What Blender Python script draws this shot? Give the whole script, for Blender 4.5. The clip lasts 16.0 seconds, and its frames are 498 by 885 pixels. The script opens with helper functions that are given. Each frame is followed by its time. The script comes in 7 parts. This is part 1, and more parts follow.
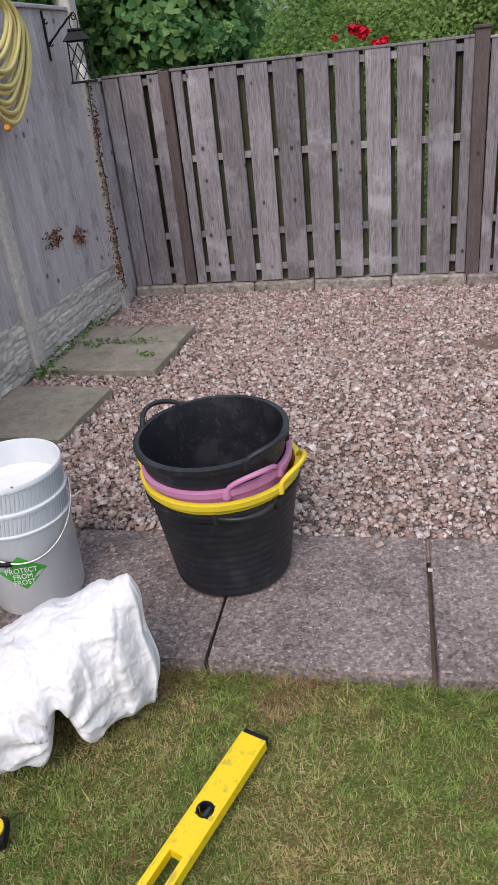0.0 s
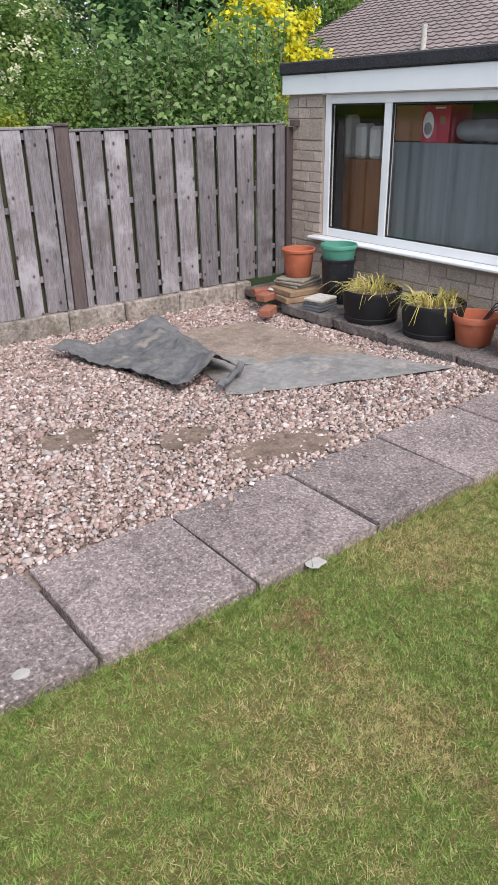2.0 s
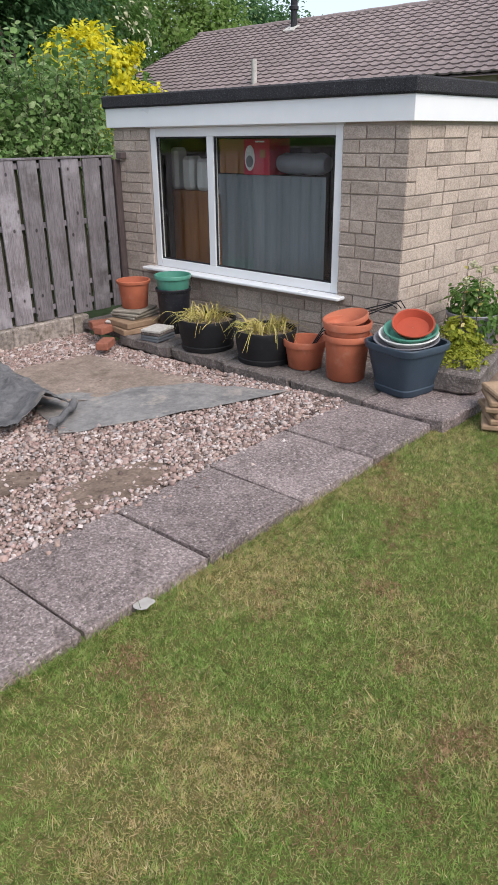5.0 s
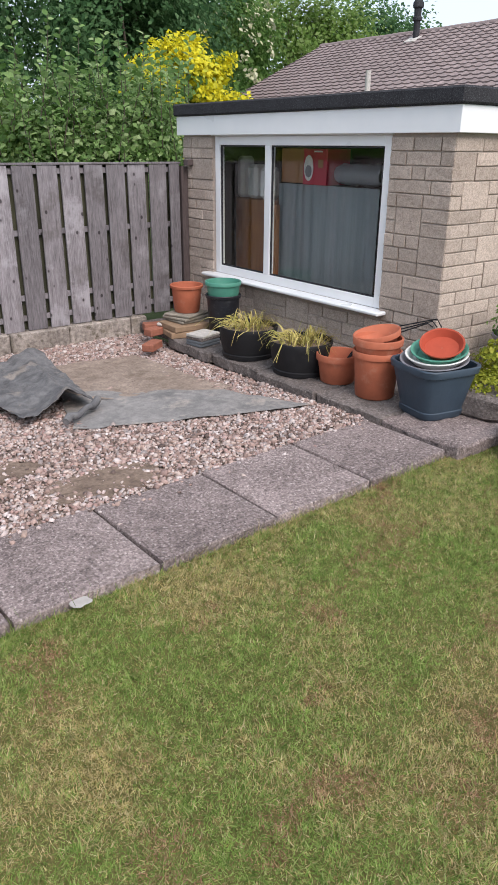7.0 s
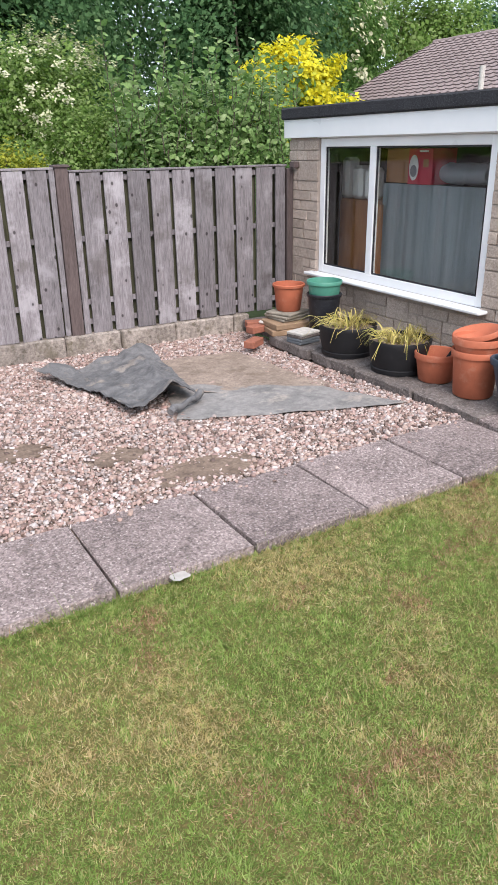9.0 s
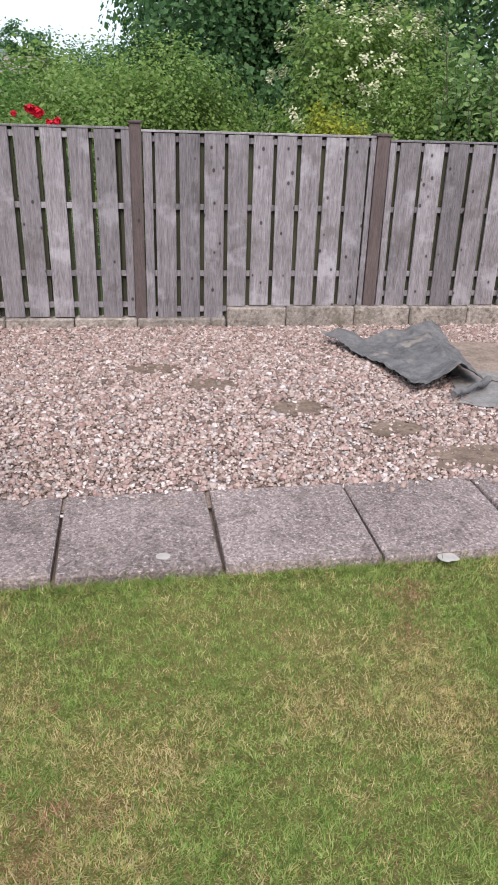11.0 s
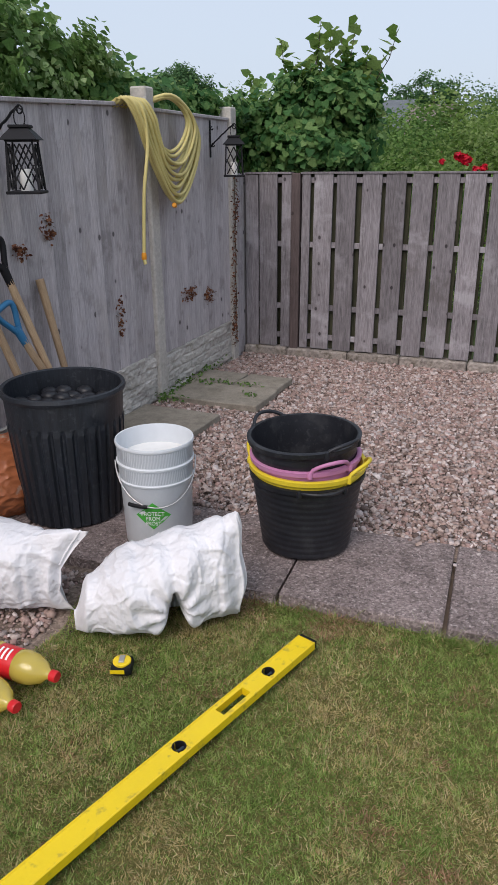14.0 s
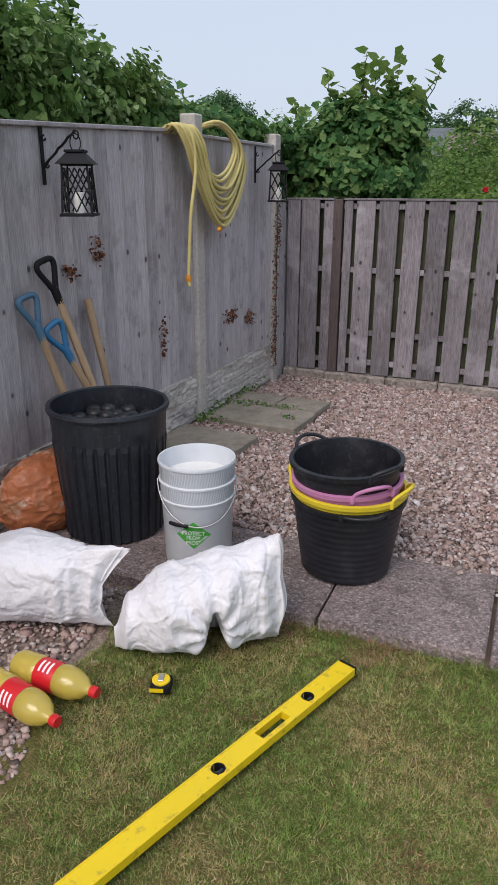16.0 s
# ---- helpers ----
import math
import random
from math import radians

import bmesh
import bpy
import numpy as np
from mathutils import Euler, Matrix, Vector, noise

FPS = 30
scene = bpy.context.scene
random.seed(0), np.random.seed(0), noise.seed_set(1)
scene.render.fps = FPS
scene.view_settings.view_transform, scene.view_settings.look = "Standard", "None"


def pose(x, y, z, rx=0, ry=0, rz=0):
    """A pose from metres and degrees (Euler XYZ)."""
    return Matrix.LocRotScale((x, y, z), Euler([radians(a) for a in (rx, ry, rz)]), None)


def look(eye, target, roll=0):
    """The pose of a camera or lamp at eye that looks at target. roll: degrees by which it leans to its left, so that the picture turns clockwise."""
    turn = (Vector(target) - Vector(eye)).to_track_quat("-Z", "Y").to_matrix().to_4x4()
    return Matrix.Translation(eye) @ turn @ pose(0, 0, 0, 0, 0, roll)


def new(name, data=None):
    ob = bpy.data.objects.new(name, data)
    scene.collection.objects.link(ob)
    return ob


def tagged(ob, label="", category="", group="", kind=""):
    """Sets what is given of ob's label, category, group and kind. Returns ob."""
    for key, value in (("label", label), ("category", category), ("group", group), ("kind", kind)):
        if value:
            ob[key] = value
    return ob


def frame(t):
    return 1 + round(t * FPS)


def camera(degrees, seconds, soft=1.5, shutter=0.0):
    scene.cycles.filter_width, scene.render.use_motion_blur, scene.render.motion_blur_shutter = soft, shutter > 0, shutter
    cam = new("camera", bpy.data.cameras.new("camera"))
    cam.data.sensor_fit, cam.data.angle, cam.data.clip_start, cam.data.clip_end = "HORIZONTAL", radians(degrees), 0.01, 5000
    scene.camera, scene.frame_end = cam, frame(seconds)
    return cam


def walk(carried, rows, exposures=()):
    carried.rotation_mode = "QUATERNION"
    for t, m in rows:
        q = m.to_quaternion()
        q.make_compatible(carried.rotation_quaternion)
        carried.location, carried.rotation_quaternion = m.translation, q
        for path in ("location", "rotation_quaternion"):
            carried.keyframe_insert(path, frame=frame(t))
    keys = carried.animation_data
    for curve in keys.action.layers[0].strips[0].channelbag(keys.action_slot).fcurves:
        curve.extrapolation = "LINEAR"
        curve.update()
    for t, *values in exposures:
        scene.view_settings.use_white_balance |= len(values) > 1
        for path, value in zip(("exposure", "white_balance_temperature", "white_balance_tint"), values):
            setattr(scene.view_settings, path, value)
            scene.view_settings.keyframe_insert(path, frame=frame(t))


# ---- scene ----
cam = camera(38.5, 16.0, 1.15)
EXPOSURES = [(0, 0.22, 6500, 14), (0.5, 0.23, 6500, 12), (1, 0.58, 6500, 11), (1.5, 0.75, 6500, 11), (2.5, 0.48, 6500, 11), (4, 0.39, 6500, 11), (6.5, 0.5, 6500, 12), (7.2, 0.52, 6500, 12), (8, 0.8, 6500, 12), (8.5, 0.88, 6500, 12), (11, 0.65, 6500, 12), (11.5, 0.33, 6500, 12), (12, 0.18, 6500, 13), (13, 0.0, 6500, 13), (16, -0.06, 6500, 14)]
PATH = [
    (0, (-0.052, -1.377, 1.448), (-0.513, 0.326, 0.507), -6.5),
    (0.3, (-0.117, -1.483, 1.469), (-0.122, 0.269, 0.504), -4.8),
    (0.5, (-0.117, -1.536, 1.48), (0.062, 0.212, 0.525), -3.6),
    (0.7, (-0.128, -1.561, 1.502), (0.226, 0.168, 0.561), -2.4),
    (1, (-0.105, -1.565, 1.501), (0.551, 0.086, 0.583), -0.7),
    (1.5, (-0.038, -1.62, 1.529), (0.893, -0.09, 0.64), -0.3),
    (2, (-0.002, -1.644, 1.529), (1.058, -0.175, 0.68), -1.0),
    (2.5, (0.018, -1.668, 1.553), (1.175, -0.264, 0.722), -1.2),
    (3, (0.044, -1.686, 1.556), (1.293, -0.354, 0.74), -1.4),
    (3.5, (0.066, -1.699, 1.553), (1.386, -0.429, 0.748), -1.0),
    (4, (0.079, -1.711, 1.555), (1.439, -0.478, 0.759), -1.1),
    (4.2, (0.08, -1.711, 1.558), (1.446, -0.485, 0.763), -1.4),
    (6.3, (0.438, -1.911, 1.554), (1.679, -0.547, 0.78), 1.6),
    (6.5, (0.473, -1.95, 1.549), (1.676, -0.551, 0.777), 1.2),
    (7, (0.625, -2.099, 1.546), (1.76, -0.642, 0.778), 0.5),
    (7.5, (0.672, -2.176, 1.559), (1.778, -0.697, 0.792), -0.0),
    (8, (0.606, -2.223, 1.569), (1.637, -0.689, 0.805), -0.7),
    (8.5, (0.566, -2.244, 1.574), (1.494, -0.646, 0.81), -1.5),
    (8.7, (0.561, -2.241, 1.571), (1.491, -0.644, 0.806), -1.2),
    (10.8, (0.401, -2.193, 1.499), (0.739, -0.395, 0.691), 1.7),
    (11, (0.379, -2.194, 1.501), (0.641, -0.388, 0.683), 1.7),
    (11.5, (0.326, -2.18, 1.499), (0.326, -0.358, 0.673), 0.6),
    (12, (0.269, -2.181, 1.511), (0.098, -0.367, 0.685), 0.5),
    (12.5, (0.228, -2.178, 1.515), (-0.074, -0.376, 0.701), 0.6),
    (13, (0.179, -2.178, 1.518), (-0.33, -0.411, 0.732), -0.1),
    (13.5, (0.146, -2.187, 1.52), (-0.45, -0.434, 0.764), -0.4),
    (14, (0.117, -2.193, 1.523), (-0.553, -0.456, 0.792), -0.5),
    (14.5, (0.095, -2.198, 1.528), (-0.608, -0.465, 0.82), 0.0),
    (15, (0.078, -2.204, 1.534), (-0.637, -0.471, 0.839), 0.3),
    (15.5, (0.06, -2.219, 1.531), (-0.684, -0.493, 0.848), 0.4),
    (16, (0.074, -2.221, 1.526), (-0.682, -0.496, 0.853), 0.2),
]
walk(cam, [(t, look(eye, target, roll)) for t, eye, target, roll in PATH], EXPOSURES)

# ---- world and light: bright overcast afternoon ----
world = bpy.data.worlds.new("overcast_sky")
scene.world = world
world.use_nodes = True
wn, wl = world.node_tree.nodes, world.node_tree.links
wn.clear()
sky = wn.new("ShaderNodeTexSky")
sky.sky_type, sky.sun_disc = "NISHITA", False
sky.sun_elevation, sky.sun_rotation = radians(48), radians(188)
sky.dust_density, sky.ozone_density, sky.air_density = 4.0, 1.5, 1.0
cloud = wn.new("ShaderNodeMix")
cloud.data_type = "RGBA"
cloud.inputs["Factor"].default_value = 0.72
cloud.inputs[7].default_value = (7.2, 8.3, 9.6, 1)
bg = wn.new("ShaderNodeBackground")
bg.inputs["Strength"].default_value = 0.112
wout = wn.new("ShaderNodeOutputWorld")
wl.new(sky.outputs[0], cloud.inputs[6])
wl.new(cloud.outputs[2], bg.inputs["Color"])
wl.new(bg.outputs[0], wout.inputs["Surface"])
sun = new("sun", bpy.data.lights.new("sun", "SUN"))
sun.data.energy, sun.data.angle, sun.data.color = 2.1, radians(36), (1.0, 0.92, 0.875)
sun.matrix_world = look((-0.8, -6, 6.6), (0, 0, 0))


# ---- materials ----
def rgb(c):
    return (c[0], c[1], c[2], 1)


def mat(name, dark, light, scale=18.0, big=1.5, rough=0.8, bump=0.25, bscale=90.0, stretch=(1, 1, 1), spot=None, spots=0.0, sscale=8.0,
        vary=0.0, metal=0.0, spec=0.3, knots=0.0, island=0.0, trans=0.0, dist=0.01, blot=None, blots=0.0, blscale=5.0, cells=0.0, cscale=110.0, streak=0.0):
    """A surface of two tones with grain and stains, spots of a third tone, knots, piece to piece variation."""
    m = bpy.data.materials.new(name)
    m.use_nodes = True
    n, l = m.node_tree.nodes, m.node_tree.links
    b = n["Principled BSDF"]
    tc = n.new("ShaderNodeTexCoord")
    info = n.new("ShaderNodeObjectInfo")
    shift = n.new("ShaderNodeVectorMath")
    shift.operation = "MULTIPLY_ADD"
    comb = n.new("ShaderNodeCombineXYZ")
    for i in range(3):
        l.new(info.outputs["Random"], comb.inputs[i])
    shift.inputs[1].default_value = (37, 53, 71)
    l.new(comb.outputs[0], shift.inputs[0])
    l.new(tc.outputs["Object"], shift.inputs[2])
    mp = n.new("ShaderNodeMapping")
    mp.inputs["Scale"].default_value = stretch
    l.new(shift.outputs[0], mp.inputs["Vector"])

    def nz(s, detail=4.0, vec=mp):
        k = n.new("ShaderNodeTexNoise")
        k.inputs["Scale"].default_value, k.inputs["Detail"].default_value = s, detail
        k.inputs["Roughness"].default_value = 0.62
        l.new(vec.outputs[0], k.inputs["Vector"])
        return k.outputs["Fac"]

    def ramp(v, a, c):
        k = n.new("ShaderNodeMapRange")
        k.inputs[1].default_value, k.inputs[2].default_value = a, c
        l.new(v, k.inputs[0])
        return k.outputs[0]

    def math_(op, a, c):
        k = n.new("ShaderNodeMath")
        k.operation = op
        for i, v in enumerate((a, c)):
            if isinstance(v, (int, float)):
                k.inputs[i].default_value = v
            else:
                l.new(v, k.inputs[i])
        return k.outputs[0]

    def mix(f, a, c, mode="MIX"):
        k = n.new("ShaderNodeMix")
        k.data_type, k.blend_type = "RGBA", mode
        for i, v in ((0, f), (6, a), (7, c)):
            if isinstance(v, (int, float)):
                k.inputs[i].default_value = v
            elif isinstance(v, tuple):
                k.inputs[i].default_value = rgb(v)
            else:
                l.new(v, k.inputs[i])
        return k.outputs[2]

    grain, large = nz(scale, 6), nz(big, 3, shift)
    f = math_("ADD", math_("MULTIPLY", ramp(grain, 0.3, 0.7), 0.62), math_("MULTIPLY", ramp(large, 0.3, 0.7), 0.38))
    if streak:
        f = math_("ADD", math_("MULTIPLY", f, 1 - streak), math_("MULTIPLY", ramp(nz(scale * 4.5, 4), 0.36, 0.64), streak))
    col = mix(f, dark, light)
    if spot:
        col = mix(math_("MULTIPLY", ramp(nz(sscale, 5, shift), 0.56, 0.66), spots), col, spot)
    if blot:
        col = mix(math_("MULTIPLY", ramp(nz(blscale, 8, shift), 0.54, 0.64), blots), col, blot)
    if cells:
        agg = n.new("ShaderNodeTexVoronoi")
        agg.inputs["Scale"].default_value = cscale
        l.new(shift.outputs[0], agg.inputs["Vector"])
        tone = n.new("ShaderNodeHueSaturation")
        l.new(ramp(agg.outputs["Color"], 0, 1), tone.inputs["Value"])
        k = tone.inputs["Value"].links[0].from_node
        k.inputs[3].default_value, k.inputs[4].default_value = 1 - cells, 1 + cells
        l.new(col, tone.inputs["Color"])
        col = tone.outputs[0]
    if knots:
        vo = n.new("ShaderNodeTexVoronoi")
        vo.inputs["Scale"].default_value = 1.0
        vm = n.new("ShaderNodeMapping")
        vm.inputs["Scale"].default_value = (10.5, 10.5, 7.5)
        l.new(shift.outputs[0], vm.inputs["Vector"])
        l.new(vm.outputs[0], vo.inputs["Vector"])
        some = math_("GREATER_THAN", vo.outputs["Color"], 0.52)
        halo = math_("MULTIPLY", math_("MULTIPLY", ramp(vo.outputs["Distance"], 0.3, 0.14), knots * 0.45), some)
        col = mix(halo, col, (light[0] * 0.55, light[1] * 0.52, light[2] * 0.52))
        col = mix(math_("MULTIPLY", math_("MULTIPLY", ramp(vo.outputs["Distance"], 0.15, 0.09), knots), some), col, (dark[0] * 0.25, dark[1] * 0.24, dark[2] * 0.24))
    if vary or island:
        src = info.outputs["Random"]
        if island:
            geo = n.new("ShaderNodeNewGeometry")
            src = geo.outputs["Random Per Island"]
        hsv = n.new("ShaderNodeHueSaturation")
        k = island or vary
        l.new(ramp(src, 0, 1), hsv.inputs["Value"])
        hsv.inputs["Value"].links[0].from_node.inputs[3].default_value = 1 - k
        hsv.inputs["Value"].links[0].from_node.inputs[4].default_value = 1 + k
        l.new(col, hsv.inputs["Color"])
        col = hsv.outputs[0]
    l.new(col, b.inputs["Base Color"])
    b.inputs["Metallic"].default_value = metal
    b.inputs["Specular IOR Level"].default_value = spec
    rr = n.new("ShaderNodeMapRange")
    rr.inputs[3].default_value, rr.inputs[4].default_value = max(0.05, rough - 0.12), min(1.0, rough + 0.1)
    l.new(large, rr.inputs[0])
    l.new(rr.outputs[0], b.inputs["Roughness"])
    if bump:
        bp = n.new("ShaderNodeBump")
        bp.inputs["Strength"].default_value, bp.inputs["Distance"].default_value = bump, dist
        l.new(nz(bscale, 5), bp.inputs["Height"])
        l.new(bp.outputs[0], b.inputs["Normal"])
    if trans:
        b.inputs["Transmission Weight"].default_value = trans
    return m


WOOD = mat("weathered_board", (0.076, 0.068, 0.071), (0.335, 0.308, 0.325), 6, 2.4, 0.9, 0.8, 30, (7, 7, 0.5), spot=(0.11, 0.095, 0.09), spots=0.55, sscale=3, knots=0.8, vary=0.26, dist=0.005, blot=(0.46, 0.44, 0.465), blots=0.4, blscale=3.2, streak=0.4)
# olive board tone, darkened in its colour to carry the shade of the gaps
WOOD_BACK = mat("gap_shaded_board", (0.03, 0.03, 0.02), (0.1, 0.1, 0.06), 7, 2.2, 0.95, 0.5, 22, (7, 7, 0.55), vary=0.2)
WOOD_DARK = mat("brown_post_wood", (0.05, 0.037, 0.036), (0.15, 0.115, 0.11), 7, 2.2, 0.85, 0.6, 26, (7, 7, 0.55), knots=0.6, vary=0.1, dist=0.004, streak=0.4)
FEATHER = mat("grey_featheredge", (0.25, 0.23, 0.238), (0.62, 0.58, 0.595), 6, 1.8, 0.9, 0.8, 28, (7, 7, 0.45), spot=(0.2, 0.175, 0.175), spots=0.45, sscale=5, knots=0.85, vary=0.14, dist=0.005, blot=(0.4, 0.36, 0.34), blots=0.4, blscale=2.2, streak=0.4)
CONCRETE = mat("concrete_post", (0.38, 0.36, 0.33), (0.62, 0.59, 0.55), 40, 3, 0.9, 0.6, 160, spot=(0.26, 0.25, 0.2), spots=0.4, sscale=12)
FOOTING = mat("mossy_footing", (0.1, 0.085, 0.075), (0.5, 0.44, 0.39), 34, 6, 0.95, 1.0, 45, spot=(0.09, 0.075, 0.05), spots=0.75, sscale=14, vary=0.15, dist=0.015, blot=(0.13, 0.11, 0.07), blots=0.5, blscale=5)
PAVING = mat("exposed_paving", (0.092, 0.072, 0.068), (0.39, 0.315, 0.3), 60, 2.2, 0.92, 1.0, 120, spot=(0.58, 0.505, 0.475), spots=0.6, sscale=70, vary=0.12, dist=0.009, blot=(0.1, 0.08, 0.074), blots=0.45, blscale=8, cells=0.45, cscale=125, spec=0.15)
FLAG = mat("damp_flagstone", (0.17, 0.152, 0.122), (0.35, 0.315, 0.262), 14, 2.5, 0.85, 0.5, 60, spot=(0.11, 0.1, 0.065), spots=0.5, sscale=7, vary=0.1, cells=0.12, cscale=140)
STONE = mat("buff_block", (0.3, 0.238, 0.195), (0.59, 0.492, 0.42), 34, 3, 0.95, 1.0, 85, spot=(0.2, 0.16, 0.13), spots=0.4, sscale=34, vary=0.13, dist=0.008, cells=0.25, cscale=140)
MORTAR = mat("mortar", (0.34, 0.285, 0.245), (0.46, 0.39, 0.34), 50, 4, 0.95, 0.5, 120)
UPVC = mat("white_upvc", (0.76, 0.77, 0.78), (0.83, 0.83, 0.83), 4, 1, 0.32, 0.0, 30, spec=0.5)
FELT = mat("black_felt", (0.016, 0.016, 0.018), (0.06, 0.06, 0.066), 150, 6, 0.95, 0.9, 240, dist=0.005, spot=(0.16, 0.16, 0.17), spots=0.5, sscale=120, cells=0.5, cscale=260, spec=0.15)
TILE = mat("brown_roof_tile", (0.16, 0.125, 0.118), (0.31, 0.248, 0.24), 14, 0.8, 0.85, 0.3, 60, vary=0.14)
SOIL = mat("earth", (0.09, 0.064, 0.048), (0.27, 0.205, 0.158), 12, 1.5, 0.95, 0.7, 60, spot=(0.3, 0.24, 0.18), spots=0.4, sscale=14)
PEBBLE_BED = mat("pebble_fines", (0.12, 0.09, 0.07), (0.36, 0.28, 0.23), 70, 1.2, 0.95, 0.8, 60, cells=0.45, cscale=90)
LAWN = mat("lawn_thatch", (0.05, 0.062, 0.014), (0.23, 0.2, 0.075), 110, 1.1, 0.95, 1.0, 140, spot=(0.28, 0.19, 0.095), spots=0.6, sscale=40, spec=0.1)
FIELD = mat("rough_grass", (0.03, 0.05, 0.015), (0.09, 0.12, 0.04), 4, 0.2, 0.95, 0.4, 20)
# near-black colour that stands for the shade inside the room
DARK = mat("painted_room_shade", (0.012, 0.012, 0.012), (0.03, 0.03, 0.03), 3, 1, 0.9, 0)


def glass_mat():
    m = bpy.data.materials.new("window_glass")
    m.use_nodes = True
    b = m.node_tree.nodes["Principled BSDF"]
    b.inputs["Transmission Weight"].default_value = 1.0
    b.inputs["Roughness"].default_value = 0.0
    b.inputs["IOR"].default_value = 1.45
    b.inputs["Base Color"].default_value = (0.93, 0.96, 0.95, 1)
    return m


GLASS = glass_mat()


# ---- mesh helpers ----
def mesh_of(name, bm, material, smooth=False):
    me = bpy.data.meshes.new(name)
    bm.to_mesh(me)
    bm.free()
    if smooth:
        me.polygons.foreach_set("use_smooth", [True] * len(me.polygons))
        me.set_sharp_from_angle(angle=radians(48))
    if material:
        me.materials.append(material)
    return me


def part(name, bm, material, parent=None, label="", at=None, smooth=False):
    """One mesh object from a bmesh (or a ready mesh), under parent."""
    me = bm if isinstance(bm, bpy.types.Mesh) else mesh_of(name, bm, material, smooth)
    ob = new(name, me)
    ob.parent = parent
    if at is not None:
        ob.matrix_basis = at if isinstance(at, Matrix) else Matrix.Translation(at)
    if label:
        tagged(ob, label)
    return ob


def thing(name, at, label, category, group="", kind=""):
    e = new(name)
    e.empty_display_size = 0.05
    e.matrix_basis = at if isinstance(at, Matrix) else Matrix.Translation(at)
    return tagged(e, label, category, group, kind)


def box(x0, y0, z0, x1, y1, z1, bevel=0.0, bm=None, seg=1):
    bm = bm or bmesh.new()
    r = bmesh.ops.create_cube(bm, size=1.0, matrix=Matrix.LocRotScale(((x0 + x1) / 2, (y0 + y1) / 2, (z0 + z1) / 2), None, (x1 - x0, y1 - y0, z1 - z0)))
    if bevel:
        edges = list({e for v in r["verts"] for e in v.link_edges})
        bmesh.ops.bevel(bm, geom=edges, offset=bevel, segments=seg, affect="EDGES", profile=0.6)
    return bm


def lathe(profile, seg=40, bm=None, cap=True, squash=None):
    """A body of revolution from (radius, height) pairs, first to last."""
    bm = bm or bmesh.new()
    rings = []
    for r, z in profile:
        rings.append([bm.verts.new((r * math.cos(2 * math.pi * i / seg), r * math.sin(2 * math.pi * i / seg), z)) for i in range(seg)])
    for a, b in zip(rings, rings[1:]):
        for i in range(seg):
            bm.faces.new((a[i], a[(i + 1) % seg], b[(i + 1) % seg], b[i]))
    if cap:
        bm.faces.new(list(reversed(rings[0])))
        bm.faces.new(rings[-1])
    bmesh.ops.recalc_face_normals(bm, faces=bm.faces)
    return bm


def tube(points, radius, seg=8, bm=None, closed=False):
    """A round bar along points; radius a number or one for each point."""
    bm = bm or bmesh.new()
    pts = [Vector(p) for p in points]
    k = len(pts)
    radii = radius if isinstance(radius, (list, tuple)) else [radius] * k
    rings, up = [], None
    for i, p in enumerate(pts):
        d = (pts[(i + 1) % k] - pts[i - 1]) if closed else (pts[min(i + 1, k - 1)] - pts[max(i - 1, 0)])
        d.normalize()
        if up is None:
            up = d.orthogonal()
        up = (up - d * up.dot(d))
        up = up.normalized() if up.length > 1e-6 else d.orthogonal().normalized()
        side = d.cross(up)
        rings.append([bm.verts.new(p + radii[i] * (math.cos(2 * math.pi * j / seg) * up + math.sin(2 * math.pi * j / seg) * side)) for j in range(seg)])
    for i in range(k if closed else k - 1):
        a, b = rings[i], rings[(i + 1) % k]
        for j in range(seg):
            bm.faces.new((a[j], a[(j + 1) % seg], b[(j + 1) % seg], b[j]))
    if not closed:
        bm.faces.new(list(reversed(rings[0])))
        bm.faces.new(rings[-1])
    bmesh.ops.recalc_face_normals(bm, faces=bm.faces)
    return bm


def sheet_mesh(nx, ny, f):
    """A grid of (nx+1) x (ny+1) points f(u, v)."""
    bm = bmesh.new()
    g = [[bm.verts.new(f(i / nx, j / ny)) for j in range(ny + 1)] for i in range(nx + 1)]
    for i in range(nx):
        for j in range(ny):
            bm.faces.new((g[i][j], g[i + 1][j], g[i + 1][j + 1], g[i][j + 1]))
    return bm


def soup(name, verts, faces, material, smooth=False):
    me = bpy.data.meshes.new(name)
    me.from_pydata(verts, [], faces)
    if smooth:
        me.polygons.foreach_set("use_smooth", [True] * len(me.polygons))
    me.materials.append(material)
    return me


# ---- the ground ----
SLAB, DEEP, SKEW = 0.62, 0.61, 1.35          # paving pitch, depth and turn
FENCE_Y, LEFT_X, WALL_X, WALL_Y = 3.80, -2.24, 4.48, 0.83
PATHWAY = pose(0, 0, 0, 0, 0, SKEW)


def bed_height(x, y):
    """The gravel falls gently towards the back fence."""
    return -0.012 - 0.028 * max(0.0, y - 0.6) + 0.012 * noise.noise(Vector((x * 1.3, y * 1.3, 3)))


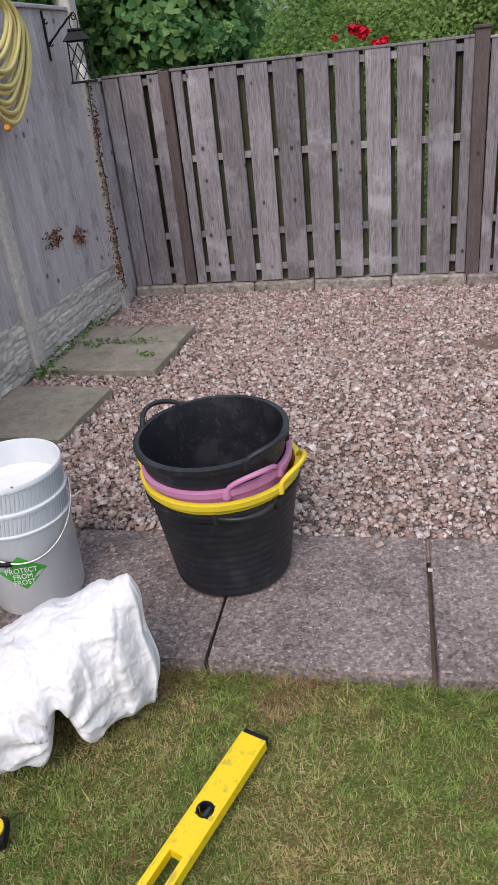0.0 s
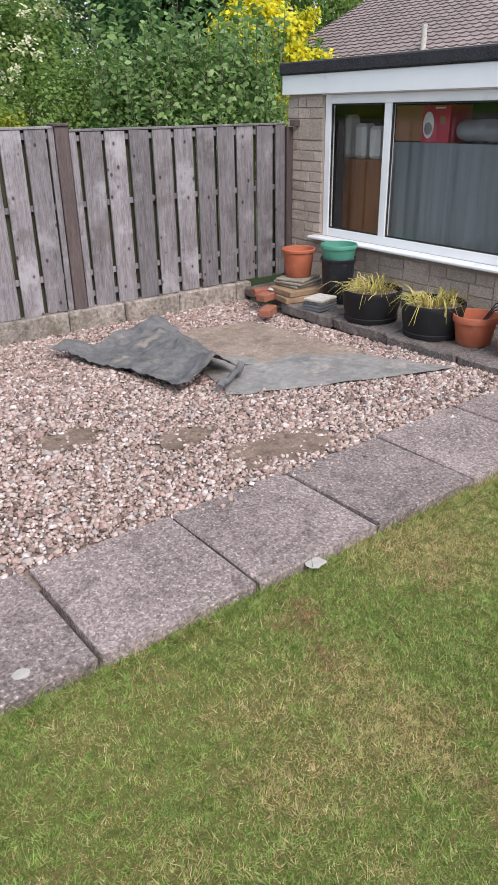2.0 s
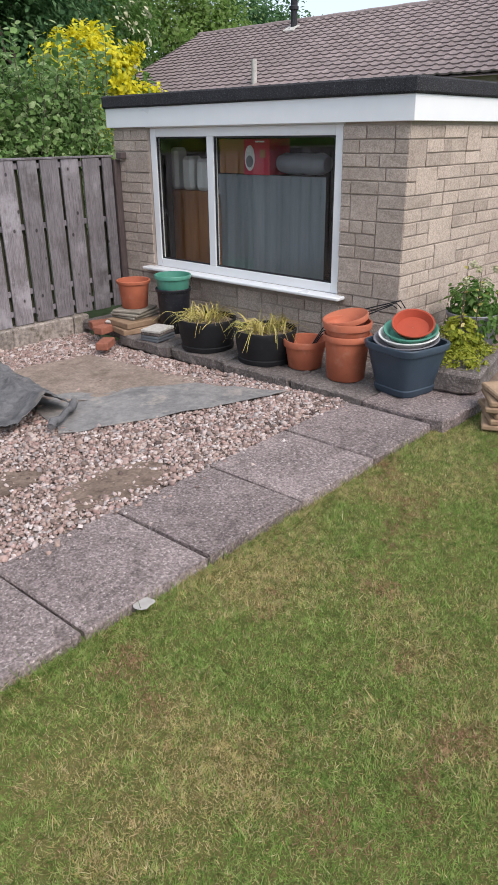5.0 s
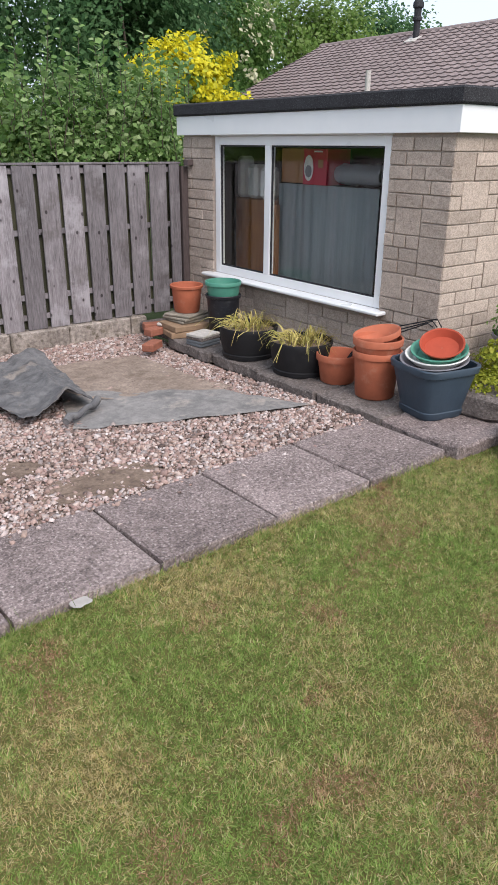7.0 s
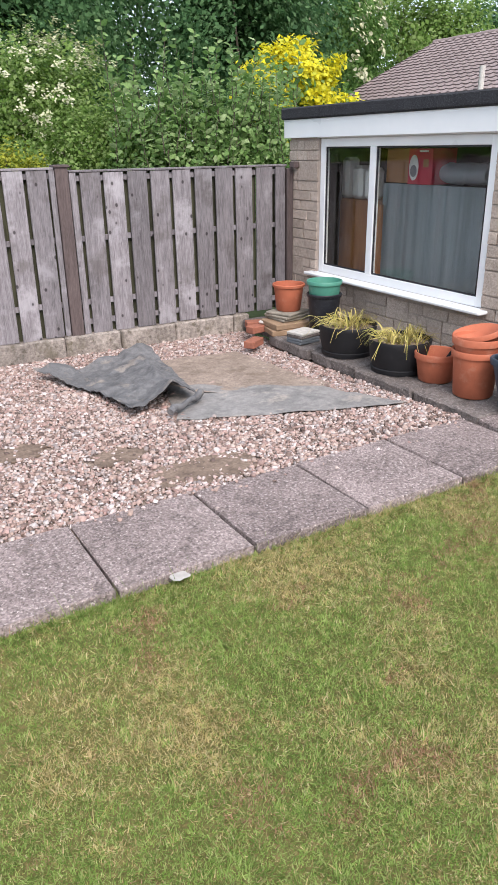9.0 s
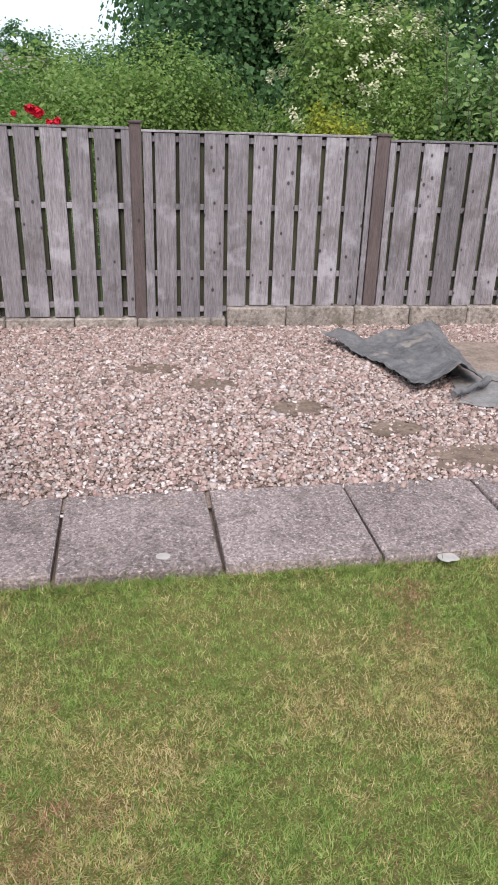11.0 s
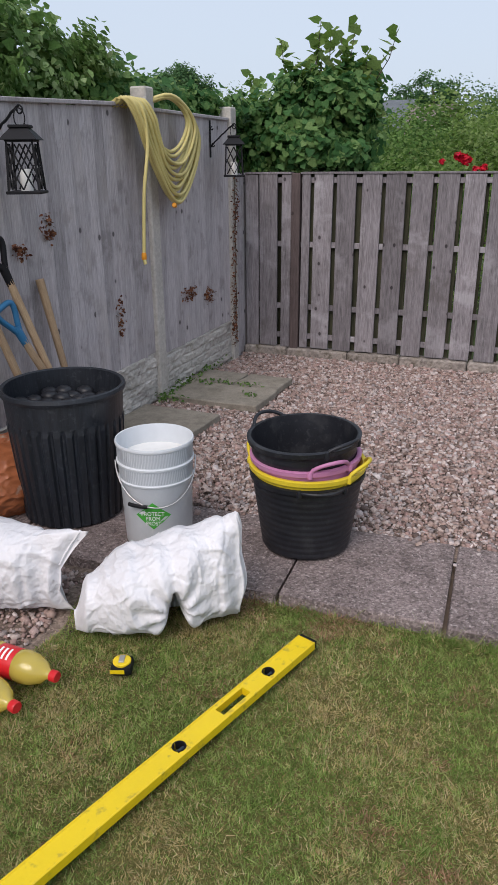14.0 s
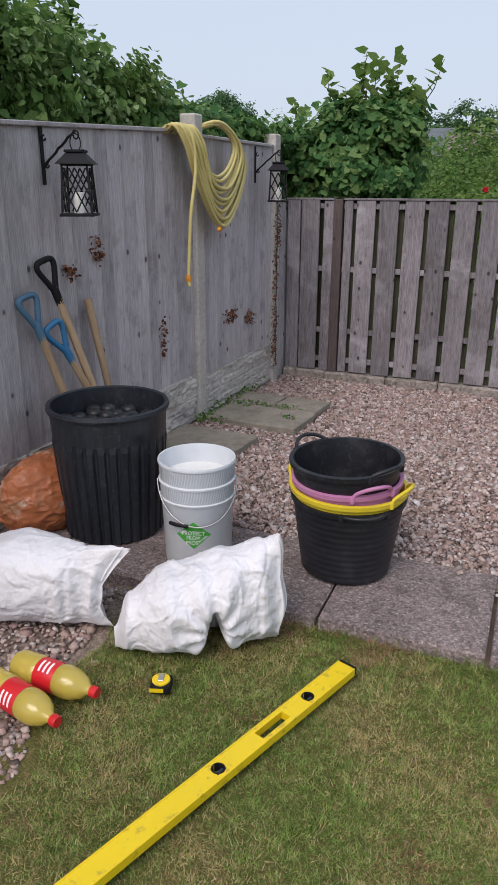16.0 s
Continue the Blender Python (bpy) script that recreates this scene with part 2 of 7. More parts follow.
ground = part("ground", sheet_mesh(40, 40, lambda u, v: ((u - 0.5) * 600, (v - 0.5) * 600, -0.32)), FIELD)
tagged(ground, "rough green ground reaching to the horizon", "ground", kind="structure")
edge = math.tan(radians(SKEW))
lawn = part("lawn", sheet_mesh(60, 40, lambda u, v: (-1.25 + 7.25 * u, -7 * (1 - v) + (-1.25 + 7.25 * u) * edge * v, -0.044 + 0.002 * noise.noise(Vector((u * 9, v * 9, 0))))), LAWN, smooth=True)
tagged(lawn, "mown lawn with dry brown patches", "lawn", kind="structure")
gravel_bed = part("gravel_bed", sheet_mesh(60, 34, lambda u, v: (-2.3 + 6.15 * u, 0.5 + 3.3 * v, bed_height(-2.3 + 6.15 * u, 0.5 + 3.3 * v) - 0.012)), PEBBLE_BED, smooth=True)
tagged(gravel_bed, "earthy fines under the garden gravel", "gravel bed", kind="structure")
side_bed = part("side_bed", sheet_mesh(20, 40, lambda u, v: (-3.2 + 2.05 * u, -7 + 7.1 * v, -0.05 + 0.008 * noise.noise(Vector((u * 5, v * 20, 1))))), PEBBLE_BED, smooth=True)
tagged(side_bed, "gravel strip with dark earth beside the lawn", "gravel bed", kind="structure")

bedding = part("paving_bedding", box(-2.52, 0.03, -0.09, 3.72, 0.585, -0.05), SOIL, at=PATHWAY)
tagged(bedding, "dark earth filling the joints of the paving", "paving bed", kind="structure")
pavement = thing("pavement", PATHWAY, "row of square exposed-aggregate concrete paving slabs", "paving", kind="structure")


def slab_mesh(name, w, d, h, seed):
    rng = random.Random(seed)
    bm = box(0.006, 0.004, -h, w - 0.006, d - 0.004, 0, 0.007)
    for v in bm.verts:
        v.co += Vector((rng.uniform(-0.004, 0.004), rng.uniform(-0.005, 0.005), 0))
    return mesh_of(name, bm, PAVING)


for k in range(-4, 6):
    s = part("slab", slab_mesh("slab", SLAB, DEEP, 0.06, k), None, pavement, at=pose(k * SLAB, 0, random.uniform(-0.003, 0.003), random.uniform(-0.3, 0.3), 0, 0.6 if k in (-1, 0) else 0))

# ---- the back fence: hit-and-miss boards on rails ----
def board_mesh(w, h, t=0.02):
    bm = box(-w / 2, 0, 0, w / 2, t, h, 0.003)
    return mesh_of("board", bm, WOOD)


def fence_panel(x0, x1, starts, width, bottom, top, label):
    f = thing("fence_panel", (x0, FENCE_Y, 0), label, "fence panel", group="back fence", kind="structure")
    rng = random.Random(int(x0 * 100))
    shared = {}
    for s, w, low in starts:
        key = (round(w, 2), low)
        if key not in shared:
            shared[key] = board_mesh(w, top - low)
        part("board", shared[key], None, f, at=pose(s + w / 2 - x0, rng.uniform(-0.003, 0.003), low + rng.uniform(-0.004, 0.004), 0, rng.uniform(-0.25, 0.25), rng.uniform(-1, 1)))
    for z in (bottom + 0.10, 0.34, 0.87, top - 0.045):
        part("rail", box(0, 0.021, z - 0.022, x1 - x0, 0.056, z + 0.022, 0.002), WOOD, f)
    part("cap_rail", box(0, -0.006, top + 0.001, x1 - x0, 0.085, top + 0.018, 0.003), WOOD, f)
    n = int((x1 - x0) / 0.196)
    # boards behind the gaps; their dark colour includes the gap shade
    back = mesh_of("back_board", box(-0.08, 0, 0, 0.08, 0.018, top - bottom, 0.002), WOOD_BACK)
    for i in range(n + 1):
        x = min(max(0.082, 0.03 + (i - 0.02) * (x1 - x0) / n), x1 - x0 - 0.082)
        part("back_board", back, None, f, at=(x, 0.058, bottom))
    return f


TOP_L, TOP_M, TOP_R = 1.43, 1.415, 1.39
fence_panel(-2.21, -1.80, [(-2.205, 0.115, -0.02), (-2.08, 0.16, -0.02), (-1.886, 0.085, -0.02)], 0.16, -0.02, TOP_L, "narrow weathered grey hit-and-miss fence panel in the corner")
fence_panel(-1.715, 0.255, [(-1.71, 0.07, -0.02)] + [(-1.607 + 0.1995 * i, 0.158, -0.02) for i in range(9)] + [(0.188, 0.064, -0.02)], 0.158, -0.02, TOP_L, "weathered grey hit-and-miss fence panel with knotty boards")
fence_panel(0.345, 2.205, [(0.35, 0.07, -0.06)] + [(0.44 + 0.1935 * i, 0.16, -0.06 if i < 3 else 0.07) for i in range(9)] + [(2.16, 0.045, 0.07)], 0.16, -0.06, TOP_M, "weathered grey hit-and-miss fence panel above a stepped footing")
fence_panel(2.325, 4.40, [(2.33, 0.055, 0.07)] + [(2.408 + 0.2075 * i, 0.172, 0.07) for i in range(9)] + [(4.283, 0.105, 0.07)], 0.172, 0.07, TOP_R, "silver-grey hit-and-miss fence panel ending at the house wall")


def wood_post(x, w, low, high, capped):
    p = thing("fence_post", (x, FENCE_Y - 0.012, low), "dark brown square timber fence post", "fence post", group="timber fence posts", kind="structure")
    part("post", box(-w / 2, 0, 0, w / 2, w, high - low, 0.004), WOOD_DARK, p)
    if capped:
        part("post_cap", box(-w / 2 - 0.012, -0.012, high - low, w / 2 + 0.012, w + 0.012, high - low + 0.022, 0.005), WOOD_DARK, p)


wood_post(-1.757, 0.075, -0.05, 1.44, False)
wood_post(0.30, 0.088, -0.08, 1.475, True)
wood_post(2.265, 0.105, 0.05, 1.43, True)
wood_post(4.436, 0.068, 0.03, 1.37, False)


def footing(x0, x1, z0, z1, y0, label):
    f = thing("footing", (x0, y0, z0), label, "footing", group="fence footing", kind="structure")
    rng = random.Random(int(x1 * 31))
    x = 0.0
    while x < x1 - x0 - 0.02:
        w = min(rng.uniform(0.4, 0.62), x1 - x0 - x)
        bm = box(x + 0.003, rng.uniform(-0.006, 0.006), 0, x + w - 0.003, 3.9 - y0, z1 - z0 + rng.uniform(-0.006, 0.004), 0.012)
        bmesh.ops.subdivide_edges(bm, edges=[e for e in bm.edges if e.calc_length() > 0.2], cuts=5, use_grid_fill=True)
        for v in bm.verts:
            v.co += 0.006 * noise.noise_vector(v.co * 14 + Vector((x0, x, 0)))
        part("kerb_stone", bm, FOOTING, f, smooth=False)
        x += w


footing(-2.22, 1.015, -0.2, -0.022, 3.765, "low crumbling concrete footing under the fence")
footing(1.02, 3.95, -0.2, 0.068, 3.75, "raised mossy concrete footing under the fence")

# ---- the boundary fence on the other side: concrete posts, gravel boards, featheredge ----


def concrete_post(y, top, low):
    p = thing("concrete_post", (LEFT_X, y, low), "grey slotted concrete fence post with weathered top", "fence post", group="concrete fence posts", kind="structure")
    bm = box(-0.06, -0.055, 0, 0.05, 0.055, top - low, 0.008)
    for v in bm.verts:
        if v.co.z > top - low - 0.02:
            v.co.z -= 0.35 * max(abs(v.co.x + 0.005), abs(v.co.y)) - 0.015
    part("post", bm, CONCRETE, p)


concrete_post(3.51, 1.93, -0.12)
concrete_post(2.14, 1.965, -0.05)
concrete_post(-0.07, 1.84, -0.05)


def rock_panel(y0, y1, z0, z1):
    """A rock-faced concrete gravel board."""
    g = thing("gravel_board", (LEFT_X, y0, z0), "rock-faced grey concrete gravel board", "gravel board", group="gravel boards", kind="structure")
    n, m = int((y1 - y0) / 0.018), 16

    def f(u, v):
        y, z = u * (y1 - y0), v * (z1 - z0)
        row = int(z / 0.062)
        cell = noise.cell(Vector((y / 0.23 + row * 0.5, row, y0)))
        joint = min(abs((y / 0.23 + row * 0.5) % 1.0 - 0.5) * 2, 1)
        seam = max(0.0, 1 - min((z % 0.062), 0.062 - (z % 0.062)) / 0.008)
        x = 0.012 * cell + 0.012 * noise.noise(Vector((y * 22, z * 40, y0))) - 0.01 * seam - (0.01 if joint > 0.955 else 0)
        return (0.02 + x, y, z)
    bm = sheet_mesh(n, m * 2, f)
    geom = bmesh.ops.extrude_face_region(bm, geom=list(bm.faces))
    for v in [e for e in geom["geom"] if isinstance(e, bmesh.types.BMVert)]:
        v.co.x = -0.03
    bmesh.ops.recalc_face_normals(bm, faces=bm.faces)
    part("board", bm, CONCRETE, g)


def feather_panel(y0, y1, z0, z1, label, sag=0.0):
    f = thing("featheredge_panel", (LEFT_X, y0, z0), label, "fence panel", group="boundary fence", kind="structure")
    n = round((y1 - y0) / 0.115)
    w = (y1 - y0) / n
    rng = random.Random(int(y1 * 10))
    bm = bmesh.new()
    vs = [bm.verts.new(c) for c in ((0, 0, 0), (0.006, 0, 0), (0.018, w + 0.006, 0), (0.0, w + 0.006, 0))]
    vt = [bm.verts.new((v.co.x, v.co.y, z1 - z0)) for v in vs]
    for i in range(4):
        bm.faces.new((vs[i], vs[(i + 1) % 4], vt[(i + 1) % 4], vt[i]))
    bm.faces.new(vs)
    bm.faces.new(vt)
    bmesh.ops.recalc_face_normals(bm, faces=bm.faces)
    me = mesh_of("featheredge_board", bm, FEATHER)
    for i in range(n):
        part("featheredge_board", me, None, f, at=pose(rng.uniform(-0.002, 0.003), i * w, rng.uniform(-0.006, 0.004) - sag * (n - i - 0.5) * w, 0, 0, rng.uniform(-0.6, 0.6)))
    capping = box(-0.012, 0, z1 - z0 - 0.002, 0.034, y1 - y0, z1 - z0 + 0.02, 0.004)
    for v in capping.verts:
        v.co.z -= sag * (y1 - y0 - v.co.y)
    part("capping", capping, FEATHER, f)


rock_panel(2.197, 3.453, -0.08, 0.255)
feather_panel(2.197, 3.453, 0.258, 1.83, "weathered grey featheredge fence panel between concrete posts")
feather_panel(3.568, 3.87, -0.12, 1.42, "dark narrow board infill behind the corner post")
rock_panel(-0.013, 2.083, -0.05, 0.3)
feather_panel(-0.013, 2.083, 0.303, 1.85, "weathered grey featheredge fence panel with rusty stains", 0.043)
rock_panel(-1.9, -0.127, -0.05, 0.3)
feather_panel(-1.9, -0.127, 0.303, 1.755, "weathered grey featheredge fence panel beside the gravel", 0.02)

# ---- the flat-roofed house extension ----
house = thing("house", (0, 0, 0), "flat-roofed buff stone house extension with a white window", "house")
WIN = (1.357, 3.393, 0.47, 1.622)            # y from, y to, z from, z to
END_Y, FAR_X, ROOF_Z = 3.87, 8.6, 1.63
T = 0.25
house_wall = part("wall", box(WALL_X + 0.006, WALL_Y + 0.006, -0.3, WALL_X + T, END_Y - 0.012, WIN[2] - 0.03), MORTAR, house, "buff coursed reconstituted stone wall")
for a in ((WALL_X + 0.006, WIN[1] + 0.005, WIN[2] - 0.03, WALL_X + T, END_Y - 0.012, ROOF_Z), (WALL_X + 0.006, WALL_Y + 0.006, WIN[2] - 0.03, WALL_X + T, WIN[0] - 0.005, ROOF_Z),
          (WALL_X + T, WALL_Y + 0.006, -0.3, FAR_X, WALL_Y + T, ROOF_Z), (WALL_X + T, END_Y - T, -0.3, FAR_X, END_Y - 0.012, ROOF_Z), (FAR_X - T, WALL_Y + T, -0.3, FAR_X, END_Y - T, ROOF_Z)):
    part("wall", box(*a), MORTAR, house)

soffit = part("fascia", box(WALL_X - 0.04, WALL_Y - 0.045, ROOF_Z, FAR_X + 0.04, END_Y + 0.04, 1.785, 0.003), UPVC, house, "white plastic fascia board")
part("roof_edge", box(WALL_X - 0.065, WALL_Y - 0.07, 1.7865, FAR_X + 0.06, END_Y + 0.06, 1.885, 0.012), FELT, house, "black mineral felt roof edge")
# floor coloured near-black for the unlit room
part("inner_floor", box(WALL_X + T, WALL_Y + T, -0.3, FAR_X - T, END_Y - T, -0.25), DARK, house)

window = part("window", box(WALL_X + 0.02, WIN[0], WIN[2], WALL_X + 0.075, WIN[0] + 0.07, WIN[3], 0.004), UPVC, house, "white double-glazed window")
MULL = 2.665
for nm, a in (("frame_bar", (WIN[1] - 0.07, WIN[2], WIN[1], WIN[3])), ("frame_bar", (WIN[0] + 0.07, WIN[3] - 0.07, WIN[1] - 0.07, WIN[3])),
              ("frame_bar", (WIN[0] + 0.07, WIN[2], WIN[1] - 0.07, WIN[2] + 0.07)), ("mullion", (MULL - 0.038, WIN[2] + 0.07, MULL + 0.038, WIN[3] - 0.07))):
    part(nm, box(WALL_X + 0.02, a[0], a[1], WALL_X + 0.075, a[2], a[3], 0.004), UPVC, window)
for y0, y1 in ((WIN[0] + 0.07, MULL - 0.038), (MULL + 0.038, WIN[1] - 0.07)):
    g = part("pane", box(WALL_X + 0.045, y0, WIN[2] + 0.07, WALL_X + 0.051, y1, WIN[3] - 0.07), GLASS, window)
    g.visible_shadow = False
    for a in ((y0, WIN[2] + 0.07, y0 + 0.012, WIN[3] - 0.07), (y1 - 0.012, WIN[2] + 0.07, y1, WIN[3] - 0.07), (y0 + 0.012, WIN[2] + 0.07, y1 - 0.012, WIN[2] + 0.082), (y0 + 0.012, WIN[3] - 0.082, y1 - 0.012, WIN[3] - 0.07)):
        part("gasket", box(WALL_X + 0.032, a[0], a[1], WALL_X + 0.044, a[2], a[3]), FELT, window)
# two thin added sheets, coloured near-black so reveal and end wall look shaded
part("reveal", box(WALL_X + 0.08, WIN[1] - 0.012, WIN[2], WALL_X + T - 0.002, WIN[1] + 0.003, WIN[3]), DARK, house, "added near-black panel giving the window reveal its shade")
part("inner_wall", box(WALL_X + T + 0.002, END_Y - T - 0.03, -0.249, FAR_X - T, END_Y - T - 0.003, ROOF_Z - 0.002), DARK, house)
part("window_head", box(WALL_X - 0.006, WIN[0] - 0.02, WIN[3] + 0.001, WALL_X + 0.07, WIN[1] + 0.02, WIN[3] + 0.0075), UPVC, window)
part("sill", box(WALL_X - 0.095, WIN[0] - 0.08, WIN[2] - 0.028, WALL_X + 0.03, WIN[1] + 0.08, WIN[2] - 0.002, 0.007), UPVC, house, "white plastic window sill")


def courses(y0, y1, z0, z1, axis, seed, holes=()):
    """Stone blocks of mixed lengths, some two courses high, set in the wall."""
    rng = random.Random(seed)
    shared = {}
    h = 0.0865
    rows = int((z1 - z0) / h + 0.001)
    taken = [[] for _ in range(rows + 1)]

    def free(r, a, b):
        return all(b <= p + 1e-4 or a >= q - 1e-4 for p, q in taken[r])
    for r in range(rows):
        y = y0
        while y < y1 - 0.02:
            blocks = [q for p, q in taken[r] if p - 1e-4 <= y < q - 1e-4]
            if blocks:
                y = blocks[0]
                continue
            w = rng.choice((0.11, 0.165, 0.22, 0.22, 0.275, 0.33))
            nxt = [p for p, q in taken[r] if p > y + 1e-4]
            end = min([y + w, y1] + nxt)
            for ha, hb, hc, hd in holes:
                if z0 + r * h < hd - 0.02 and z0 + (r + 1) * h > hc + 0.02 and y < ha < end + 0.06:
                    end = ha
                if z0 + r * h < hd - 0.02 and z0 + (r + 1) * h > hc + 0.02 and ha - 1e-4 <= y < hb - 1e-4:
                    y, end = hb, None
                    break
            if end is None:
                continue
            if min([y1] + nxt) - end < 0.06:
                end = min([y1] + nxt)
            tall = rng.random() < 0.13 and r + 1 < rows and free(r + 1, y, end) and end - y > 0.15
            for ha, hb, hc, hd in holes:
                if tall and z0 + (r + 2) * h > hc - 0.02 and y < hb and end > ha and z0 + r * h < hd:
                    tall = False
            hh = h * 2 if tall else h
            if tall:
                taken[r + 1].append((y, end))
            key = (round(end - y, 3), tall, rng.randrange(2))
            if key not in shared:
                w2 = key[0]
                bm = box(0, 0.004, 0.004, 0.03, w2 - 0.004, hh - 0.004, 0.003)
                bmesh.ops.subdivide_edges(bm, edges=[e for e in bm.edges if e.calc_length() > 0.05], cuts=1, use_grid_fill=True)
                for v in bm.verts:
                    v.co += 0.004 * noise.noise_vector(v.co * 20 + Vector((seed, w2 * 7, key[2])))
                shared[key] = mesh_of("stone_block", bm, STONE)
            m = Matrix.Translation((WALL_X - 0.002 - rng.uniform(0, 0.006), y, z0 + r * h)) if axis == "x" else pose(y, WALL_Y - 0.002 - rng.uniform(0, 0.006), z0 + r * h, 0, 0, 90) @ pose(0, 0, 0) @ Matrix.Scale(-1, 4, (0, 1, 0))
            part("stone_block", shared[key], None, house_wall, at=m)
            y = end


# ---- bungalow roof beyond the extension ----
bungalow = thing("bungalow", (0, 0, 0), "bungalow behind with a brown interlocking tiled roof", "house")
EAVE, RIDGE, VERGE, SOUTH = (14.73, 2.63), (19.0, 4.62), 17.75, 2.0
bm = bmesh.new()
for x0, z0, x1, z1 in ((EAVE[0], EAVE[1], RIDGE[0], RIDGE[1]), (RIDGE[0], RIDGE[1], 2 * RIDGE[0] - EAVE[0], EAVE[1])):
    q = [bm.verts.new(c) for c in ((x0, SOUTH, z0 - 0.05), (x1, SOUTH, z1 - 0.05), (x1, VERGE, z1 - 0.05), (x0, VERGE, z0 - 0.05))]
    bm.faces.new(q)
part("roof", bm, TILE, bungalow)
part("wall", box(EAVE[0] + 0.35, SOUTH + 0.2, -0.32, 2 * RIDGE[0] - EAVE[0] - 0.35, VERGE - 0.12, EAVE[1] + 0.06), MORTAR, bungalow)
bungalow_roof = bungalow.children[0]
ridge_bm = tube([(RIDGE[0], SOUTH + i * (VERGE - SOUTH) / 28, RIDGE[1] - 0.03) for i in range(29)], [0.1 if i % 2 else 0.112 for i in range(29)], 12)
part("ridge_capping", ridge_bm, TILE, bungalow_roof, "brown half-round ridge tiles")


def tile_mesh(w, l):
    """An interlocking tile: a raised roll and a flat pan, thick at its lower end."""
    bm = bmesh.new()
    n = 8
    up, dn = [], []
    for j in range(n + 1):
        u = j / n
        z = 0.028 * max(0.0, math.sin(u * math.pi * 2)) ** 0.8 if u < 0.5 else 0.004
        up.append((bm.verts.new((0, u * w, z + 0.03)), bm.verts.new((l, u * w, z + 0.0))))
        dn.append(bm.verts.new((0, u * w, z - 0.006)))
    for j in range(n):
        bm.faces.new((up[j][0], up[j + 1][0], up[j + 1][1], up[j][1]))
        bm.faces.new((dn[j], dn[j + 1], up[j + 1][0], up[j][0]))
    bmesh.ops.recalc_face_normals(bm, faces=bm.faces)
    return mesh_of("roof_tile", bm, TILE)


slope = math.degrees(math.atan2(RIDGE[1] - EAVE[1], RIDGE[0] - EAVE[0]))
run = math.hypot(RIDGE[1] - EAVE[1], RIDGE[0] - EAVE[0])
TROWS, TW = 19, 0.3
tile = tile_mesh(TW, run / TROWS + 0.02)
far_verts, far_faces = [], []
for r in range(TROWS):
    for c in range(52):
        m = pose(EAVE[0], VERGE, EAVE[1], 0, -slope, 0) @ pose(r * run / TROWS, -(c + 1) * TW, 0.004 + random.uniform(0, 0.004))
        if 20 <= c < 35:
            part("roof_tile", tile, None, bungalow_roof, at=m)
        else:
            far_faces += [[i + len(far_verts) for i in p.vertices] for p in tile.polygons]
            far_verts += [tuple(m @ v.co) for v in tile.vertices]
tagged(part("roof_tile", soup("roof_tile", far_verts, far_faces, TILE), None, bungalow_roof), kind="stuff")
part("flue", lathe([(0.09, 0), (0.09, 0.5), (0.13, 0.52), (0.13, 0.6), (0.1, 0.62), (0.1, 0.8), (0.15, 0.84), (0.15, 0.95), (0.08, 1.05)], 16), FELT, bungalow_roof, "black metal flue", at=(18.5, 13.3, 4.33), smooth=True)
part("flue_flashing", box(-0.22, -0.2, -0.03, 0.15, 0.2, 0.02, 0.01), CONCRETE, bungalow_roof, "pale lead flashing", at=pose(18.4, 13.3, 4.38, 0, -slope, 0))
part("vent_pipe", lathe([(0.07, 0), (0.07, 0.62)], 12), CONCRETE, bungalow_roof, "grey plastic vent pipe", at=(14.9, 11.6, 2.65), smooth=True)
courses(WALL_Y - 0.004, END_Y, -0.12, 1.625, "x", 3, [(WIN[0] - 0.005, WIN[1] + 0.005, WIN[2] - 0.03, 1.7)])
courses(WALL_X - 0.004, FAR_X - 2.0, -0.12, 1.625, "y", 8)

# ---- materials of the loose things ----
def plain(name, c, rough=0.5, spec=0.4, vary=0.12, scale=14, bump=0.12, bscale=60, spot=None, spots=0.0, sscale=9, **k):
    return mat(name, tuple(v * (1 - vary) for v in c), tuple(min(1, v * (1 + vary)) for v in c), scale, 2.5, rough, bump, bscale, spot=spot, spots=spots, sscale=sscale, spec=spec, **k)


# the pale spots are scuffs and also small highlights painted into the colour
BLACK = plain("black_plastic", (0.0125, 0.0135, 0.0175), 0.42, 0.4, 0.4, spot=(0.055, 0.057, 0.062), spots=0.4, sscale=46, blot=(0.035, 0.036, 0.04), blots=0.6, blscale=9)
PLANTER = plain("matt_black_plastic", (0.011, 0.011, 0.0125), 0.6, 0.3, 0.3, spot=(0.03, 0.03, 0.03), spots=0.3, sscale=12)
BINMAT = mat("dusty_black_plastic", (0.006, 0.007, 0.009), (0.027, 0.032, 0.042), 30, 3, 0.42, 0.2, 60, (1, 1, 0.05), spot=(0.085, 0.09, 0.1), spots=0.3, sscale=40, spec=0.45, streak=0.3)
PINK = plain("pink_plastic", (0.5, 0.2, 0.37), 0.5, spot=(0.4, 0.28, 0.35), spots=0.3)
YELLOW = plain("yellow_plastic", (0.68, 0.52, 0.03), 0.45, spot=(0.45, 0.36, 0.1), spots=0.35, sscale=18)
LEVEL_Y = plain("yellow_enamel", (0.78, 0.56, 0.008), 0.4, 0.5, 0.05, spot=(0.3, 0.22, 0.05), spots=0.5, sscale=26)
WHITE_P = plain("white_plastic", (0.74, 0.74, 0.72), 0.4, 0.45, 0.05, spot=(0.45, 0.44, 0.42), spots=0.25, sscale=9)
PAIL = plain("milky_pail_plastic", (0.6, 0.63, 0.66), 0.4, 0.45, 0.06, spot=(0.8, 0.8, 0.8), spots=0.4, sscale=10)
HATCH = plain("grey_print", (0.47, 0.5, 0.53), 0.5)
GREEN_P = plain("green_print", (0.06, 0.36, 0.045), 0.45)
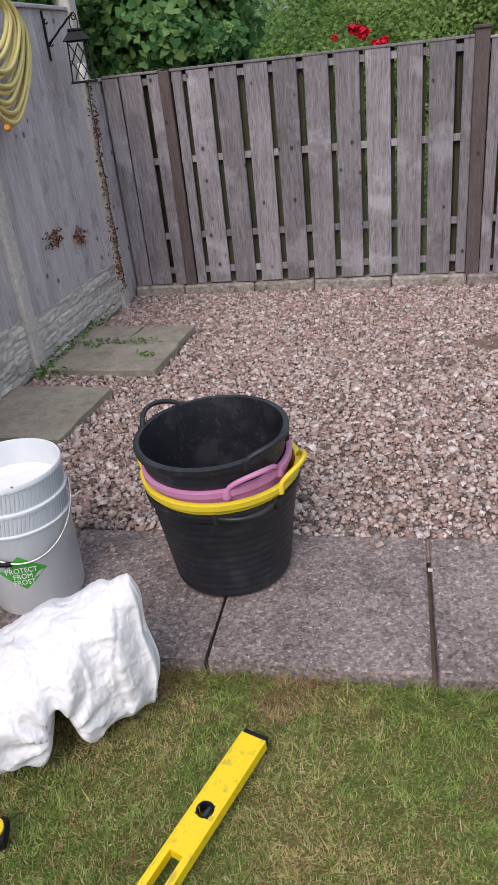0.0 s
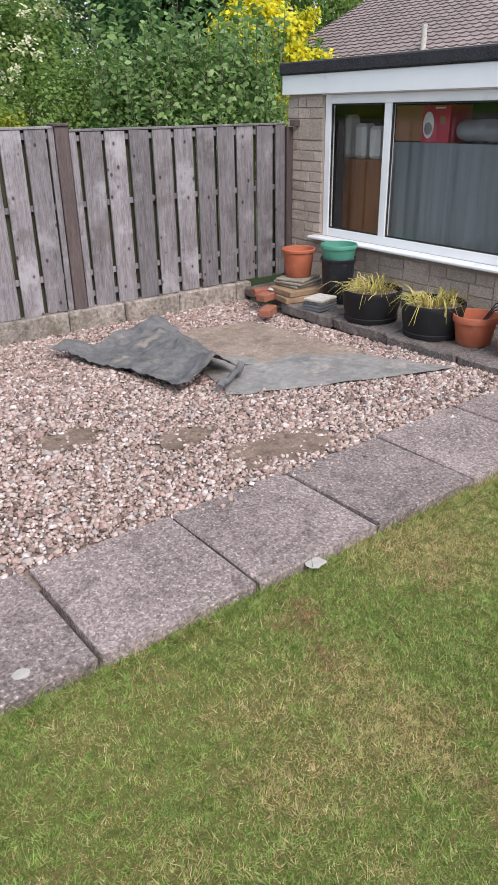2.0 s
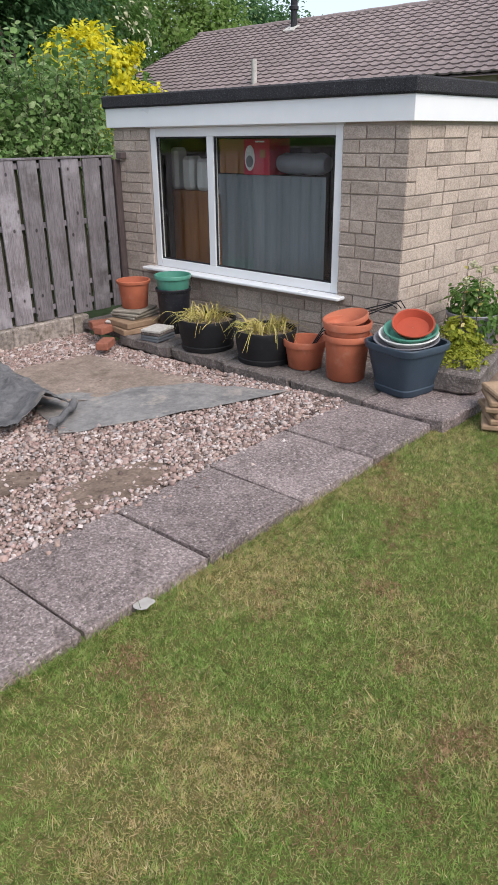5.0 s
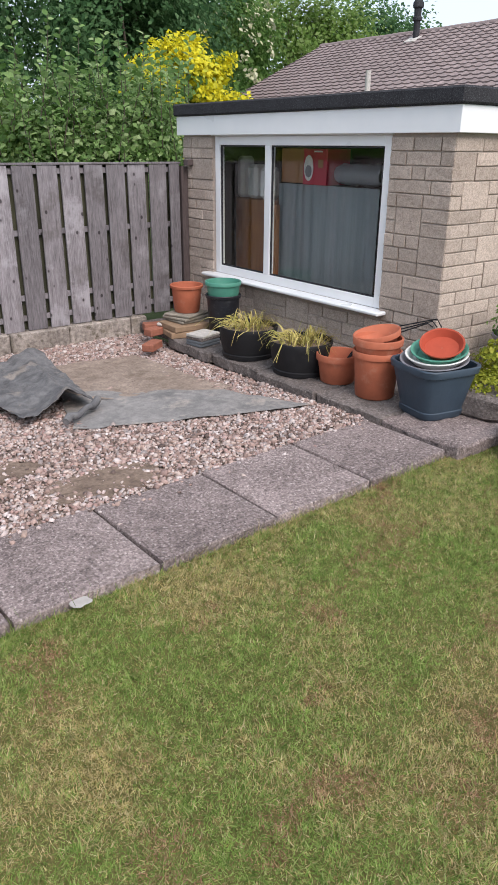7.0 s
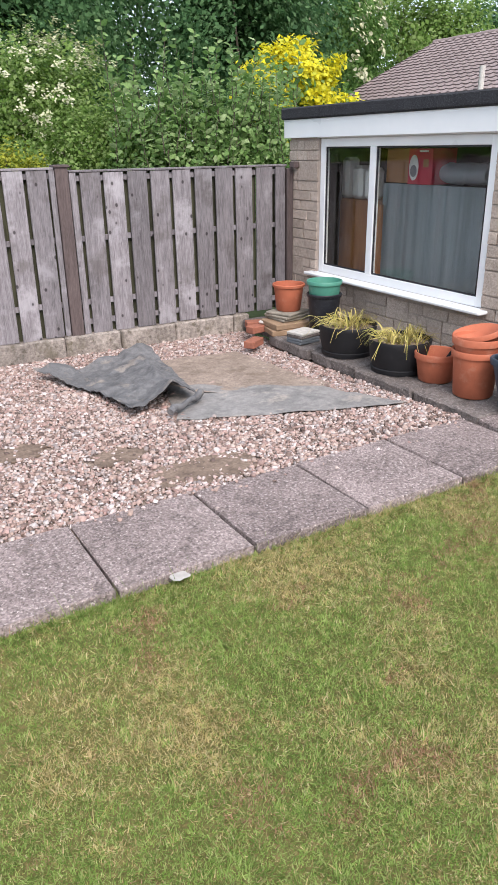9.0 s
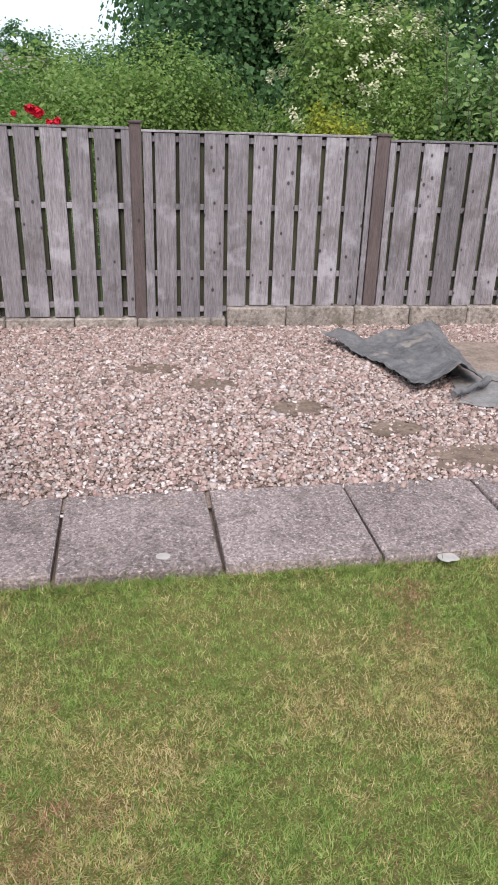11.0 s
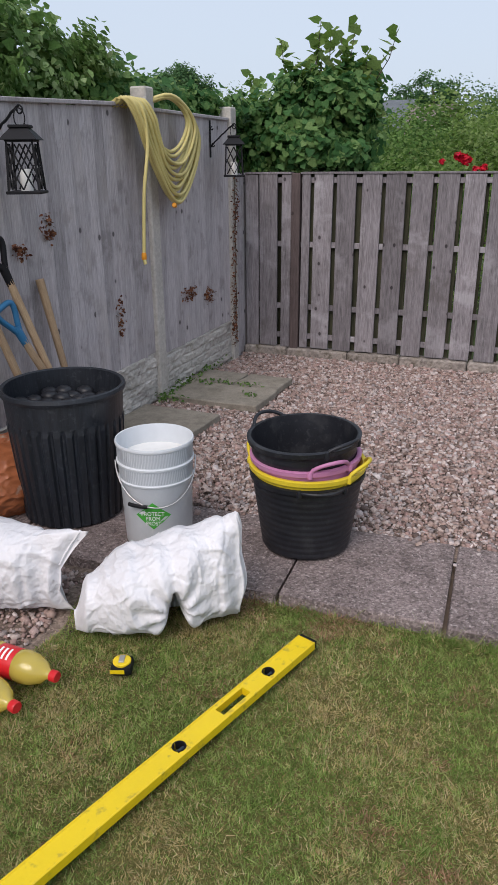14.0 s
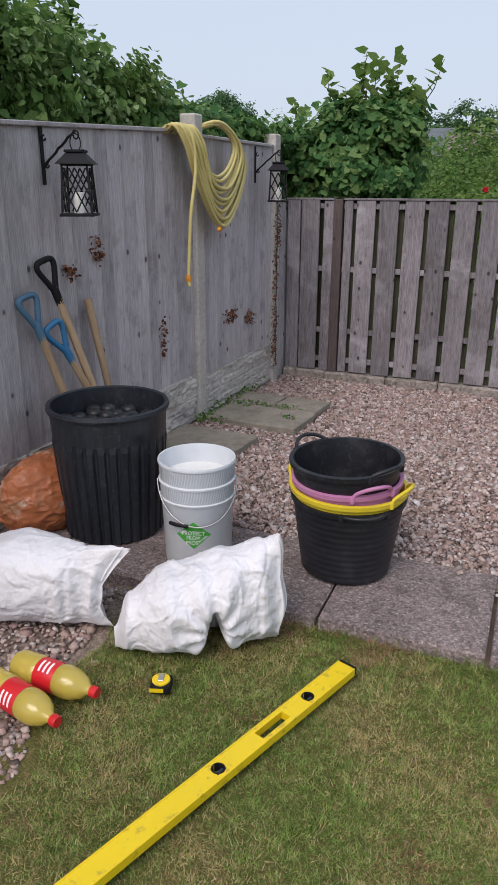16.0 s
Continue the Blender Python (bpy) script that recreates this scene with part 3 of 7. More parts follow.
SACK = plain("woven_white_sack", (0.72, 0.71, 0.73), 0.5, 0.35, 0.03, 30, 0.0, 20)


def crumple(m, layers):
    """Sharp creases between flat facets, in several sizes, laid one over another."""
    n, l = m.node_tree.nodes, m.node_tree.links
    tc, last = n.new("ShaderNodeTexCoord"), None
    for scale, depth in layers:
        warp, add, vo = n.new("ShaderNodeTexNoise"), n.new("ShaderNodeVectorMath"), n.new("ShaderNodeTexVoronoi")
        warp.inputs["Scale"].default_value, warp.inputs["Detail"].default_value = scale * 0.6, 2
        l.new(tc.outputs["Object"], warp.inputs["Vector"])
        add.operation = "MULTIPLY_ADD"
        add.inputs[1].default_value = (1.6 / scale,) * 3
        l.new(warp.outputs["Color"], add.inputs[0])
        l.new(tc.outputs["Object"], add.inputs[2])
        l.new(add.outputs[0], vo.inputs["Vector"])
        vo.inputs["Scale"].default_value = scale
        bp = n.new("ShaderNodeBump")
        bp.inputs["Strength"].default_value, bp.inputs["Distance"].default_value = 0.8, depth
        l.new(vo.outputs["Distance"], bp.inputs["Height"])
        if last:
            l.new(last.outputs[0], bp.inputs["Normal"])
        last = bp
    l.new(last.outputs[0], n["Principled BSDF"].inputs["Normal"])


crumple(SACK, ((5, 0.012), (11, 0.007), (29, 0.0046), (70, 0.0013)))
ORANGE_BAG = plain("orange_film", (0.46, 0.15, 0.06), 0.35, 0.45, 0.25, spot=(0.56, 0.5, 0.41), spots=0.9, sscale=7, blot=(0.3, 0.19, 0.1), blots=0.6, blscale=4)
TERRA = plain("terracotta", (0.41, 0.125, 0.068), 0.7, 0.25, 0.18, spot=(0.46, 0.22, 0.15), spots=0.45)
TERRA_IN = plain("orange_saucer", (0.36, 0.065, 0.035), 0.6, 0.2, 0.15)
TEAL = plain("teal_plastic", (0.075, 0.26, 0.19), 0.5, spot=(0.16, 0.32, 0.26), spots=0.4)
SLATE_P = plain("slate_blue_plastic", (0.036, 0.055, 0.078), 0.5, 0.4, 0.15)
PALE_P = plain("pale_grey_plastic", (0.68, 0.68, 0.65), 0.5)
GREY_P = plain("grey_plastic", (0.2, 0.195, 0.215), 0.5)
STEEL = plain("wire_steel", (0.45, 0.45, 0.45), 0.35, 0.5, metal=0.9)
IRON = plain("black_iron", (0.008, 0.008, 0.01), 0.6, 0.25, 0.2)
HOSE = plain("yellow_hose", (0.6, 0.51, 0.2), 0.42, 0.4, 0.1)
HOSE_END = plain("orange_connector", (0.75, 0.3, 0.02), 0.4)
ASH = mat("ash_handle", (0.26, 0.17, 0.1), (0.52, 0.38, 0.24), 8, 2, 0.6, 0.3, 30, (8, 8, 0.6), vary=0.25, streak=0.4)
SLATE_G = plain("blue_grey_slate", (0.13, 0.145, 0.16), 0.8, 0.3, 0.3)
BLUE_P = plain("blue_plastic", (0.03, 0.16, 0.32), 0.45)
BLUE_G = plain("faded_blue_plastic", (0.06, 0.14, 0.22), 0.5)
CANDLE = plain("candle_wax", (0.78, 0.77, 0.74), 0.5, vary=0.03)
RED = plain("red_plastic", (0.6, 0.02, 0.025), 0.35, vary=0.06)
LIQUID = plain("yellow_drink", (0.76, 0.6, 0.12), 0.12, 0.6, 0.06, bump=0.0, trans=0.45)
BRICK = plain("red_brick", (0.3, 0.12, 0.08), 0.9, 0.2, 0.3, 30, 0.5)
SANDST = mat("brown_sandstone", (0.2, 0.13, 0.08), (0.42, 0.29, 0.19), 10, 2, 0.9, 0.5, 50, vary=0.2)
CONC_DARK = mat("dark_old_concrete", (0.055, 0.046, 0.042), (0.24, 0.205, 0.19), 55, 2.5, 0.93, 1.0, 70, spot=(0.38, 0.34, 0.31), spots=0.6, sscale=60, vary=0.12, dist=0.01, blot=(0.06, 0.05, 0.045), blots=0.5, blscale=9)
MEMBRANE = mat("weed_membrane", (0.075, 0.075, 0.079), (0.21, 0.205, 0.205), 20, 2.6, 0.95, 1.0, 60, spot=(0.31, 0.265, 0.225), spots=0.6, sscale=6, blot=(0.06, 0.06, 0.064), blots=0.5, blscale=5, cells=0.12, cscale=160, spec=0.15)
DAMP_SOIL = mat("pinkish_earth", (0.095, 0.066, 0.049), (0.26, 0.192, 0.148), 14, 3, 0.95, 0.9, 50, spot=(0.08, 0.056, 0.04), spots=0.5, sscale=9, cells=0.3, cscale=70)
DUSTY_SHEET = mat("dusty_membrane", (0.15, 0.145, 0.142), (0.32, 0.302, 0.288), 20, 2.6, 0.95, 0.8, 60, spot=(0.38, 0.33, 0.285), spots=0.6, sscale=5, blot=(0.11, 0.108, 0.108), blots=0.5, blscale=4, cells=0.1, cscale=160, spec=0.15)
crumple(ORANGE_BAG, ((7, 0.012), (17, 0.006)))
BARE_EARTH = mat("dry_bare_earth", (0.17, 0.13, 0.102), (0.36, 0.285, 0.235), 12, 1.8, 0.95, 0.9, 50, spot=(0.14, 0.1, 0.075), spots=0.5, sscale=5, cells=0.2, cscale=70)
CHALK = plain("chalky_stone", (0.36, 0.335, 0.31), 0.9, 0.2, 0.25)
WHITE_INK = plain("white_ink", (0.8, 0.8, 0.8), 0.5, vary=0.02)
PINE = mat("orange_pine", (0.24, 0.1, 0.04), (0.4, 0.19, 0.08), 5, 2, 0.6, 0.1, 20, (6, 6, 0.5))
CURTAIN = mat("grey_blue_boarding", (0.19, 0.225, 0.25), (0.25, 0.285, 0.31), 4, 1.5, 0.6, 0.1, 20, (3, 14, 0.4))
CARD = plain("brown_card", (0.35, 0.17, 0.07), 0.8)
RED_CARD = plain("red_card", (0.5, 0.02, 0.05), 0.5)
FABRIC = plain("white_cloth", (0.78, 0.78, 0.76), 0.8)
WRAP = plain("grey_wrapped_bundle", (0.22, 0.24, 0.27), 0.3, 0.5)

# ---- paving beside the house ----
kerb = thing("house_pavement", (0, 0, 0), "worn raised concrete slabs along the house wall", "paving", kind="structure")
ys = [0.015, 0.6, 1.2, 1.82, 2.42, 3.05]
for i, (a, b) in enumerate(zip(ys, ys[1:])):
    bm = box(3.735 + (i % 2) * 0.02, a + 0.006, -0.06, 4.466, b - 0.006, 0.03, 0.012)
    bmesh.ops.subdivide_edges(bm, edges=[e for e in bm.edges if e.calc_length() > 0.2], cuts=11, use_grid_fill=True)
    for v in bm.verts:
        v.co += 0.012 * noise.noise_vector(v.co * 9) + 0.008 * noise.noise_vector(v.co * 27)
    part("slab", bm, PAVING if i == 0 else CONC_DARK, kerb)
part("slab", box(3.86, 3.06, -0.06, 4.466, 3.74, 0.026, 0.015), CONC_DARK, kerb)
bed = part("border_bed", sheet_mesh(30, 10, lambda u, v: (4.45 + 4 * u, 0.0 + 0.86 * v, 0.0 + 0.02 * noise.noise(Vector((u * 20, v * 5, 0))))), SOIL, smooth=True)
tagged(bed, "bare earth border along the side wall", "border", kind="structure")

# ---- flagstones by the boundary fence ----


def flag(x0, y0, x1, y1, turn, z, label):
    bm = box(-(x1 - x0) / 2, -(y1 - y0) / 2, -0.05, (x1 - x0) / 2, (y1 - y0) / 2, 0, 0.006)
    bmesh.ops.subdivide_edges(bm, edges=[e for e in bm.edges if e.calc_length() > 0.2], cuts=4, use_grid_fill=True)
    for v in bm.verts:
        v.co += 0.007 * noise.noise_vector(v.co * 7 + Vector((x0, y0, 0)))
    f = part("flagstone", bm, FLAG, at=pose((x0 + x1) / 2, (y0 + y1) / 2, z, 0, 0, turn))
    tagged(f, label, "flagstone", group="flagstones by the fence")


flag(-2.21, 1.26, -1.65, 1.84, -3, 0.004, "smooth grey-brown flagstone set in gravel")
flag(-2.16, 2.09, -1.47, 2.5, -2, -0.008, "weathered flagstone with green weeds along its edge")
flag(-2.19, 2.515, -1.83, 2.85, -2, -0.014, "cracked flagstone edged with weeds")
flag(-1.815, 2.505, -1.47, 2.83, -4, -0.012, "broken flagstone corner edged with weeds")
for i, (x, y, w, d) in enumerate(((0.37, 2.55, 0.3, 0.2), (0.76, 2.17, 0.28, 0.17), (1.22, 1.695, 0.31, 0.22), (1.71, 1.31, 0.27, 0.2), (2.05, 0.87, 0.52, 0.3))):
    bm = lathe([(0.6, -0.03), (0.6, 0.0)], 28)
    for v in bm.verts:
        k = 1 + 0.45 * noise.noise(Vector((v.co.x * 4, v.co.y * 4, i)))
        v.co.x, v.co.y = v.co.x * w * k, v.co.y * d * k
    s = part("bare_patch", bm, DAMP_SOIL, at=(x, y, bed_height(x, y) + 0.003))
    tagged(s, "bare brown earth patch showing through the gravel", "bare patch", group="bare patches in the gravel")

# ---- weed membrane ----


def membrane(u, v):
    """A strip running from the house side, its end folded up over itself towards the fence."""
    a = Vector((3.66, 1.1, 0)).lerp(Vector((3.42, 1.75, 0)), v)
    b = Vector((2.22, 1.66, 0)).lerp(Vector((2.48, 2.45, 0)), v)
    p = a.lerp(b, u)
    z = bed_height(p.x, p.y) + 0.012 + 0.01 * noise.noise(p * 4) + 0.005 * (1 - 2 * abs(noise.noise(p * 7)))
    return Vector((p.x + 0.05 * noise.noise(p * 3 + Vector((9, 0, 0))), p.y + 0.04 * noise.noise(p * 5), z))


def flap(u, v):
    a = Vector((2.0, 1.83, 0)).lerp(Vector((2.52, 1.98, 0)), v)
    b = Vector((1.7, 3.16, 0)).lerp(Vector((2.66, 3.1, 0)), v)
    p = a.lerp(b, u)
    p.x += 0.1 * math.sin(u * math.pi) * (1 - v)
    ridge = max(0.0, 1 - abs(v - 0.62 - 0.25 * u) / 0.42)
    z = bed_height(p.x, p.y) + 0.04 + 0.085 * ridge ** 1.3 + 0.03 * noise.noise(p * 4.5) + 0.022 * max(0.0, 1 - 2.5 * abs(noise.noise(p * 5))) + 0.007 * max(0.0, 1 - 3 * abs(noise.noise(p * 10))) + 0.008 * noise.noise(p * 19) + 0.03 * math.exp(-u * 14) + 0.05 * math.exp(-(1 - u) * 12) * abs(math.sin(v * 9)) + 0.05 * math.exp(-(1 - u) * 9 - v * 7)
    return Vector((p.x, p.y + 0.05 * noise.noise(p * 4), z))


def thick(bm, d):
    bmesh.ops.recalc_face_normals(bm, faces=bm.faces)
    bmesh.ops.solidify(bm, geom=list(bm.faces), thickness=d)
    return bm


weed_mat = thing("weed_membrane", (0, 0, 0), "torn dark grey weed membrane folded over on the gravel", "membrane")
part("flat_sheet", thick(sheet_mesh(50, 26, membrane), 0.003), DUSTY_SHEET, weed_mat, smooth=True)
part("folded_flap", thick(sheet_mesh(90, 70, flap), 0.004), MEMBRANE, weed_mat, smooth=True)
curl = tube([(2.2 + 0.34 * i / 8, 1.7 + 0.24 * i / 8 + 0.01 * math.sin(i), 0.02 + 0.012 * math.sin(i * 1.7)) for i in range(9)], [0.022 + 0.004 * math.sin(i * 1.1) for i in range(9)], 10)
part("curled_edge", curl, MEMBRANE, weed_mat, smooth=True)
bare = part("bare_ground", sheet_mesh(24, 24, lambda u, v: ((2.45 + 0.95 * u + 0.1 * (1 - v)) + 0.06 * noise.noise(Vector((u * 3, v * 3, 5))), 2.15 - 0.55 * u + v * (0.95 + 0.5 * u) + 0.06 * noise.noise(Vector((u * 3, v * 3, 8))), bed_height(2.5 + u, 2 + v) + 0.016 + 0.008 * noise.noise(Vector((u * 8, v * 8, 0))))), BARE_EARTH, smooth=True)
tagged(bare, "cleared bare brown earth beside the membrane", "bare earth", kind="structure")

# ---- stacked rubber tubs ----


def tub_profile(r0, r1, z0, z1, ribs=0):
    pr = [(r0 * 0.9, z0), (r0, z0 + 0.012)]
    n = 4 * ribs if ribs else 6
    for i in range(n + 1):
        k = i / n
        pr.append((r0 + (r1 - r0) * k + (0.0028 * (i % 4 < 2) if ribs else 0), z0 + 0.02 + (z1 - z0 - 0.045) * k))
    pr += [(r1 + 0.012, z1 - 0.022), (r1 + 0.014, z1 - 0.004), (r1 + 0.006, z1), (r1 - 0.004, z1 - 0.002), (r0 * 0.97, z0 + 0.03), (0.004, z0 + 0.028)]
    return pr


def handle(r, z, angle, spread, rise, rad, sag=0.0):
    pts = []
    for i in range(15):
        k = i / 14
        a = radians(angle) + spread * (k - 0.5)
        pts.append(((r + 0.03 * math.sin(k * math.pi)) * math.cos(a), (r + 0.03 * math.sin(k * math.pi)) * math.sin(a), z + rise * math.sin(k * math.pi) ** 0.6 + sag))
    return tube(pts, rad, 8)


TUBS = Matrix.Translation((-0.635, 0.425, 0.0))
for nm, z0, z1, r0, r1, m, ang, lab, tilt, rise in (
        ("base", 0.002, 0.345, 0.185, 0.226, BLACK, -58, "black ribbed rubber tub holding others on the paving", 0, 0.006),
        ("mid", 0.06, 0.385, 0.178, 0.23, YELLOW, -8, "yellow rubber tub nested in a stack of tubs", 0, 0.05),
        ("mid", 0.105, 0.425, 0.172, 0.215, PINK, -46, "pink rubber tub nested in a stack of tubs", 1, 0.05),
        ("top", 0.15, 0.505, 0.168, 0.219, BLACK, -28, "black rubber tub on top of a stack of tubs", 1.5, 0.035)):
    t = thing("rubber_tub", TUBS @ pose(0, 0, 0, tilt, -tilt, 0), lab, "tub", group="stacked tubs")
    part("body", lathe(tub_profile(r0, r1, z0, z1, 11 if nm == "base" else 7), 56, cap=False), m, t, smooth=True)
    for a in (ang, ang + 180):
        part("handle", handle(r1 + 0.004, z1 - 0.012, a, 0.8, rise, 0.008), m, t, smooth=True)
        for e in (-0.4, 0.4):
            part("handle_root", lathe([(0.004, -0.02), (0.01, -0.016), (0.012, 0.0), (0.009, 0.012), (0.004, 0.014)], 12), m, t, at=((r1 + 0.009) * math.cos(radians(a) + e), (r1 + 0.009) * math.sin(radians(a) + e), z1 - 0.012), smooth=True)

# ---- pail ----
pail = thing("paint_pail", Matrix.Translation((-1.245, 0.245, 0.0)) @ Matrix.Diagonal((1.0, 1.0, 1.12, 1)), "tall white plastic pail with a wire handle and green label", "bucket")
part("body", lathe([(0.138, 0.002), (0.142, 0.01), (0.152, 0.262), (0.1535, 0.264), (0.158, 0.268), (0.1585, 0.274), (0.153, 0.277), (0.1555, 0.33), (0.162, 0.333), (0.163, 0.34), (0.156, 0.344), (0.158, 0.402), (0.1635, 0.405), (0.165, 0.412), (0.162, 0.418), (0.157, 0.417), (0.153, 0.4), (0.138, 0.02), (0.004, 0.018)], 56, cap=False), PAIL, pail, smooth=True)
part("paint_skin", lathe([(0.1515, 0.345), (0.004, 0.345)], 40, cap=False), WHITE_P, pail, "white paint inside")
stripes = bmesh.new()
for z0, z1, r0 in ((0.281, 0.328, 0.1548), (0.348, 0.4, 0.1578)):
    for i in range(84):
        a = 2 * math.pi * i / 84
        q = [stripes.verts.new(((r0 + 0.0008 + 0.0016 * k) * math.cos(a + da), (r0 + 0.0008 + 0.0016 * k) * math.sin(a + da), z0 + (z1 - z0) * k)) for k, da in ((0, 0), (0, 0.036), (1, 0.106), (1, 0.07))]
        stripes.faces.new(q)
tagged(part("printed_band", stripes, HATCH, pail, "grey diagonal printed stripes"), kind="stuff")
part("wire_handle", tube([(0.167 * math.cos(radians(a)), 0.167 * math.sin(radians(a)), 0.335 - 0.14 * math.sin(radians(a + 150) ) * (1 if 0 < a + 150 < 180 else 0)) for a in range(-150, 31, 6)], 0.0028, 6), STEEL, pail, smooth=True)
part("grip", tube([(0.168 * math.cos(radians(a)), 0.168 * math.sin(radians(a)), 0.2) for a in range(-106, -74, 6)], 0.0075, 8), IRON, pail, "black handle grip", smooth=True)
FACE = -70


def on_pail(x, z, out=0.0015):
    r = 0.142 + 0.01 * (z - 0.01) / 0.25 + out
    a = radians(FACE) + x / r
    return (r * math.cos(a), r * math.sin(a), z)


bm = bmesh.new()
g = [[bm.verts.new(on_pail((u - 0.5) * 0.15 * (1 - abs(v - 0.5) * 2 * 0.999), 0.1 + 0.11 * v)) for u in (0, 0.25, 0.5, 0.75, 1)] for v in (0.001, 0.25, 0.5, 0.75, 0.999)]
for i in range(4):
    for j in range(4):
        bm.faces.new((g[i][j], g[i][j + 1], g[i + 1][j + 1], g[i + 1][j]))
label = part("label", bm, GREEN_P, pail, "green diamond label")


def words(text, size, at, material, parent, name="lettering"):
    cu = bpy.data.curves.new(name, "FONT")
    cu.body, cu.size, cu.align_x, cu.align_y, cu.extrude = text, size, "CENTER", "CENTER", 0.0004
    ob = new(name, cu)
    me = bpy.data.meshes.new_from_object(ob)
    bpy.data.objects.remove(ob)
    me.materials.append(material)
    o = new(name, me)
    o.parent, o.matrix_basis = parent, at
    return o


for text, z, off in (("PROTECT", 0.165, 0), ("FROM", 0.145, 0), ("FROST", 0.125, 0)):
    x, y, zz = on_pail(0, z, 0.0042)
    words(text, 0.022, pose(x, y, zz, 90, 0, FACE + 90), WHITE_INK, label)

# ---- dustbin ----
dustbin = thing("dustbin", (-1.755, 0.36, 0.0), "large dusty black fluted plastic bin without a lid", "bin")
seg, prof = 192, []
bm = bmesh.new()
rings = []
for z, r, fl in [(0.0, 0.215, 0), (0.01, 0.222, 1)] + [(0.03 + 0.42 * i / 8, 0.221 + 0.03 * i / 8, 1) for i in range(9)] + [(0.47, 0.254, 0.3), (0.48, 0.256, 0), (0.585, 0.262, 0), (0.588, 0.272, 0), (0.6, 0.277, 0), (0.614, 0.273, 0), (0.618, 0.266, 0), (0.612, 0.256, 0), (0.02, 0.212, 0), (0.019, 0.002, 0)]:
    rings.append([bm.verts.new(((r + 0.009 * fl * (1 if (i % 6) < 4 else -0.2)) * math.cos(2 * math.pi * i / seg), (r + 0.009 * fl * (1 if (i % 6) < 4 else -0.2)) * math.sin(2 * math.pi * i / seg), z)) for i in range(seg)])
for a, b in zip(rings, rings[1:]):
    for i in range(seg):
        bm.faces.new((a[i], a[(i + 1) % seg], b[(i + 1) % seg], b[i]))
bmesh.ops.recalc_face_normals(bm, faces=bm.faces)
part("body", bm, BINMAT, dustbin)
part("sticker", box(-0.001, -0.022, -0.025, 0.001, 0.022, 0.025), PALE_P, dustbin, "small pale sticker", at=pose(0.2605 * math.cos(radians(-165)), 0.2605 * math.sin(radians(-165)), 0.54, 0, 0, -165))
load = bmesh.new()
for i in range(26):
    a, r = i * 2.4, 0.205 * math.sqrt((i + 0.5) / 26)
    bmesh.ops.create_icosphere(load, subdivisions=2, radius=0.036, matrix=Matrix.LocRotScale((r * math.cos(a), r * math.sin(a), 0.525 + 0.01 * math.sin(i)), None, (1.2, 1, 0.7)))
fill = part("bin_contents", load, BLACK, None, at=(-1.755, 0.36, 0), smooth=True)
tagged(fill, "black rounded lumps filling the bin", "bin contents", kind="stuff")

# ---- sacks ----


def sack(name, at, size, seed, lobes, label, material=SACK, category="sack", crease=0.05, lift=None):
    """A slumped sack: a ball pressed flat, swollen into lobes and creased."""
    bm = bmesh.new()
    bmesh.ops.create_icosphere(bm, subdivisions=6, radius=1.0)
    for v in bm.verts:
        d = v.co.normalized()
        k = 1.0
        for lx, ly, lz, amp, wid in lobes:
            q = d.dot(Vector((lx, ly, lz)).normalized())
            k += amp * math.exp((q - 1) / wid)
        p = d * 2.1 + Vector((seed, 0, 0))
        fold = 1 - abs(noise.noise(p * 1.6 + Vector((noise.noise(p * 2), 0, 3)))) * 2
        fold2 = 1 - abs(noise.noise(p * 3.7 + Vector((7, noise.noise(p * 3), 1)))) * 2
        k += crease * (max(0, fold) ** 3 - 0.35) + crease * 0.55 * (max(0, fold2) ** 3 - 0.35) + 0.1 * noise.noise(d * 1.3 + Vector((seed, 4, 0)))
        c = Vector((d.x * size[0] * k, d.y * size[1] * k, d.z * size[2] * k))
        c.z += size[2] * 0.8
        if lift:
            c.z += lift * max(0, d.x) ** 3
        if c.z < 0:
            c.z = 0.012 * noise.noise(d * 6)
        v.co = c
    ob = part(name, bm, material, None, at=at, smooth=True)
    return tagged(ob, label, category, group="sacks")


def soft(u, *keys):
    """Smooth value at u from (u, value) keys."""
    for (a, x), (b, y) in zip(keys, keys[1:]):
        if u <= b:
            k = (u - a) / (b - a)
            k = k * k * (3 - 2 * k)
            return x + (y - x) * k
    return keys[-1][1]


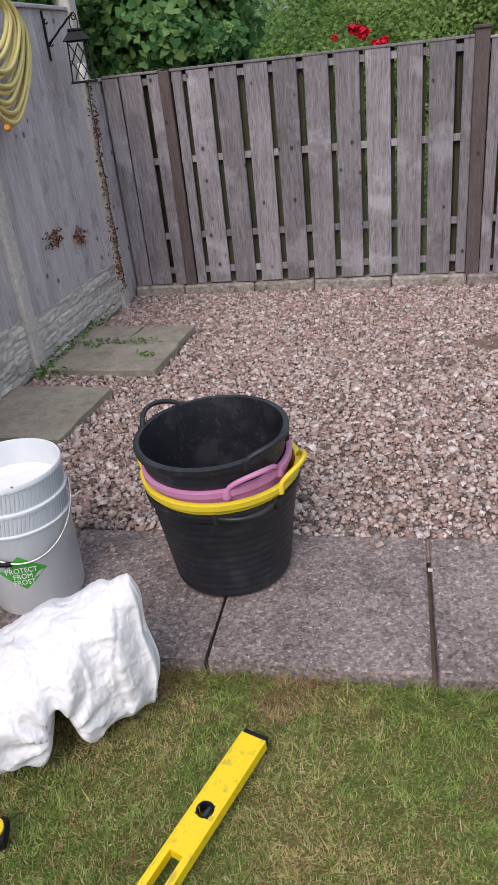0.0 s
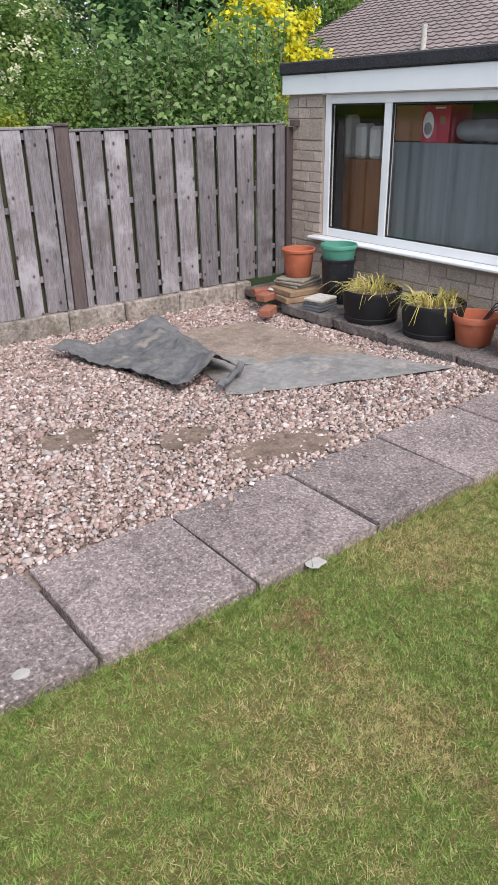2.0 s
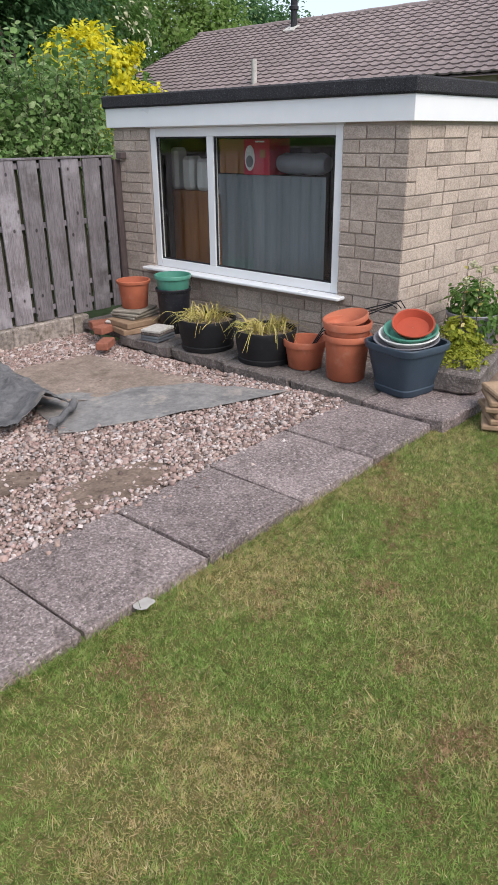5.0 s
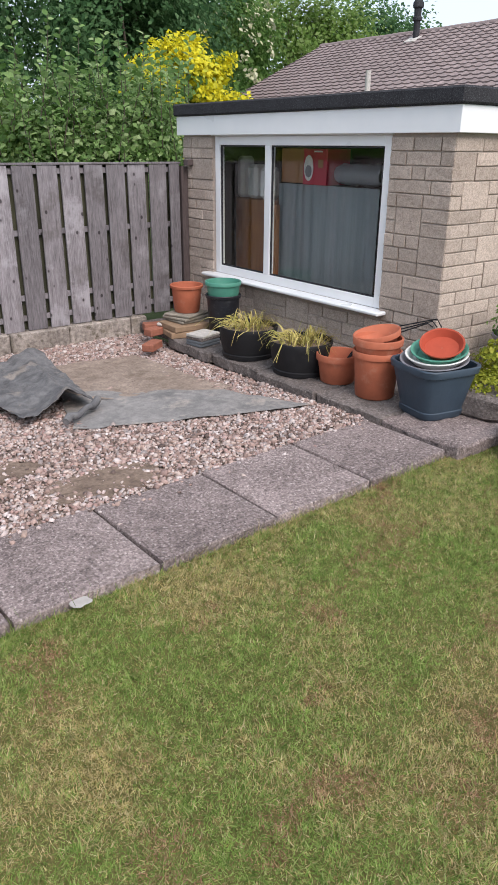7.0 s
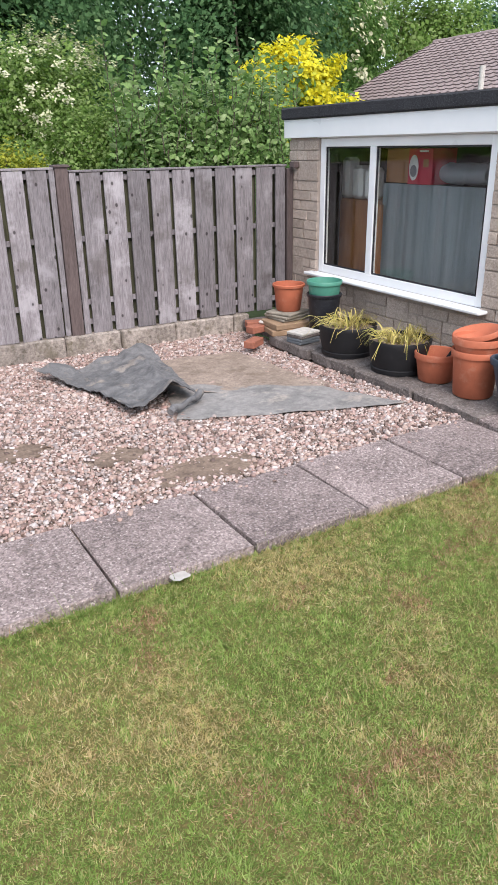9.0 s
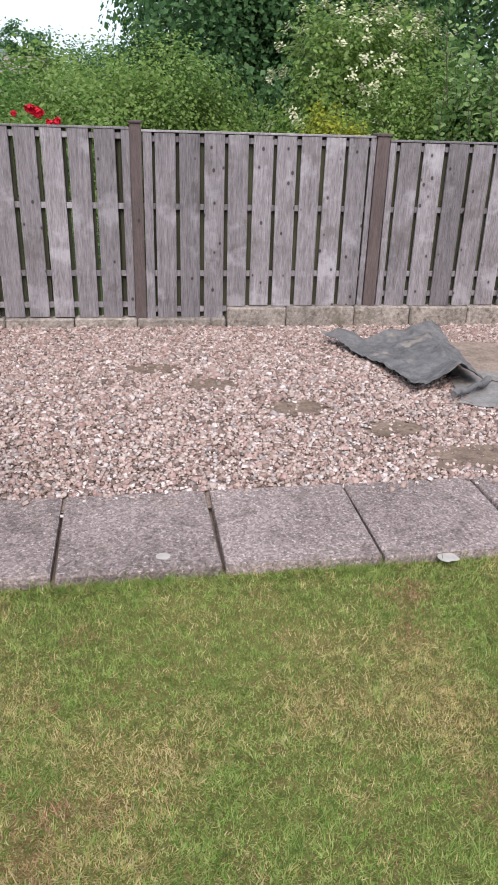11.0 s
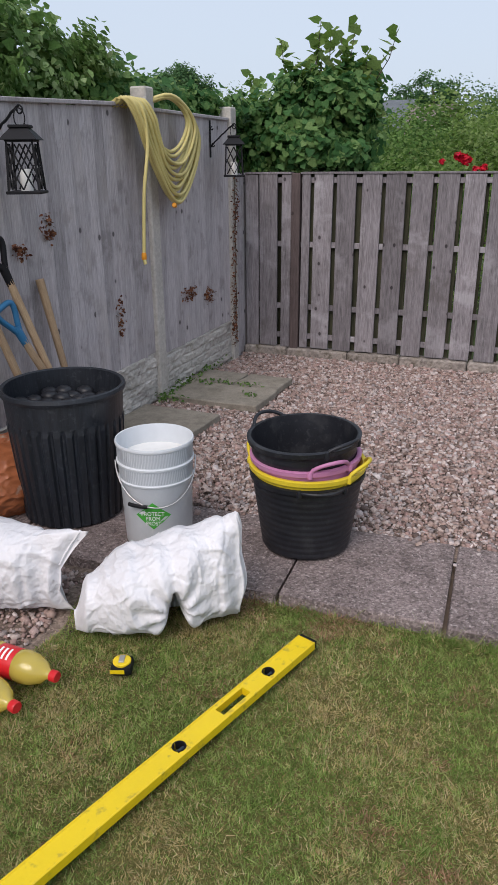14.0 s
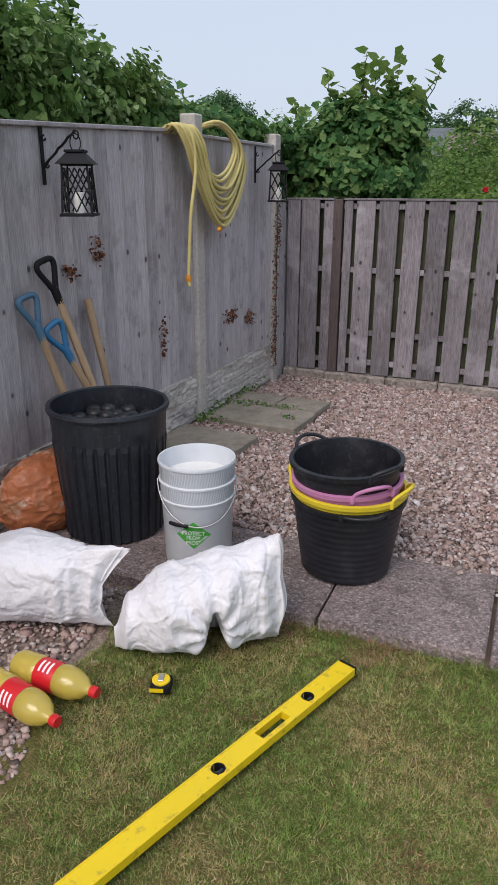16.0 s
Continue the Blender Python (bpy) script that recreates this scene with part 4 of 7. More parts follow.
def long_sack(at, length, width, height, seed, label, notch=None, ear=None, tail=0.0):
    """A woven sack lying on its side: sections along its length, flat below, creased and pinched at the mouth."""
    nu, nv = 210, 150

    def f(u, v):
        a = 2 * math.pi * v
        w, h = soft(u, *width), soft(u, *height)
        c, d = math.cos(a), math.sin(a)
        y = w * (abs(c) ** 0.8) * (1 if c > 0 else -1)
        z = h * 0.5 * (1 + (abs(d) ** 0.75) * (1 if d > 0 else -1))
        x = u * length
        if notch and y < 0.3 * w:
            k = math.exp(-((u - notch) / 0.045) ** 2) * max(0.0, 1 - z / (0.62 * h))
            z += 0.5 * h * k * 0.6
            y += 1.0 * w * k
        if ear:
            x += ear * max(0.0, (u - 0.86) / 0.14) ** 2 * max(0.0, z / h - 0.55) * 2.2
        e = max(0.0, (u - 0.78) / 0.22) ** 2
        x += 0.02 * e * (math.sin(math.pi * min(1.0, z / h)) - 0.35) + 0.006 * e * math.sin(z * 31 + seed)
        y += 0.022 * e * math.sin(z * 15 + seed) - 0.03 * e
        x += tail * max(0.0, (u - 0.8) / 0.2) ** 2 * max(0.0, 1 - z / (0.3 * h))
        q = Vector((x * 5.5 + seed, y * 5.5, z * 5.5))
        warp = Vector((q.x * 0.75, q.y, q.z)) + 0.9 * noise.noise_vector(q * 0.7)
        r1 = max(0.0, 1 - 2.6 * abs(noise.noise(warp * 0.9))) ** 1.3
        r2 = max(0.0, 1 - 2.6 * abs(noise.noise(warp * 2.3 + Vector((3, 1, 7))))) ** 1.3
        r3 = noise.noise(warp * 5.2)
        groove = math.exp(-((u - 0.8 - 0.09 * z / h - 0.02 * math.sin(z * 20)) / 0.014) ** 2)
        amp = -0.004 * groove + 0.008 * (r1 ** 2) + 0.0045 * (r2 ** 2) + 0.001 * r3 - 0.003 * max(0.0, 1 - 5 * abs(noise.noise(warp * 2.9))) ** 1.5 - 0.0016 * max(0.0, 1 - 5 * abs(noise.noise(warp * 5.5))) + 0.014 * noise.noise(q * 0.5)
        n = Vector((0.2 * r3, c, d * 0.9))
        p = Vector((x, y, z)) + n * (amp - 0.004) * min(1.0, 6 * min(u, 1.02 - u) + 0.25)
        if notch:
            fan = math.exp(-((u - notch) / 0.2) ** 2) * (1 if y < 0 else 0)
            p += n * 0.012 * fan * math.sin(math.atan2(z - 0.12, (u - notch) * length + 1e-4) * 9 + seed)
        p.z = max(p.z, 0.0)
        return p
    bm = sheet_mesh(nu, nv, f)
    bmesh.ops.remove_doubles(bm, verts=list(bm.verts), dist=0.0004)
    bmesh.ops.recalc_face_normals(bm, faces=bm.faces)
    me = mesh_of("sack", bm, SACK)
    me.polygons.foreach_set("use_smooth", [True] * len(me.polygons))
    ob = tagged(part("sack", me, None, None, at=at), label, "sack", group="sacks")
    part("hem", tube([f(0.985, 0.02 + 0.46 * i / 30) for i in range(31)], 0.0045, 6), SACK, ob, "rolled woven hem at the mouth", smooth=True)
    return ob


long_sack(pose(-1.235, -0.425, -0.028, 0, 0, 33), 0.6, ((0, 0.02), (0.08, 0.1), (0.3, 0.165), (0.6, 0.17), (0.85, 0.13), (0.97, 0.06), (1, 0.002)),
          ((0, 0.08), (0.1, 0.2), (0.35, 0.285), (0.7, 0.345), (0.9, 0.385), (1, 0.415)), 3.1, "crumpled white woven plastic sack slumped on the lawn edge", notch=0.58)
long_sack(pose(-2.02, -0.42, -0.035, 0, 0, 10), 0.67, ((0, 0.02), (0.12, 0.13), (0.45, 0.18), (0.8, 0.14), (0.95, 0.06), (1, 0.002)),
          ((0, 0.12), (0.15, 0.25), (0.5, 0.315), (0.8, 0.31), (1, 0.335)), 9.4, "tied white woven plastic sack with a twisted ear", ear=0.13, tail=0.06)
sack("sand_bag", pose(-2.04, 0.24, 0.0, 0, 0, 70), (0.26, 0.15, 0.19), 5.0, [(0.3, 0.4, 0.8, 0.22, 0.1), (-0.6, -0.3, 0.7, 0.18, 0.1)], "half-used orange and clear plastic bag of sand", ORANGE_BAG, "bag", 0.045)

# ---- spirit level on the lawn ----
L0, L1 = Vector((-0.428, -0.25, -0.01)), Vector((-0.809, -1.388, -0.01))
turn = math.degrees(math.atan2(L1.y - L0.y, L1.x - L0.x))
level = thing("spirit_level", pose(L0.x, L0.y, L0.z, 0, 0, turn), "long yellow spirit level lying on the grass", "spirit level")
LEN = (L1 - L0).length
HOLES = ((0.196, 0.231, True), (0.322, 0.446, False), (0.598, 0.633, True))
W, TH = 0.03, 0.026
cuts = [0.0] + [c for a, b, _ in HOLES for c in (a, b)] + [LEN]
for i, (a, b) in enumerate(zip(cuts, cuts[1:])):
    if i % 2 == 0:
        part("web", box(a, -W, 0, b, W, TH), LEVEL_Y, level)
    else:
        part("web", box(a, -W, 0, b, -0.017, TH), LEVEL_Y, level)
        part("web", box(a, 0.017, 0, b, W, TH), LEVEL_Y, level)
for y in (-W - 0.0015, W + 0.0015):
    part("edge_flange", box(0, y - 0.0025, -0.001, LEN, y + 0.0025, TH + 0.002, 0.001), LEVEL_Y, level)
part("end_cap", box(-0.012, -W - 0.002, -0.001, 0.0, W + 0.002, TH + 0.001, 0.002), IRON, level, "dark end cap")
for a, b, rnd in HOLES:
    if rnd:
        part("vial_ring", lathe([(0.0205, 0.001), (0.0205, TH + 0.0015), (0.0172, TH + 0.0015), (0.0172, 0.001)], 24, cap=False), IRON, level, "black vial surround", at=((a + b) / 2, 0, 0), smooth=False)
        part("vial", tube([(-0.017, 0, 0.01), (0.017, 0, 0.01)], 0.005, 10), SLATE_P, level, at=((a + b) / 2, 0, 0), smooth=True)

# ---- tape measure ----
tape = thing("tape_measure", pose(-0.962, -0.565, -0.025, 0, 0, 20), "yellow and black tape measure on the grass", "tape measure")
part("case", box(-0.035, -0.033, 0, 0.035, 0.033, 0.036, 0.012, seg=2), IRON, tape, smooth=False)
part("face", lathe([(0.03, 0.033), (0.03, 0.04), (0.026, 0.042)], 24), LEVEL_Y, tape, "yellow round face", smooth=False)
part("clip", box(-0.009, -0.016, 0.042, 0.009, 0.02, 0.046, 0.001), STEEL, tape, "steel belt clip")
part("band", box(-0.034, -0.0345, 0.012, 0.012, -0.0325, 0.026, 0.0), LEVEL_Y, tape)

# ---- bottles ----


def bottle(at, turn, label, roll):
    b = thing("drink_bottle", pose(*at, 0, 0, turn) @ pose(0, 0, 0.054, 0, 90, 0) @ pose(0, 0, 0, 0, 0, roll) @ Matrix.Diagonal((1.14, 1.14, 1.0, 1)), label, "bottle", group="drink bottles")
    part("body", lathe([(0.02, 0.0), (0.04, 0.006), (0.047, 0.025), (0.045, 0.05), (0.047, 0.09), (0.0465, 0.1), (0.0445, 0.105), (0.0445, 0.185), (0.0465, 0.19), (0.0475, 0.21), (0.043, 0.245), (0.03, 0.278), (0.015, 0.296), (0.0135, 0.305), (0.0135, 0.312)], 36), LIQUID, b, smooth=True)
    part("wrapper", lathe([(0.0452, 0.106), (0.0456, 0.108), (0.0456, 0.182), (0.0452, 0.184)], 36, cap=False), RED, b, "red printed wrapper", smooth=True)
    for i in range(3):
        bm = bmesh.new()
        n = 8
        q = [[bm.verts.new((0.0462 * math.cos(a), 0.0462 * math.sin(a), z)) for z in (0.122 + i * 0.018, 0.13 + i * 0.018)] for a in [math.pi - 0.4 + 0.8 * k / n for k in range(n + 1)]]
        for u, w in zip(q, q[1:]):
            bm.faces.new((u[0], w[0], w[1], u[1]))
        part("print_bar", bm, WHITE_INK, b)
    part("cap", lathe([(0.0155, 0.308), (0.0165, 0.31), (0.0165, 0.328), (0.0145, 0.332)], 24), RED, b, "red screw cap", smooth=False)


bottle((-1.435, -0.7, -0.03), -3, "clear bottle of yellow drink lying on gravel and grass", 20)
bottle((-1.46, -0.805, -0.03), -12, "clear bottle of yellow drink lying beside another", 60)

# ---- lanterns and brackets ----


def lantern(y, z_top, label):
    br = thing("bracket", (LEFT_X + 0.018, y, z_top - 0.01), "black wrought-iron bracket with scrolls on the fence", "bracket", group="lantern brackets")
    part("back_plate", box(0, -0.011, -0.23, 0.008, 0.011, 0.03, 0.002), IRON, br)
    part("brace", tube([(0.004 + 0.19 * i / 10, 0.005 * math.sin(i * 2.2), -0.16 + 0.158 * (i / 10) ** 0.9) for i in range(11)], 0.006, 6), IRON, br, smooth=True)
    for cx, cz, r, s in ((0.195, -0.022, 0.022, 1), (0.03, -0.145, 0.016, -1), (0.022, -0.03, 0.014, -1)):
        part("scroll", tube([(cx + r * (1 - 0.06 * i) * math.cos(1.57 - s * i * 0.5), 0, cz + r * (1 - 0.06 * i) * math.sin(1.57 - s * i * 0.5)) for i in range(11)], 0.004, 6), IRON, br, smooth=True)
    ln = thing("lantern", pose(LEFT_X + 0.21, y, z_top - 0.375, 0, 0, 24) @ Matrix.Diagonal((0.9, 0.9, 0.92, 1)), label, "lantern", group="hanging lanterns")
    w0, w1, h = 0.074, 0.062, 0.235
    part("base", box(-0.086, -0.086, 0, 0.086, 0.086, 0.014, 0.003), IRON, ln)
    for sx in (-1, 1):
        for sy in (-1, 1):
            part("corner_post", tube([(sx * w0, sy * w0, 0.014), (sx * w1, sy * w1, h)], 0.006, 4), IRON, ln)
    for k in range(4):
        bm = bmesh.new()
        for i in range(-1, 2):
            for s in (-1, 1):
                x0, x1 = i * 0.055 - s * 0.055, i * 0.055 + s * 0.055
                c0, c1 = max(-0.07, min(0.07, x0)), max(-0.06, min(0.06, x1))
                t0, t1 = (c0 - x0) / (x1 - x0), (c1 - x0) / (x1 - x0)
                tube([(c0, w0 - (w0 - w1) * t0, 0.02 + (h - 0.03) * t0), (c1, w0 - (w0 - w1) * t1, 0.02 + (h - 0.03) * t1)], 0.0045, 4, bm)
        part("lattice", bm, IRON, ln, at=pose(0, 0, 0, 0, 0, 90 * k))
    part("top_plate", box(-0.07, -0.07, h, 0.07, 0.07, h + 0.008, 0.002), IRON, ln)
    bm = bmesh.new()
    ra = [bm.verts.new((sx * 0.09, sy * 0.09, h + 0.008)) for sx, sy in ((-1, -1), (1, -1), (1, 1), (-1, 1))]
    rb = [bm.verts.new((sx * 0.04, sy * 0.04, h + 0.062)) for sx, sy in ((-1, -1), (1, -1), (1, 1), (-1, 1))]
    for i in range(4):
        bm.faces.new((ra[i], ra[(i + 1) % 4], rb[(i + 1) % 4], rb[i]))
    bm.faces.new(ra)
    bm.faces.new(rb)
    bmesh.ops.recalc_face_normals(bm, faces=bm.faces)
    part("hood", bm, IRON, ln)
    part("cowl", box(-0.05, -0.05, h + 0.06, 0.05, 0.05, h + 0.074, 0.003), IRON, ln)
    part("ring", tube([(0.026 * math.cos(a), 0, h + 0.105 + 0.042 * math.sin(a)) for a in [2 * math.pi * i / 20 for i in range(20)]], 0.003, 6, closed=True), IRON, ln, smooth=True)
    part("candle", lathe([(0.03, 0.014), (0.03, 0.11), (0.026, 0.114), (0.004, 0.108)], 20), CANDLE, ln, "white candle", smooth=True)
    part("wick", tube([(0, 0, 0.108), (0.002, 0, 0.125)], 0.0015, 5), IRON, ln)


lantern(0.63, 1.775, "black square lattice lantern with a white candle")
lantern(3.11, 1.8, "small black lattice lantern near the corner post")

# ---- hose on the fence post ----
hose = thing("garden_hose", (LEFT_X + 0.1, 0, 0), "coiled pale yellow garden hose slung over a fence post", "hose")
rng = random.Random(4)


def smooth_loop(keys, n=60):
    """A closed curve through keys."""
    out, k = [], len(keys)
    for i in range(n):
        t = i * k / n
        j, f = int(t), t - int(t)
        p = [Vector(keys[(j + d) % k]) for d in (-1, 0, 1, 2)]
        out.append(0.5 * (2 * p[1] + (p[2] - p[0]) * f + (2 * p[0] - 5 * p[1] + 4 * p[2] - p[3]) * f * f + (3 * p[1] - p[0] - 3 * p[2] + p[3]) * f ** 3))
    return out


for i in range(17):
    q = 0.28 + 0.72 * (i / 16) ** 0.85 + rng.uniform(-0.05, 0.05)
    e, g = rng.uniform(-0.02, 0.02), rng.uniform(-0.02, 0.02)
    o = 0.014 * (i % 3)
    y0 = 1.755 + 0.3 * (1 - q) + g
    yb = 2.18 + 0.03 * q + e
    keys = [(-0.03 + o, y0, 1.875), (0.03 + o, y0 + 0.05, 1.8 - 0.03 * q), (0.035 + o, y0 + 0.5 * (yb - 0.13 - y0) + g, 1.78 - 0.19 * q), (0.045 + o, yb - 0.13, 1.745 - 0.4 * q), (0.05 + o, yb, 1.715 - 0.455 * q + e * 0.5),
            (0.05 + o, yb + 0.13, 1.73 - 0.43 * q), (0.05 + o, 2.39 + 0.13 * q + e, 1.77 - 0.28 * q), (0.05 + o, 2.42 + 0.16 * q + e, 1.82 - 0.13 * q), (0.03 + o, 2.34 + 0.1 * q + g, 1.885 - 0.03 * q), (-0.02 + o, 2.2 + 0.06 * q, 1.915 + e * 0.5), (-0.19, 2.12, 1.82), (-0.19, y0 + 0.05, 1.78)]
    part("coil", tube(smooth_loop(keys), 0.0115, 8, closed=True), HOSE, hose, smooth=True)
part("loose_end", tube(smooth_loop([(-0.15, 1.8, 1.78), (-0.02, 1.8, 1.875), (0.06, 1.83, 1.82), (0.075, 1.845, 1.63), (0.07, 1.78, 1.36), (0.07, 1.735, 1.02), (0.07, 1.73, 1.0)], 70)[9:55], 0.0105, 8), HOSE, hose, smooth=True)
part("connector", lathe([(0.012, 0), (0.016, 0.005), (0.016, 0.03), (0.012, 0.045)], 14), HOSE_END, hose, "orange hose connector", at=(0.07, 1.733, 0.975), smooth=True)
part("connector", lathe([(0.012, 0), (0.016, 0.005), (0.016, 0.035), (0.012, 0.05)], 14), HOSE_END, hose, "orange hose connector", at=pose(0.09, 2.14, 1.268, 80, 0, 20), smooth=True)

# ---- long-handled tools against the fence ----


def tool(top, foot, grip, shaft, label, bar=True):
    """A handled tool leaning from foot to top; its blade stands behind the bin."""
    d = Vector(top) - Vector(foot)
    w = d.normalized()
    u = (Vector((1, -0.2, 0)) - w * w.dot(Vector((1, -0.2, 0)))).normalized()
    rot = Matrix((u, w.cross(u), w)).transposed().to_4x4()
    t = thing("garden_tool", Matrix.Translation(foot) @ rot, label, "garden tool", group="tools against the fence")
    n = d.length
    hi = n - 0.13 if bar else n
    part("shaft", tube([(0, 0, 0.25), (0.002, 0, n * 0.6), (0, 0, hi)], [0.021, 0.02, 0.019] if bar else [0.017, 0.019, 0.022], 10), shaft, t, smooth=True)
    if bar:
        outline = [(0, 0, hi - 0.02), (0, -0.024, hi + 0.03), (0, -0.05, hi + 0.098), (0, -0.04, hi + 0.127), (0, 0, hi + 0.131), (0, 0.04, hi + 0.127), (0, 0.05, hi + 0.098), (0, 0.024, hi + 0.03)]
        part("grip", tube(smooth_loop(outline, 40), 0.0145, 8, closed=True), grip, t, "plastic D-shaped grip", smooth=True)
        part("socket", lathe([(0.019, hi - 0.09), (0.021, hi - 0.02), (0.018, hi + 0.015)], 12), grip, t, smooth=True)
    bm = box(-0.004, -0.085, 0.0, 0.004, 0.085, 0.27, 0.002)
    part("blade", bm, STEEL, t)


tool((-2.19, 0.535, 1.2), (-1.98, 0.84, 0.0), IRON, ASH, "wooden spade with a black plastic grip")
tool((-2.19, 0.39, 1.05), (-1.98, 0.60, 0.0), BLUE_G, ASH, "wooden fork with a faded blue grip")
tool((-2.15, 0.505, 0.905), (-1.96, 0.90, 0.0), BLUE_P, ASH, "wooden shovel with a bright blue grip")
tool((-2.19, 0.855, 0.98), (-2.03, 0.91, 0.0), IRON, ASH, "plain wooden pick handle leaning on the fence", False)

# ---- pots along the house ----


def pot_profile(r0, r1, h, rim=0.03, lip=0.012, wall=0.01):
    return [(r0 * 0.92, 0), (r0, 0.008), (r1 - lip, h - rim), (r1, h - rim + 0.004), (r1 + 0.003, h - 0.006), (r1 - 0.002, h), (r1 - wall, h - 0.002), (r0 - wall, 0.03), (0.004, 0.028)]


BARREL = [(0.192, 0), (0.203, 0.004), (0.207, 0.034), (0.199, 0.04), (0.216, 0.12), (0.224, 0.2), (0.228, 0.232), (0.224, 0.238), (0.216, 0.236), (0.19, 0.03), (0.004, 0.028)]


def pot(at, r0, r1, h, material, label, category="plant pot", group="pots by the house", rim=0.03, fill=None, tilt=(0, 0), seg=44, name="plant_pot"):
    p = thing(name, pose(*at, tilt[0], tilt[1], 0), label, category, group=group)
    part("body", lathe(BARREL if material is PLANTER else pot_profile(r0, r1, h, rim), seg, cap=False), material, p, smooth=True)
    if fill is not None:
        part("soil", lathe([(r1 - 0.012, fill), (r1 * 0.5, fill + 0.012), (0.004, fill + 0.016)], 24, cap=False), SOIL, p, smooth=True)
    return p


KZ = 0.032
for i, (dz, w) in enumerate(((0.0, 0.36), (0.052, 0.34), (0.104, 0.31), (0.128, 0.32), (0.152, 0.3))):
    h = 0.05 if i < 2 else 0.022
    s = part("stone_slab", box(-w / 2, -w / 2 * 0.9, 0, w / 2, w / 2 * 0.9, h, 0.006), SANDST if i < 2 else FLAG, at=pose(3.99 - (0.06 if i < 2 else 0), 3.12 - (0.05 if i < 2 else 0), KZ + dz + 0.001, 0, 0, 8 * i - 12))
    tagged(s, "flat brown stone slab stacked under a pot", "stone slab", group="stacked stone slabs")
for i, (x, y, t) in enumerate(((3.72, 3.2, 12), (3.8, 3.36, -18), (3.55, 2.98, 35))):
    s = part("brick", box(-0.1, -0.05, 0, 0.1, 0.05, 0.062, 0.006), BRICK, at=pose(x, y, 0.028 if i < 2 else -0.03, 0, 0, t))
    tagged(s, "loose red house brick near the fence footing", "brick", group="loose bricks")
s = part("stone", box(-0.05, -0.035, 0, 0.05, 0.035, 0.03, 0.012), CONCRETE, at=pose(3.8, 3.22, 0.091, 0, 0, 20))
tagged(s, "pale flat stone lying on bricks", "stone")
for i in range(4):
    s = part("edging_slab", box(-0.11, -0.09, 0, 0.11, 0.09, 0.022, 0.004), (SLATE_G, SLATE_G, CONC_DARK, CONCRETE)[i], at=pose(3.86, 2.68, KZ + 0.001 + i * 0.024, 0, 0, 6 + 3 * i))
    tagged(s, "thin blue-grey slab in a small stack", "slab", group="stacked slate slabs")
pot((4.0, 3.13, 0.208), 0.108, 0.142, 0.235, TERRA, "weathered terracotta pot on stacked slabs")
pot((4.13, 2.77, KZ), 0.12, 0.148, 0.37, BLACK, "black plastic pot holding a teal pot")
pot((4.13, 2.77, 0.31), 0.12, 0.15, 0.2, TEAL, "teal plastic pot nested in a black pot", rim=0.035)
planter_1 = pot((3.96, 2.2, KZ), 0.18, 0.224, 0.235, PLANTER, "low black barrel planter with dry grassy bulbs", rim=0.06, fill=0.2)
planter_2 = pot((4.0, 1.63, KZ), 0.18, 0.224, 0.235, PLANTER, "low black barrel planter with yellowing leaves", rim=0.06, fill=0.2)
pot((4.05, 1.3, KZ), 0.118, 0.152, 0.205, TERRA, "terracotta-coloured plastic pot with wire supports", rim=0.05)
pot((4.03, 0.93, KZ), 0.128, 0.158, 0.31, TERRA, "tall terracotta plastic pot stacked with others", rim=0.045)
pot((4.03, 0.93, 0.225), 0.118, 0.16, 0.2, TERRA, "terracotta plastic pot nested in another", rim=0.05)
pot((4.06, 0.95, 0.345), 0.1, 0.152, 0.11, TERRA, "shallow terracotta pot tilted on a stack", rim=0.04, tilt=(-6, -10))
trug = thing("square_planter", pose(4.07, 0.5, KZ, 0, 0, 78) @ Matrix.Diagonal((1.04, 1.04, 1.1, 1)), "large slate-blue square plastic planter holding saucers", "planter", group="pots by the house")
bm = bmesh.new()


def ring(s, z, r):
    out = []
    for i in range(32):
        a = 2 * math.pi * (i + 0.5) / 32
        c, d = math.cos(a), math.sin(a)
        k = s / (abs(c) ** 5 + abs(d) ** 5) ** 0.2
        out.append(bm.verts.new((c * k, d * k, z)))
    return out


rr = [ring(s, z, 0) for s, z in ((0.14, 0), (0.148, 0.012), (0.152, 0.04), (0.146, 0.045), (0.192, 0.25), (0.205, 0.256), (0.212, 0.29), (0.207, 0.297), (0.194, 0.294), (0.14, 0.03), (0.003, 0.028))]
for a, b in zip(rr, rr[1:]):
    for i in range(32):
        bm.faces.new((a[i], a[(i + 1) % 32], b[(i + 1) % 32], b[i]))
bmesh.ops.recalc_face_normals(bm, faces=bm.faces)
part("body", bm, SLATE_P, trug, smooth=True)
for i, (z, r, m, lab, tl) in enumerate(((0.335, 0.2, GREY_P, "grey round plastic saucer in a planter", (2, -7)), (0.365, 0.182, PALE_P, "pale grey plastic saucer in a pile", (3, -9)), (0.392, 0.165, TEAL, "green plastic saucer in a pile", (5, -12)), (0.432, 0.128, TERRA_IN, "orange-red plastic saucer propped on a pile", (14, -24)))):
    sc = thing("plant_saucer", pose(4.06 + 0.012 * i, 0.5 - 0.006 * i, z, *tl, 0), lab, "saucer", group="piled saucers")
    part("dish", lathe([(r * 0.78, 0), (r * 0.82, 0.003), (r, 0.042), (r + 0.006, 0.044), (r + 0.004, 0.05), (r - 0.006, 0.048), (r * 0.78, 0.008), (0.003, 0.006)], 44, cap=False), m, sc, smooth=True)
